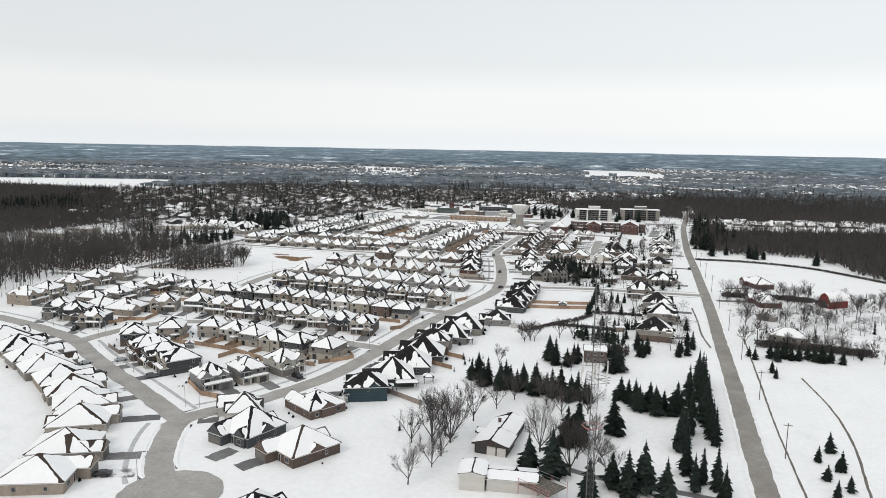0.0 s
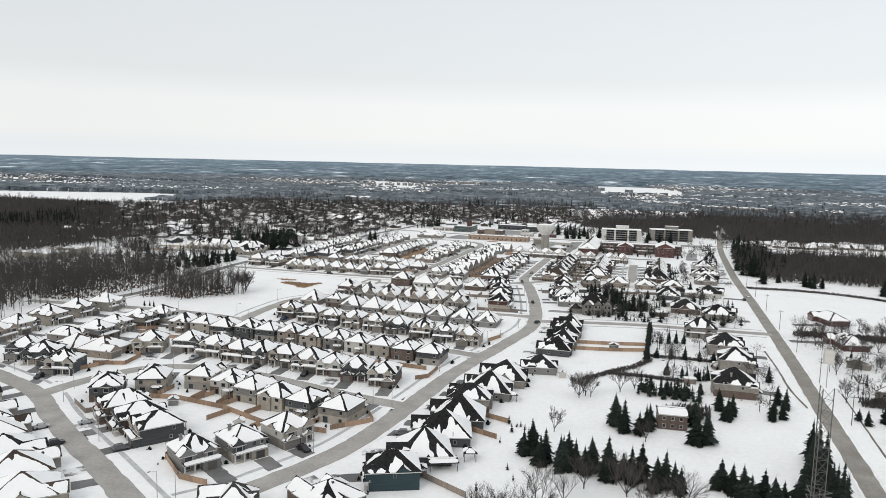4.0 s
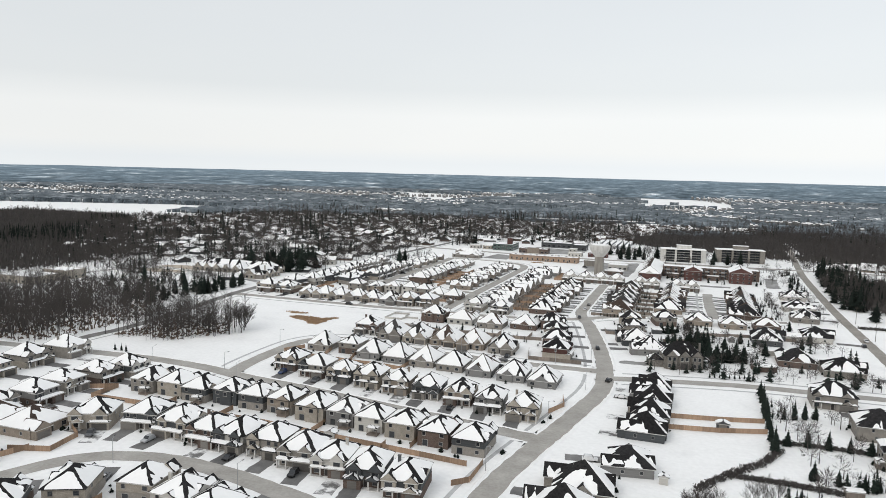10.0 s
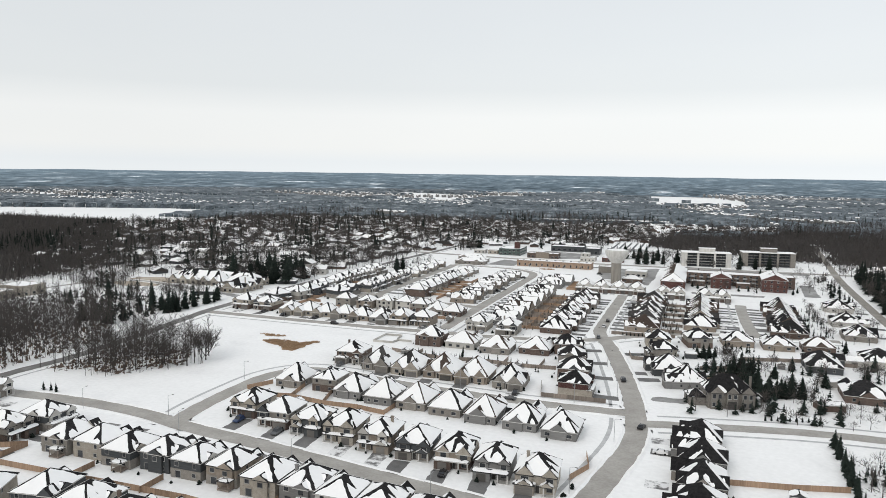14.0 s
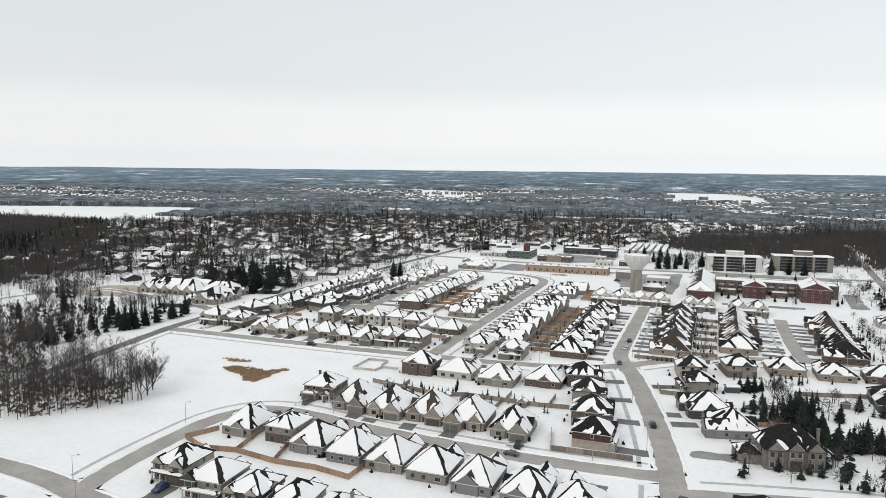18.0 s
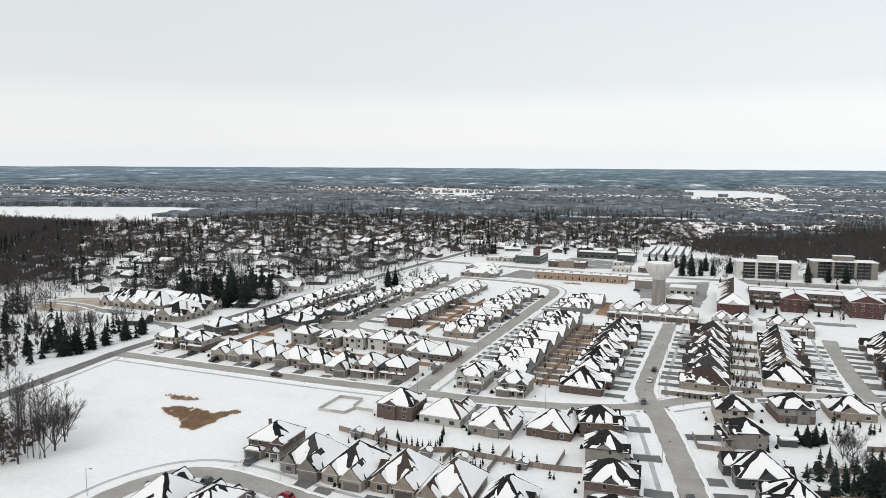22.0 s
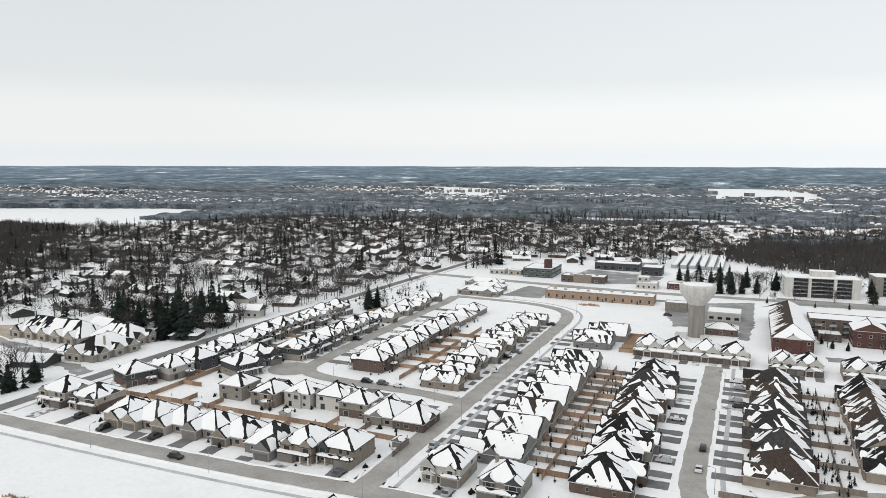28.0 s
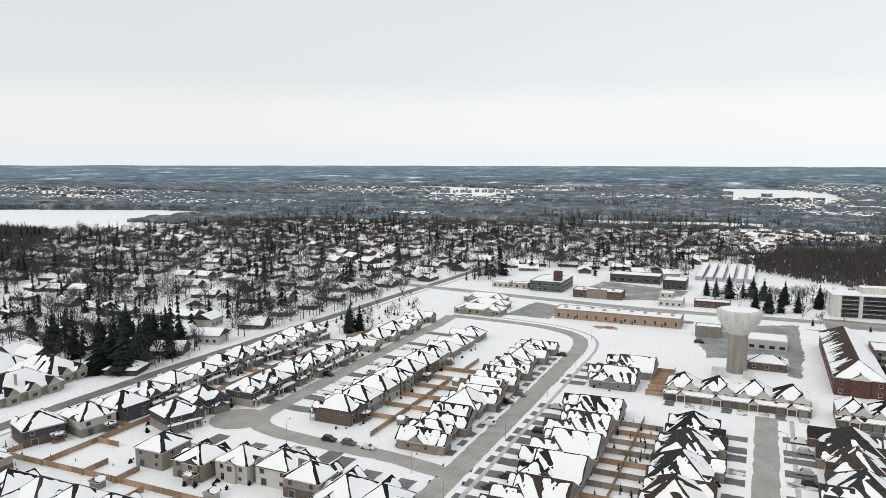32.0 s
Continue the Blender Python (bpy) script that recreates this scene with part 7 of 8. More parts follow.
lot([(-300, -143), (-276, -145), (-254, -150), (-254, -158), (-238, -158.5), (-222, -163), (-222, -171), (-240, -164), (-262, -164), (-280, -153), (-300, -150)], 0.03, "cleared forecourt lane of the lodge")


# ---- barn, farm sheds, mast ----
def barn(x, y, turn):
    root = thing("barn", "red wooden gambrel barn with snow on its roof", "barn", at=pose(x, y, 0, 0, 0, turn))
    RED_WOOD = material("red_barn_boards", [(0.3, (0.13, 0.028, 0.025)), (0.7, (0.20, 0.045, 0.04))], 0.7, 0.85, 0.3, stretch=(5, 5, 0.3))
    w, L = 8.0, 13.0
    prof = [(-w / 2, 0), (-w / 2, 4.0), (-w / 4 - 0.5, 7.0), (0, 8.6), (w / 4 + 0.5, 7.0), (w / 2, 4.0), (w / 2, 0)]
    g = Geo()
    for yy in (-L / 2, L / 2):
        g.v += [(a, yy, b - 0.2) for a, b in prof]
    g.f += [tuple(range(6, -1, -1)), tuple(range(7, 14)), (0, 1, 8, 7), (5, 6, 13, 12)]
    g.s = [0] * 4
    part("wall", g, RED_WOOD, root)
    r = Geo()
    for k in range(1, 5):
        (a, b), (c, e) = prof[k], prof[k + 1]
        r.poly([(a * 1.04, -L / 2 - 0.4, b + 0.02), (c * 1.04, -L / 2 - 0.4, e + 0.02), (c * 1.04, L / 2 + 0.4, e + 0.02), (a * 1.04, L / 2 + 0.4, b + 0.02)])
    part("roof", r, ROOF_SNOW, root, "gambrel roof covered with snow")
    part("barn_door", Geo().box(-2, -L / 2 - 0.08, 0, 2, -L / 2, 3.6), DARK_TRIM, root)
    for k in (-2.8, 2.8):
        window(root, k, -L / 2 - 0.01, 1.4, 0, 1.0, 1.0)


barn(231, -309, -55)


def shed(x, y, turn, w, d, h, mat, label, doors=0, pitch=20, ridge="gy", snow=True, name="shed", panes=0):
    root = thing(name, label, "shed", at=pose(x, y, 0, 0, 0, turn))
    part("wall", Geo().box(-w / 2, -d / 2, -0.2, w / 2, d / 2, h), mat, root)
    R = Roof(random.Random(int(x * 3)), turn, 0.04, 0, 0, 0.05)
    R.put(-w / 2, -d / 2, w / 2, d / 2, h, pitch, ridge, o=0.35)
    for k in range(panes):
        window(root, (k - (panes - 1) / 2) * w / (panes + 0.4), -d / 2 - 0.01, 3.2, 0, 1.1, 1.2)
        window(root, (k - (panes - 1) / 2) * w / (panes + 0.4), -d / 2 - 0.01, 0.7, 0, 1.1, 1.2)
    for k in range(doors):
        part("garage_door", garage_mesh(2.6), [], root, at=pose((k - (doors - 1) / 2) * 3.2, -d / 2 - 0.01, 0.02))
    R.finish(root, SHINGLE, mat, TRIM)


WHITE_DOOR = material("pale_roller_door", [(0.3, (0.52, 0.49, 0.46)), (0.7, (0.62, 0.59, 0.56))], 0.8, 0.6, 0.1, stretch=(0.2, 0.2, 5))


def workshop(x, y, turn):
    """Long dark workshop: a wide front gable with three bays, a lower hall behind and a side porch."""
    root = thing("garage_building", "long dark brown workshop with pale doors and a snowy gable roof", "garage", at=pose(x, y, 0, 0, 0, turn))
    part("wall", Geo().box(-4.6, -11, -0.2, 4.6, -2.02, 3.0), WORKSHOP, root)
    part("rear_hall", Geo().box(-4.2, -2, -0.2, 4.2, 12, 2.8), WORKSHOP, root)
    part("side_porch", Geo().box(-6.4, -2.5, -0.2, -4.62, 1.0, 2.6), WORKSHOP, root)
    # the first bay is open: a dark panel stands for its shaded inside
    for u, m in ((-2.9, DARK_TRIM), (0.2, WHITE_DOOR), (3.1, WHITE_DOOR)):
        part("bay_door", Geo().box(u - 1.25, -11.06, 0.02, u + 1.25, -11.01, 2.45), m, root)
    R = Roof(random.Random(8), turn, 0.02, 0, 0.1, 0, 0)
    R.put(-4.9, -11.2, 4.9, -2, 3.0, 17, "gy", o=0.5)
    R.put(-4.4, -2, 4.4, 12, 2.8, 17, "gy", o=0.4)
    R.put(-6.8, -2.6, -2, 1.1, 2.6, 22, "gx", o=0.3)
    R.finish(root, SHINGLE, WORKSHOP, DARK_TRIM)
    for v in (-8, -4, 3, 7):
        window(root, 4.62 if v < -2 else 4.22, v, 1.0, 1, 1.2, 1.0)
    chimney(root, -1.5, 4, 3.2, 5.0, BROWN_BRICK)


WORKSHOP = material("dark_brown_boards", [(0.3, (0.035, 0.028, 0.024)), (0.7, (0.07, 0.056, 0.05))], 0.8, 0.8, 0.2, stretch=(6, 6, 0.4))
workshop(90.3, -550, -4)
shed(89, -579, 7, 6.4, 8.4, 4.3, PALE_SIDING, "tall cream metal shed with a snowy roof", 0, 12, "gy", name="storage_shed")
shed(98.9, -577.6, 7, 12.6, 7.4, 3.4, PALE_SIDING, "long low cream metal shed with a snowy roof", 0, 12, "gx", name="storage_shed")
shed(107, -276, 20, 9, 6, 2.5, BROWN_BRICK, "low brown garden house with a flat snowy roof", 0, 10, "gx", name="garden_house")
shed(126.5, -203.5, 10, 8, 6.5, 2.8, PALE_SIDING, "pale garage with a snow-covered gable roof", 1, 26, "gx", name="garage_building")
shed(113.5, -242, 20, 9, 6, 2.5, PALE_SIDING, "low pale pool house under smooth snow", 0, 10, "gx", name="garden_house")
shed(118.6, -406.5, 8, 4.5, 2.6, 2.2, FENCE_GREY, "small grey garden shed with a snowy roof by the hedge", 0, 8, "gx", name="garden_shed")
shed(190.3, -356, -20, 9, 6, 2.6, GREY_BRICK, "small grey garage with a snowy roof", 1, name="garage_building")
shed(87, -364, 0, 4, 3, 2.4, DARK_SIDING, "small dark garden shed with white roof beside the fence", 1)
FARM = ("two-storey brown brick house with a broad snow-covered roof", "farm_house")
shed(110.8, -458, 4, 9.0, 8.5, 5.0, BROWN_BRICK, FARM[0], 0, 14, "gx", name=FARM[1], panes=3)
shed(58.3, -217.5, 12, 5, 3.4, 2.4, DARK_SIDING, "dark garden shed with a snow-capped roof beside cedars", 0, 12, "gx", name="garden_shed")
shed(66.1, -250, 15, 4.6, 2.4, 1.8, GREEN_WALL, "low grey-green garden box shed by the board fence", 0, 6, "gx", name="garden_shed")
shed(192, -406, -14, 16, 11, 5.2, GREY_BRICK, "two-storey grey country house with patchy snowy roof", 0, 26, "x", name="country_house", panes=4)
shed(70, -417, 0, 2.4, 2.0, 2.2, PALE_SIDING, "small white garden hut in the snow", 0)


def pergola(x, y, turn, w, d, hip, label):
    root = thing("garden_pavilion", label, "pavilion", at=pose(x, y, 0, 0, 0, turn))
    for a in (-w / 2 + 0.2, w / 2 - 0.2):
        for b in (-d / 2 + 0.2, d / 2 - 0.2):
            part("post", Geo().box(a - 0.09, b - 0.09, -0.2, a + 0.09, b + 0.09, 2.6), WOODPOLE, root)
    R = Roof(random.Random(3), turn, 0, 0, 0, 0, 0)
    R.put(-w / 2, -d / 2, w / 2, d / 2, 2.62, 30 if hip else 5, None if hip else "gx", o=0.2)
    R.finish(root, SHINGLE, DARK_TRIM, DARK_TRIM)


pergola(49.5, -515.5, 25, 8, 4.5, False, "flat-roofed garden pergola under smooth snow")
pergola(55, -507, 20, 3.6, 3.6, True, "small snow-capped garden gazebo")
pergola(57, -452, 10, 2.6, 2.6, True, "small snow-capped garden gazebo")
MANSION_STONE = brickwork("mansion_stone", (0.21, 0.195, 0.175), (0.15, 0.14, 0.125), (0.24, 0.225, 0.21), scale=1.8)


def mansion(x, y):
    """Large stone house with a steep dark hip roof, three front gables and an arched entrance."""
    root = thing("stone_mansion", "large two-storey grey stone mansion with steep dark roof", "house", at=pose(x, y, 0, 0, 0, 14))
    w, d, h = 16.5, 11.5, 6.0
    part("wall", Geo().box(-w / 2, -d / 2, -0.3, w / 2, d / 2, h), MANSION_STONE, root)
    R = Roof(random.Random(4), 14, 0.4, 0.3, 0.3, 0.1, 0.4)
    R.put(-w / 2, -d / 2, w / 2, d / 2, h, 42, "x")
    for u, ww in ((-5.4, 2.2), (0, 2.0), (5.4, 2.2)):
        R.put(u - ww, -d / 2 - 0.9, u + ww, -d / 2 + 4.5, h, 46, "gy", o=0.3)
        part("front_bay", Geo().box(u - ww, -d / 2 - 0.9, -0.3, u + ww, -d / 2 - 0.02, h), MANSION_STONE, root)
        for z in (0.9, 3.9):
            if not (u == 0 and z < 1):
                window(root, u - 1.0, -d / 2 - 0.92, z, 0, 1.3, 1.7)
                window(root, u + 1.0, -d / 2 - 0.92, z, 0, 1.3, 1.7)
    part("front_door", Geo().box(-1.5, -d / 2 - 1.0, 0, 1.5, -d / 2 - 0.9, 3.0), DARK_TRIM, root)
    for s, xx in ((1, w / 2 + 0.01), (3, -w / 2 - 0.01)):
        for v in (-3, 2):
            for z in (0.9, 3.9):
                window(root, xx, v, z, s, 1.2, 1.6)
    chimney(root, w / 2 - 1.0, -2, h, h + 5.2, MANSION_STONE)
    R.put(w / 2, -2, w / 2 + 4, 5, 3.2, 20, "x", o=0.3)
    for v in (-1.6, 4.6):
        part("porch_post", Geo().box(w / 2 + 3.5, v - 0.2, 0, w / 2 + 3.9, v + 0.2, 3.0), MANSION_STONE, root)
    R.put(-w / 2 - 6, -3, -w / 2 - 0.02, 5, 3.2, 26, "x", o=0.3)
    part("garage", Geo().box(-w / 2 - 6, -3, -0.3, -w / 2 - 0.02, 5, 3.1), MANSION_STONE, root)
    part("garage_door", garage_mesh(4.6), [], root, at=pose(-w / 2 - 6.02, 1, 0.02, 0, 0, -90))
    R.finish(root, SHINGLE, MANSION_STONE, DARK_TRIM)


mansion(72, -283.5)
lot([(46, -291), (59, -289), (59, -283), (45, -285)], 0.025, "wide cleared driveway of the stone mansion")


def lattice_mast(x, y):
    root = thing("radio_mast", "tall slender steel lattice mast with antenna frames and a red collar", "radio mast", at=pose(x, y, 0))
    H, a = 62.0, 0.8
    for k in range(12):
        z0, z1 = k * H / 12, (k + 1) * H / 12
        g = Geo()
        c = [(a * math.cos(2.094 * j), a * math.sin(2.094 * j)) for j in range(3)]
        for j in range(3):
            g.tube((*c[j], z0), (*c[j], z1), 0.055, 0.055, 5)
            n = c[(j + 1) % 3]
            for m in range(4):
                u, v = z0 + m * (z1 - z0) / 4, z0 + (m + 1) * (z1 - z0) / 4
                g.tube((*c[j], u), (*n, v), 0.024, 0.024, 4, cap=False).tube((*c[j], u), (*n, u), 0.024, 0.024, 4, cap=False)
        part("mast_section", g, MAST_RED if k == 1 else MAST_STEEL, root)
    for z, r in ((43.0, 2.9), (46.6, 2.9), (50.2, 1.5)):
        fr = Geo()
        for j in range(3):
            p, q = 2.094 * j, 2.094 * (j + 1)
            for dz in (-0.5, 0.5):
                fr.tube((r * math.cos(p), r * math.sin(p), z + dz), (r * math.cos(q), r * math.sin(q), z + dz), 0.05, 0.05, 5)
            fr.tube((0.6 * math.cos(p), 0.6 * math.sin(p), z), (r * math.cos(p), r * math.sin(p), z), 0.05, 0.05, 5)
        part("antenna_frame", fr, MAST_STEEL, root)
    for j in range(6):
        p = 2.094 * (j // 2) + (0.5 if j % 2 else -0.5)
        u, v = 2.6 * math.cos(p), 2.6 * math.sin(p)
        zz = 44.9 if j % 2 else 43.6
        part("antenna_panel", Geo().box(u - 0.14, v - 0.11, zz - 1.4, u + 0.14, v + 0.11, zz + 1.4), TRIM, root)
    collar = Geo()
    for j in range(6):
        p, q = 1.047 * j, 1.047 * (j + 1)
        collar.tube((1.9 * math.cos(p), 1.9 * math.sin(p), 34), (1.9 * math.cos(q), 1.9 * math.sin(q), 34), 0.05, 0.05, 4)
        collar.tube((0.5 * math.cos(p), 0.5 * math.sin(p), 33.2), (1.9 * math.cos(p), 1.9 * math.sin(p), 34), 0.05, 0.05, 4)
    part("red_collar", collar, MAST_RED, root)
    part("top_antenna", Geo().box(-0.45, -0.4, 64.6, 0.45, 0.4, 66.0), PALE_SIDING, root)
    part("top_rod", Geo().tube((0, 0, 62), (0, 0, 69), 0.05, 0.02, 5), STEEL, root)
    part("concrete_base", Geo().box(-1.4, -1.4, -0.3, 1.4, 1.4, 0.4), CONCRETE, root)


lattice_mast(120, -617.5)


def steel_deck(x, y):
    root = thing("steel_deck", "dark slatted platform with thin red and pale steel frames", "platform", at=pose(x, y, 0, 0, 0, -30))
    for k in range(12):
        part("slat", Geo().box(-4.6 + k * 0.78, -3.6, 2.7, -4.6 + k * 0.78 + 0.62, 3.6, 2.8), WOODPOLE, root)
    for a in (-4.7, 0, 4.7):
        for b in (-3.7, 3.7):
            part("post", Geo().tube((a, b, -0.2), (a, b, 4.3), 0.07, 0.07, 5), MAST_RED, root)
    for b in (-3.7, 3.7):
        rail = Geo()
        for z in (2.6, 3.4, 4.2):
            rail.tube((-4.7, b, z), (4.7, b, z), 0.05, 0.05, 4)
        part("rail", rail, MAST_RED if b < 0 else STEEL, root)


steel_deck(106.8, -580.5)


# ---- more woods and garden growth ----
W2_WOOD = [(-234, -240), (-240, -170), (-330, -195), (-430, -135), (-640, 55), (-760, 290), (-1000, 300), (-900, -300), (-520, -335), (-360, -262), (-300, -240)]
scatter("town_edge_wood", SLIM_FAR, fill(W2_WOOD, 1250, trng, 4, (0.6, 1.05), lambda x, y: near_road(x, y, 5) or (x > -372 and y < -120) or (-395 < x < -322 and -255 < y < -200)), TWIG, "leafless wood between the school and the town")
undergrowth("town_edge_brush", [(-405, -165), (-430, -70), (-520, 40), (-610, 110), (-760, 290), (-1000, 300), (-900, -300), (-520, -335), (-440, -290)], 7.5, 4, 10, 8, "dark brush inside the leafless wood")
Z_WOOD = [(-223, -300), (-228, -172), (-300, -172), (-345, -195), (-420, -150), (-520, -330), (-300, -300)]
scatter("roadside_wood", SLIM, fill(Z_WOOD, 190, trng, 5, (0.6, 1.0), lambda x, y: near_road(x, y, 5) or (-395 < x < -345 and -255 < y < -200)), TWIG, "leafless trees west of the wood road")
undergrowth("roadside_brush", [(-226, -300), (-230, -180), (-300, -180), (-345, -200), (-345, -260), (-400, -290)], 11.0, 1.0, 3.5, 9, "brush between the trees west of the wood road", 0.1)
scatter("roadside_conifers", CON_FAR, fill([(-226, -255), (-228, -170), (-262, -168), (-330, -195), (-330, -225), (-260, -262)], 40, trng, 3, (0.5, 1.0), lambda x, y: near_road(x, y, 4)), NEEDLE, "dark spruces among the leafless trees west of the wood road")
scatter("town_edge_conifers", CON_FAR, fill([(-690, -60), (-560, -110), (-520, -30), (-640, 70)], 170, trng, 3, (0.9, 1.4)), NEEDLE, "dark block of planted spruces")
GARDENS_E = [(58, -300), (56, -250), (66, -232), (80, -215), (128, -212), (150, -240), (150, -296), (110, -300)]
GARDENS_S = [(104, -330), (120, -336), (150, -335), (152, -440), (126, -440), (104, -410)]
not_house = lambda x, y: near_road(x, y, 4) or any(abs(x - hx) < 10 and abs(y - hy) < 10 for hx, hy in HOUSES)
scatter("garden_trees", BROAD, fill(GARDENS_E, 105, trng, 4, (0.3, 0.65), not_house) + fill([(122, -160), (156, -160), (158, -40), (124, -40)], 55, trng, 4, (0.25, 0.55), not_house) + fill(GARDENS_S, 40, trng, 4, (0.3, 0.65), not_house), TWIG, "leafless garden trees among the large bungalows")
scatter("garden_conifers", CON_FAR, fill(GARDENS_E, 60, trng, 3, (0.3, 0.65), not_house, 1.5) + fill([(98, -429), (100, -423), (110, -422), (121, -426), (121, -432), (110, -431)], 38, trng, 3, (0.35, 0.7)) + fill([(104, -345), (105, -330), (113, -330), (114, -345)], 10, trng, 3, (0.2, 0.35)) + fill([(117, -404), (126, -404), (126, -397), (117, -397)], 8, trng, 3, (0.3, 0.55)) + fill([(48, -600), (58, -545), (58, -470), (70, -470), (70, -520)], 14, trng, 3, (0.15, 0.3)), NEEDLE, "dark garden spruces and cedars among the large bungalows")
VERGE_E = [(171, -92), (172, -20), (177, 60), (182, 110), (208, 110), (204, -60), (206, -104)]
scatter("verge_conifers", CON_FAR, fill(VERGE_E, 90, trng, 3, (0.8, 1.5), None, 1.25) + fill([(140, -42), (156, -42), (160, 90), (150, 90)], 26, trng, 3, (0.3, 0.7), None, 1.2), NEEDLE, "tall spruces at the edge of the eastern wood")
scatter("verge_trees", BROAD, fill(VERGE_E, 90, trng, 4, (0.7, 1.15)) + fill([(128, 20), (160, -40), (160, 100), (130, 100)], 24, trng, 4, (0.4, 0.8)) + fill([(-24, 155), (100, 160), (170, 180), (100, 190), (-20, 180)], 60, trng, 4, (0.5, 0.9)), TWIG, "leafless trees beside the roads")
scatter("yard_shrubs", CON_FAR, fill([(-205, -188), (-72, -188), (-72, -172), (-205, -172)], 30, trng, 3, (0.08, 0.2)) + fill([(-34, -190), (-18, -190), (-18, -75), (-34, -75)], 95, trng, 3, (0.1, 0.25)) + fill([(42, -170), (53, -170), (53, -75), (42, -75)], 95, trng, 3, (0.1, 0.28)) + fill([(116, -150), (128, -150), (128, -70), (116, -70)], 50, trng, 3, (0.12, 0.4)) + fill([(96, -165), (130, -165), (130, -175), (70, -205), (66, -195)], 26, trng, 3, (0.15, 0.4), not_house) + fill([(-70, -272), (0, -270), (-6, -256), (-70, -258)], 40, trng, 3, (0.1, 0.3)), NEEDLE, "small dark shrubs in fenced snowy gardens")
for k in range(22):
    x = 196 + k * 8.5 + hrng.uniform(-3, 3)
    y = 128 + 0.27 * (x - 158) + (k % 2) * 22 + hrng.uniform(-6, 6)
    mat, wm, rm = OLD[hrng.randrange(len(OLD))]
    ob = new("house", wm)
    ob.matrix_basis = pose(x, y, 0, 0, 0, hrng.uniform(-20, 20))
    tagged(ob, "%s house with snow-covered gable roof at the wood" % words(mat), "house", "houses beyond the eastern wood")
    r = new("roof", rm)
    r.parent = ob
for i, (x, y, a) in enumerate(((-30, -422.5, 0), (-92, -424, 90), (-52, -497, 30), (-20, -507, 20), (-12, -265, 0), (-40, -268, 0), (-29, -268, 0), (-72, -184, 0), (-150, -184, 0), (-118, -177, 0), (-98, -110, 90), (-98, -64, 90), (-172, -70, 90), (56, -240, 0), (96, -222, 0), (92, -236, 0), (-66, -262, 0))):
    shed(x, y, a, 3.0, 2.6, 2.1, GREY_SIDING if i % 3 else PALE_SIDING, "small garden shed with a snowy roof by the fence", 0, 28, "gy", name="garden_shed")

# farmyard growth east of the rural road, and shrubs at the house fronts
YARD_E = [(172, -300), (178, -425), (228, -425), (262, -330), (262, -286), (196, -262)]
VERGE_W = [(-221, -100), (-229, -100), (-222, 120), (-214, 120)]
STRIP = [(-203, -20), (-180, -18), (-174, 60), (-196, 100), (-200, 60)]
scatter("strip_shrubs", CON_FAR, fill(STRIP, 40, trng, 3, (0.12, 0.35), not_house, 1.4), NEEDLE, "dark shrubs between the town road and the back gardens", "shrubs")
HAMLET = [(150, 118), (215, 110), (420, 185), (430, 262), (340, 228), (215, 184), (160, 186)]
scatter("hamlet_trees", BROAD, fill(HAMLET, 130, trng, 4, (0.5, 1.0)) + fill(CLEARING, 170, trng, 4, (0.5, 1.0)), TWIG, "leafless trees among the houses beyond the wood")
scatter("strip_trees", BROAD, fill(STRIP, 22, trng, 4, (0.3, 0.65), not_house), TWIG, "leafless trees between the town road and the back gardens")
scatter("roadside_trees", BROAD, fill(VERGE_W, 46, trng, 4, (0.5, 0.95), lambda x, y: near_road(x, y, 1)), TWIG, "leafless trees along the town road")
scatter("farmyard_trees", BROAD, fill(YARD_E, 165, trng, 4, (0.25, 0.72), not_house), TWIG, "leafless trees and scrub round the old farmyard")
scatter("farmyard_conifers", CON_FAR, fill(YARD_E, 16, trng, 3, (0.25, 0.6), not_house), NEEDLE, "small dark spruces round the old farmyard")
conifers([(84, -271), (87, -270), (90, -268), (93, -268), (96, -266), (99, -266), (86, -275)], 7.5, 19, "broad dark cedars beside the stone mansion", 1.25)
FRONT = []
for hx, hy in HOUSES:
    for _ in range(4):
        a = trng.uniform(0, 6.283)
        sx, sy = hx + 9.2 * math.cos(a), hy + 9.2 * math.sin(a)
        if not near_road(sx, sy, 3):
            k = trng.uniform(0.5, 1.5)
            FRONT.append((sx, sy, 0.0, k, k * trng.uniform(1.0, 1.8), a, trng.randrange(3)))
scatter("front_shrubs", SHRUB, FRONT, NEEDLE, "low evergreen shrubs at the house fronts", "shrubs")

# ---- garden fences ----
def panel_mesh(mat, h):
    """Four metres of upright boards between two posts, as one shell."""
    g = Geo()
    n = 20
    for side in (-1, 1):
        for z in (0.05, h):
            for k in range(n + 1):
                g.v.append((-2 + 4 * k / n, side * (0.03 + 0.02 * (k % 2)), z + (0.03 * ((k * 7) % 3) if z > 1 else 0)))
    m = n + 1
    for k in range(n):
        g.f += [(k, k + 1, m + k + 1, m + k), (2 * m + k + 1, 2 * m + k, 3 * m + k, 3 * m + k + 1), (m + k, m + k + 1, 3 * m + k + 1, 3 * m + k)]
    g.f += [(0, m, 3 * m, 2 * m), (m - 1, 3 * m - 1, 4 * m - 1, 2 * m - 1)]
    g.s = [0] * len(g.f)
    return g.mesh("panel", [mat])


def post_mesh(mat, h):
    return Geo().box(-0.07, -0.07, -0.3, 0.07, 0.07, h + 0.12).mesh("post", [mat])


PANELS = {m.name: (panel_mesh(m, 1.7), post_mesh(m, 1.7)) for m in (FENCE, FENCE_GREY)}
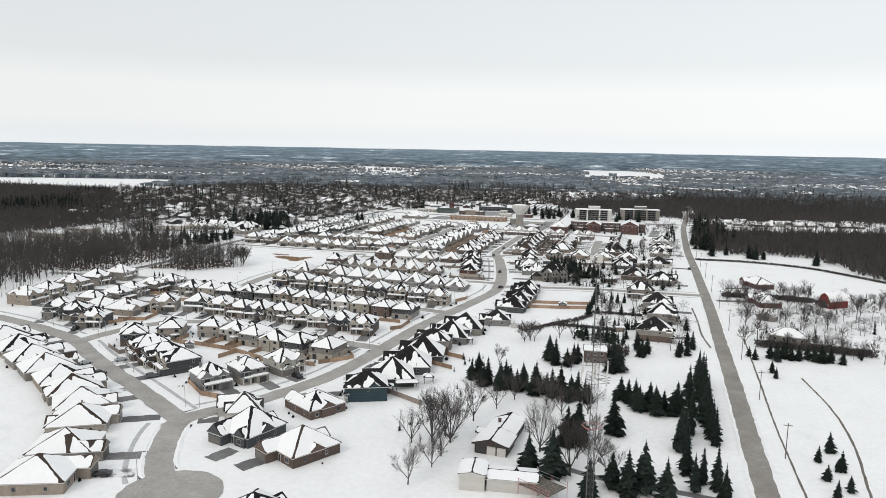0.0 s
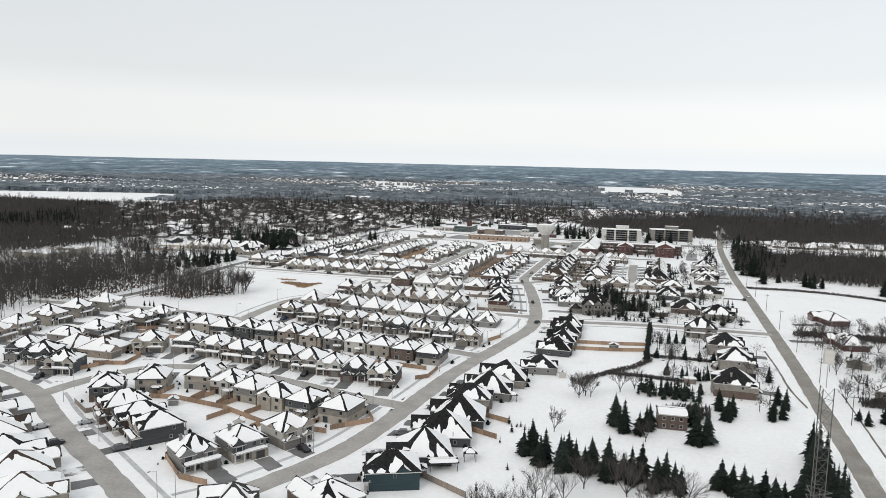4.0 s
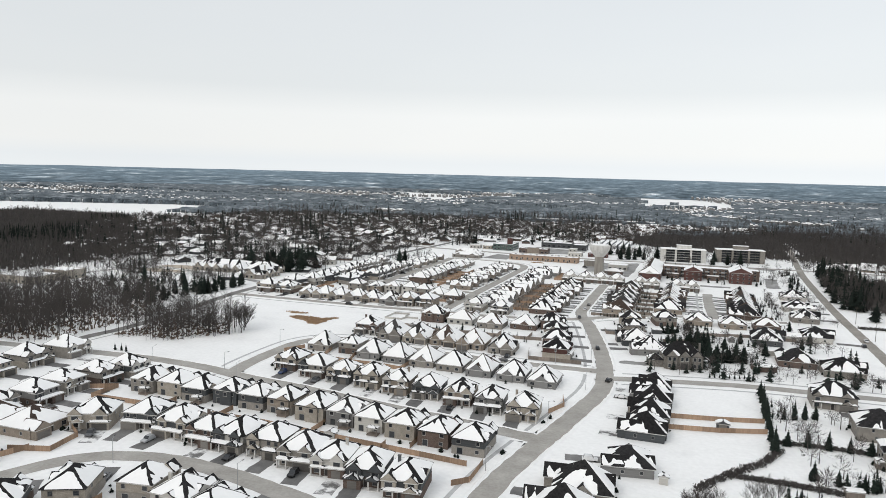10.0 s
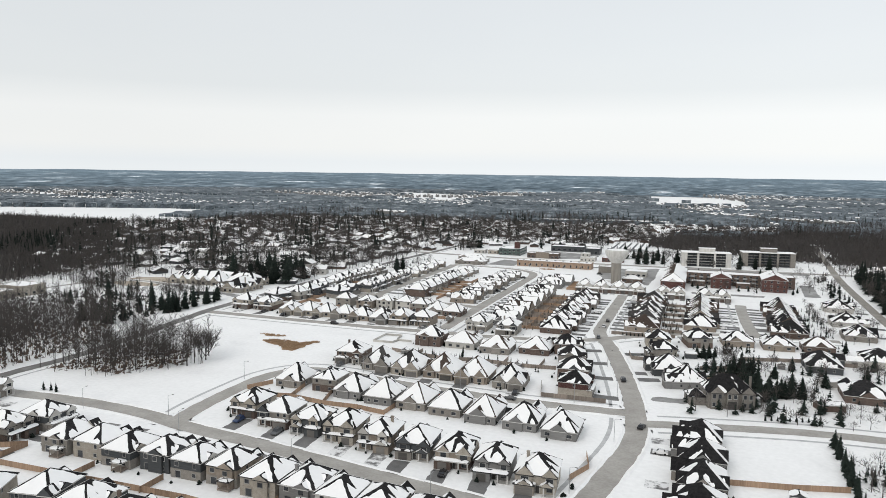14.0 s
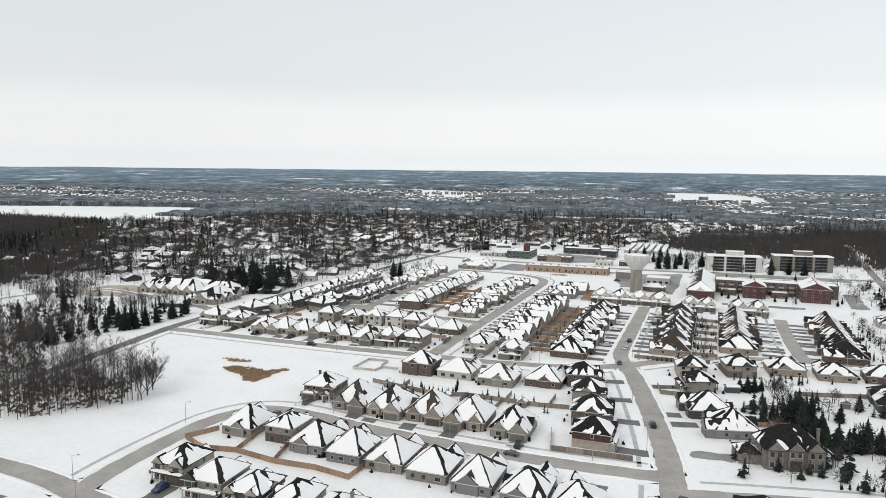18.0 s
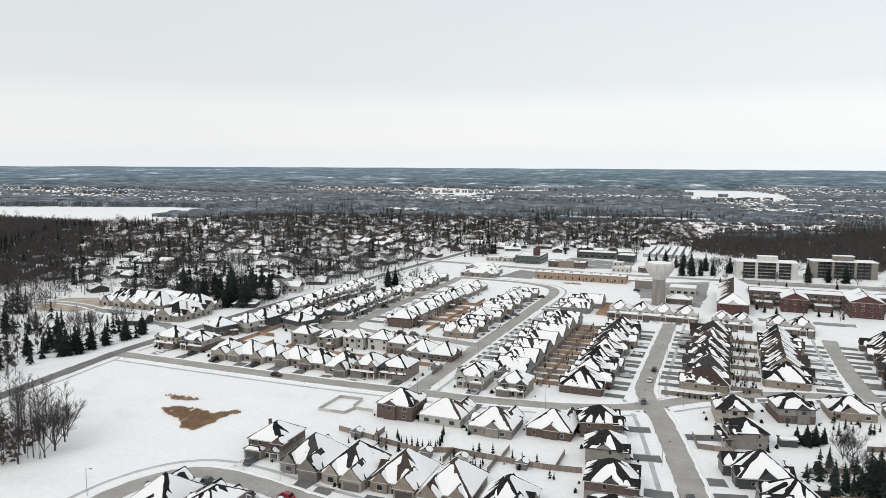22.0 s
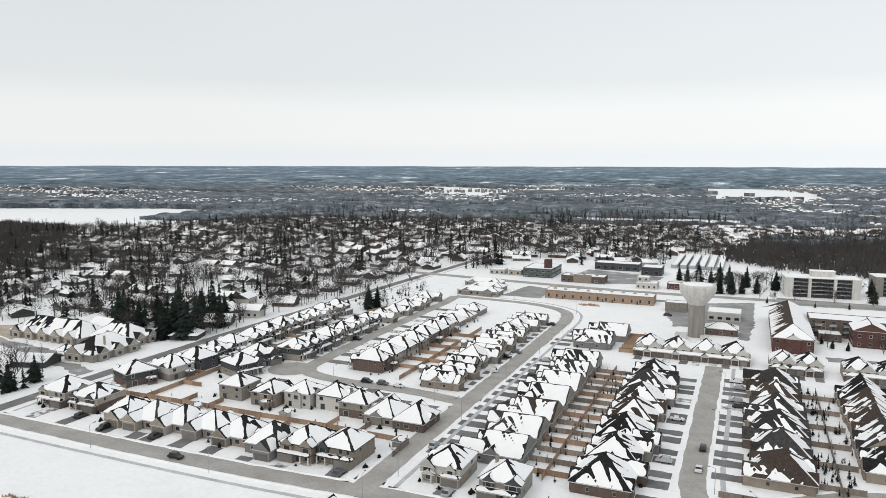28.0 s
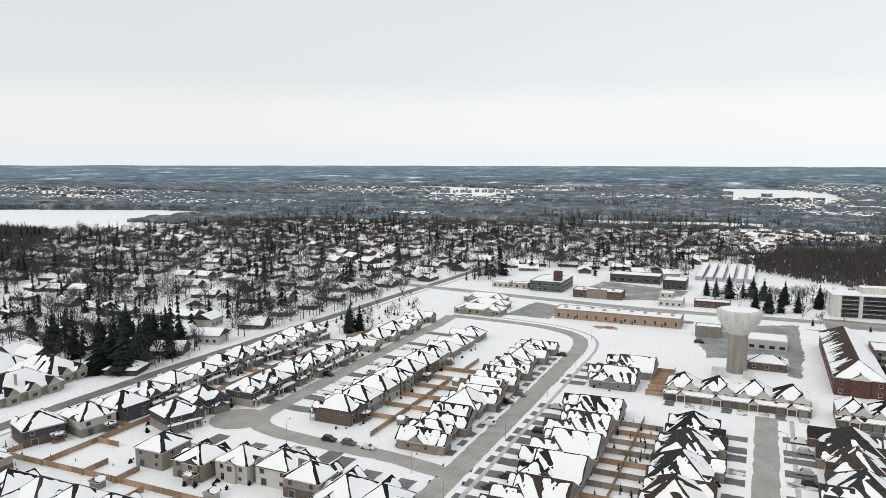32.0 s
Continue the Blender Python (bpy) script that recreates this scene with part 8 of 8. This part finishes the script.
PANELS["low"] = (panel_mesh(PALE_SIDING, 1.05), post_mesh(PALE_SIDING, 0.9))


def fence(pts, mat=FENCE, label="", group="garden fences", low=False):
    me, pm = PANELS["low" if low else mat.name]
    root = thing("fence", label or ("tan cedar board fence between snowy gardens" if mat is FENCE else "weathered grey board fence between snowy gardens"), "fence", group, pose(*pts[0], 0))
    for (x0, y0), (x1, y1) in zip(pts, pts[1:]):
        L = math.hypot(x1 - x0, y1 - y0)
        n = max(1, round(L / 5.0))
        a = math.degrees(math.atan2(y1 - y0, x1 - x0))
        for k in range(n):
            t = (k + 0.5) / n
            o = part("panel", me, [], root, at=pose(x0 + (x1 - x0) * t - pts[0][0], y0 + (y1 - y0) * t - pts[0][1], 0, 0, 0, a))
            o.scale = (L / n / 4, 1, 1)
        part("post", pm, [], root, at=pose(x1 - pts[0][0], y1 - pts[0][1], 0))


fence([(-128, -421), (-60, -420), (16, -427)])
for x in (-98, -74, -38, -4):
    fence([(x, -421), (x, -412)])
for x in (-84, -46, -12):
    fence([(x, -421), (x, -430)])
fence([(-70, -496), (-55, -492), (-34, -495), (-14, -503), (8, -503)])
for x, y, d in ((-48, -492, 10), (-36, -494, 9), (-24, -498, 11), (-1, -503, 9), (-30, -497, -9), (-14, -503, -12)):
    fence([(x, y), (x + 0.3 * d, y + d)])
fence([(-25, -527), (-26, -535), (-14, -545), (-5, -546)])
fence([(14, -483), (18, -489), (8, -500)])
fence([(16, -441), (20, -437), (20, -424)])
fence([(-96, -325), (-101, -335), (-90, -340), (-80, -338), (-65, -340.5), (-52, -340), (-40.5, -342), (-40, -333)])
fence([(-80, -338), (-82.4, -324)])
fence([(-65.5, -340), (-69, -326)])
fence([(29, -372), (33, -362), (31, -353)])
fence([(-112, -468), (-100, -464), (-102, -452), (-110, -447)])
fence([(-150, -420), (-128, -408), (-128, -421)])
fence([(69, -371), (86, -368), (101, -363)])
fence([(69, -359), (86, -356), (101, -352)])
fence([(50.5, -471.5), (60, -475)], label="short tan fence at a back garden")
fence([(49.5, -485.5), (59, -489.5)], label="short tan fence at a back garden")
fence([(-208, -181), (-150, -180), (-100, -180), (-70, -181)])
for x in (-192, -176, -160, -148, -137, -125, -113, -100, -88):
    fence([(x, -181), (x, -189 if x % 2 else -172)])
fence([(-70, -181), (-70, -192)], FENCE_GREY)
fence([(-176, -179), (-176, -120), (-176, -44)])
for y in (-162, -149, -136, -122, -109, -96, -83, -70, -58):
    fence([(-176, y), (-185 if int(y) % 2 else -167, y)])
fence([(-102, -124), (-102, -62)])
fence([(-102, -48), (-102, -30)])
fence([(-180, 16), (-172, -2), (-176, -18)])
for y in (-108, -96, -84, -72, -60, -48):
    fence([(-112, y), (-94, y)])
fence([(-26, -190), (-26, -130), (-26, -74)])
for k in range(14):
    fence([(-33, -186 + k * 8), (-19, -186 + k * 8)], FENCE_GREY if k % 3 else FENCE)
fence([(47.5, -170), (47.5, -76)], FENCE_GREY)
for k in range(6):
    fence([(42, -166 + k * 16), (53, -166 + k * 16)], FENCE_GREY)
for k in range(6):
    fence([(-30, -44 + k * 6), (-23, -43.5 + k * 6)])
fence([(-30, -46), (-23, -45.5), (-23, -10)])
fence([(-74, -259.5), (-44.5, -266), (-34, -262.5), (-6.6, -263.5), (4.2, -262)], FENCE_GREY)
for x, y, l in ((-60, -263, 8), (-34, -262, -8), (-20, -263, -9), (-19, -262, 8), (-3, -263, 12), (-55, -264, -7)):
    fence([(x, y), (x, y + l)], FENCE_GREY)
fence([(-45, -266), (-46, -274), (-36, -275)])
fence([(30, -300), (6, -301), (3, -286)], FENCE_GREY)
fence([(18, -181), (34, -181), (50, -178)], FENCE_GREY)
fence([(62.4, -238), (75, -233)], FENCE_GREY)
fence([(64, -256), (74.6, -252.5)])
fence([(80, -214), (110, -206), (128, -208)], FENCE_GREY)


fence([(-90, -246), (-80, -245.5), (-79, -240), (-72, -240)], FENCE_GREY, "low pale board fence in the snowy field", low=True)
fence([(-90, -246), (-90, -231), (-81, -230.5), (-80.5, -238)], FENCE_GREY, "low pale board fence in the snowy field", low=True)


fence([(31, -221), (33, -231), (43, -231), (44, -218)], FENCE_GREY)


fence([(45.3, -522.5), (60, -530.5)], FENCE_GREY)
fence([(-63, -491), (-63, -482)])
fence([(-49, -492), (-49, -483)])
fence([(-38, -493), (-38, -483)])
fence([(-84, -507), (-73, -514), (-69, -509)], FENCE_GREY)
fence([(-111, -477), (-107, -465)])


# ---- utility poles along the rural road ----
POLE = Geo().tube((0, 0, -0.3), (0, 0, 10.5), 0.15, 0.11, 7).mesh("pole", [WOODPOLE])
ARM = Geo().box(-1.2, -0.07, 9.7, 1.2, 0.07, 9.86).mesh("cross_arm", [WOODPOLE])
for y in (-587, -537.5, -487.5, -437, -387, -337, -287, -237, -187, -137):
    root = thing("utility_pole", "weathered wooden utility pole beside the rural road", "utility pole", "utility poles of the rural road", pose(168.8, y, 0))
    part("pole", POLE, [], root)
    part("cross_arm", ARM, [], root)


# ---- cars ----
def car_meshes(paint, suv):
    L, W, H = (4.7, 1.9, 1.75) if suv else (4.6, 1.82, 1.45)
    g = Geo()
    prof = [(-L / 2, 0.35), (-L / 2, 0.8), (-L / 2 + 0.15, 0.95), (-L / 2 + (0.4 if suv else 0.9), 1.0), (-L / 2 + (0.7 if suv else 1.4), H - 0.03), (-L / 2 + 1.2, H), (0.45, H), (1.15, 1.0), (L / 2 - 0.25, 0.85), (L / 2, 0.7), (L / 2, 0.35)]
    for s in (-1, 1):
        for x, z in prof:
            t = 0.82 if z > 1.05 else 1.0
            g.v.append((x, s * W / 2 * t, z))
    n = len(prof)
    g.f += [tuple(range(n)), tuple(range(2 * n - 1, n - 1, -1))]
    g.s += [0, 0]
    for k in range(n):
        m = (k + 1) % n
        g.f.append((k, n + k, n + m, m))
        g.s.append(1 if k in (3, 6) else 0)
    body = g.mesh("body", [paint, GLASS])
    w = Geo()
    for s in (-1, 1):
        w.poly([(-L / 2 + (0.75 if suv else 1.45), s * (W / 2 * 0.90), 1.08), (0.95, s * (W / 2 * 0.90), 1.08), (0.42, s * (W / 2 * 0.83), H - 0.12), (-L / 2 + (0.95 if suv else 1.7), s * (W / 2 * 0.83), H - 0.12)])
    side = w.mesh("side_glass", [GLASS])
    return body, side


WHEEL = Geo().tube((0, -0.11, 0), (0, 0.11, 0), 0.33, 0.33, 12).mesh("wheel", [TYRE])
CARS = [(p.name.split("_")[0], suv, *car_meshes(p, suv)) for p in CAR_PAINTS for suv in (True, False)]


def car(x, y, turn, k):
    col, suv, body, side = CARS[k % len(CARS)]
    root = thing("car", "%s %s parked on cleared asphalt" % (col, "sport utility car" if suv else "saloon car"), "car", "parked cars", pose(x, y, 0.05, 0, 0, turn))
    part("body", body, [], root)
    part("side_glass", side, [], root)
    for a in (-1.4, 1.4):
        for b in (-0.82, 0.82):
            part("wheel", WHEEL, [], root, at=pose(a, b, 0.33))


crng = random.Random(12)
picks = [d for d in DRIVES if crng.random() < 0.30][:66]
for i, (m, dx, front, reach) in enumerate(picks):
    p = m @ Vector((dx + crng.choice((-1.2, 1.2)), -min(front + 3.2, reach - 1.5), 0))
    car(p.x, p.y, math.degrees(m.to_euler().z) + crng.choice((90, -90)), crng.choice((0, 1, 0, 2, 3, 4, 5, 4, 6, 7, 0, 10)))
for x, y, a, k in ((44.5, -322, 78, 1), (33, -268, 102, 0), (13, -194, 100, 4), (-127, -217.5, 0, 0), (-4, -309, 176, 5), (160, -205, 90, 0), (164, -190, 90, 3), (12.5, -150, 90, 0), (12.3, -166, 90, 3), (-112, -132, 0, 0), (-105, -132, 0, 4), (-98, -132.5, 0, 3), (-62, -180, 90, 6), (-136, -64, 90, 7), (-18, 44, 0, 0), (-12, 62, 90, 3), (-10, 66, 90, 1), (12, 30, 20, 5), (-62.4, -306, 170, 8), (-28.5, -318.5, 80, 8), (66, -54.5, 90, 8)):
    car(x, y, a, k)


# ---- street lamps, posts ----
def lamp_meshes():
    g = Geo().tube((0, 0, -0.2), (0, 0, 7.2), 0.1, 0.06, 6).tube((0, 0, 7.1), (1.6, 0, 7.5), 0.045, 0.04, 5)
    h = Geo().box(1.5, -0.13, 7.42, 2.2, 0.13, 7.56)
    return g.mesh("pole", [STEEL]), h.mesh("lamp_head", [DARK_TRIM])


LAMP = lamp_meshes()


def lamps(line, every, d, first=8):
    side = offset(line, d)
    run, want = 0.0, first
    for i in range(1, len(line)):
        run += (line[i] - line[i - 1]).length
        if run > want:
            q = line[i] - line[i - 1]
            root = thing("street_lamp", "slim grey street lamp at the snowy kerb", "street lamp", "street lamps", pose(side[i].x, side[i].y, 0, 0, 0, math.degrees(math.atan2(q.y, q.x)) + (90 if d > 0 else -90)))
            part("pole", LAMP[0], [], root)
            part("lamp_head", LAMP[1], [], root)
            want += every


for line, d in ((main_street, -5.6), (west_street, 5.4), (first_street, 5.4), (second_street, 5.4), (loop_street, -5.4), (pond_street, 5.4), (avenue, 5.4), (crescent, -5.4), (tower_street, 5.2)):
    lamps(line, 46, d)


# ---- field tracks, hedges ----
def track(pts, w, mat, label, z=0.02):
    ob = part("field_track", ribbon(curve(pts), -w / 2, w / 2, z, 0.1, 5), mat)
    tagged(ob, label, "track", kind="structure")


EARTH = material("bare_earth", [(0.3, (0.10, 0.085, 0.07)), (0.7, (0.24, 0.21, 0.18))], 0.6, 0.95, 0.2, coord="World")
track([(174, -400), (172, -462), (170, -528), (170, -640), (169, -740)], 0.6, EARTH, "narrow dark ditch line along the snowy field")
track([(188, -456), (191, -490), (190, -522), (185, -560), (182, -600)], 0.7, EARTH, "faint earth track across the snowy field")
track([(103, -560), (120, -566), (140, -568), (155, -570)], 2.6, DRIVE, "cleared farm lane through the snow")
track([(154.5, -340), (155.6, -371), (155.8, -400), (158, -423)], 0.8, EARTH, "narrow path along the snowy verge")


def hedge(pts, w, h, n, seed, label):
    rng = random.Random(seed)
    line = curve(pts, 2.0)
    V, T = [], []
    for _ in range(n):
        p = line[rng.randrange(len(line))]
        x, y = p.x + rng.uniform(-w, w), p.y + rng.uniform(-w, w)
        lump = 0.75 + 0.35 * noise.noise((x / 1.6, y / 1.6, seed))
        for _ in range(4):
            a, r, k = rng.uniform(0, 6.283), rng.uniform(0.1, 0.32), len(V)
            z = h * lump * rng.uniform(0.0, 0.85)
            px, py = x + rng.uniform(-0.5, 0.5), y + rng.uniform(-0.5, 0.5)
            V += [(px - r * math.cos(a), py - r * math.sin(a), z), (px + r * math.cos(a), py + r * math.sin(a), z + rng.uniform(-0.1, 0.2)), (px + rng.uniform(-0.3, 0.3), py + rng.uniform(-0.3, 0.3), z + h * rng.uniform(0.15, 0.4))]
            T.append((k, k + 1, k + 2))
    tagged(new("hedge", fast_mesh("hedge", np.array(V), np.array(T), BRUSH)), label, "hedge", kind="stuff")


hedge([(168, -153), (205, -152), (239, -163), (258, -180), (284, -215)], 1.0, 1.8, 2600, 1, "leafless hedgerow along a snowy field")
hedge([(176, -300), (200, -298), (222, -300)], 2.5, 3.2, 1500, 2, "scrubby leafless hedge behind the red house")
hedge([(180, -412), (198, -412), (222, -414)], 2.5, 3.4, 1800, 3, "dark hedge behind the country house")
hedge([(103, -380), (97, -392), (88, -404), (79, -418)], 1.2, 1.8, 700, 4, "scrubby hedge line across a snowy lot")
hedge([(66, -368), (70, -374)], 0.5, 0.8, 40, 15, "low dry scrub beside the fence")
hedge([(104, -371), (118, -370), (133, -371)], 0.8, 1.4, 700, 5, "clipped dark hedge in a snowy garden")
hedge([(88, -405), (102, -405), (117, -406.5)], 0.9, 1.5, 900, 9, "dark clipped hedge along a snowy lawn")
hedge([(112, -452), (120, -446)], 4.0, 4.5, 700, 8, "dense dark shrubs round the white-roofed house")


# windows and doors belong to the wall they sit in, snow to its roof
for kids in list(KIDS.values()):
    by = collections.defaultdict(list)
    for ob in kids:
        by[ob.name.split(".")[0]].append(ob)
    for names, host in ((("window", "front_door", "door", "barn_door"), "wall"), (("garage_door",), "garage"), (("roof_snow",), "roof")):
        if by[host]:
            for nm in names:
                for ob in by[nm]:
                    ob.parent = by[host][0]
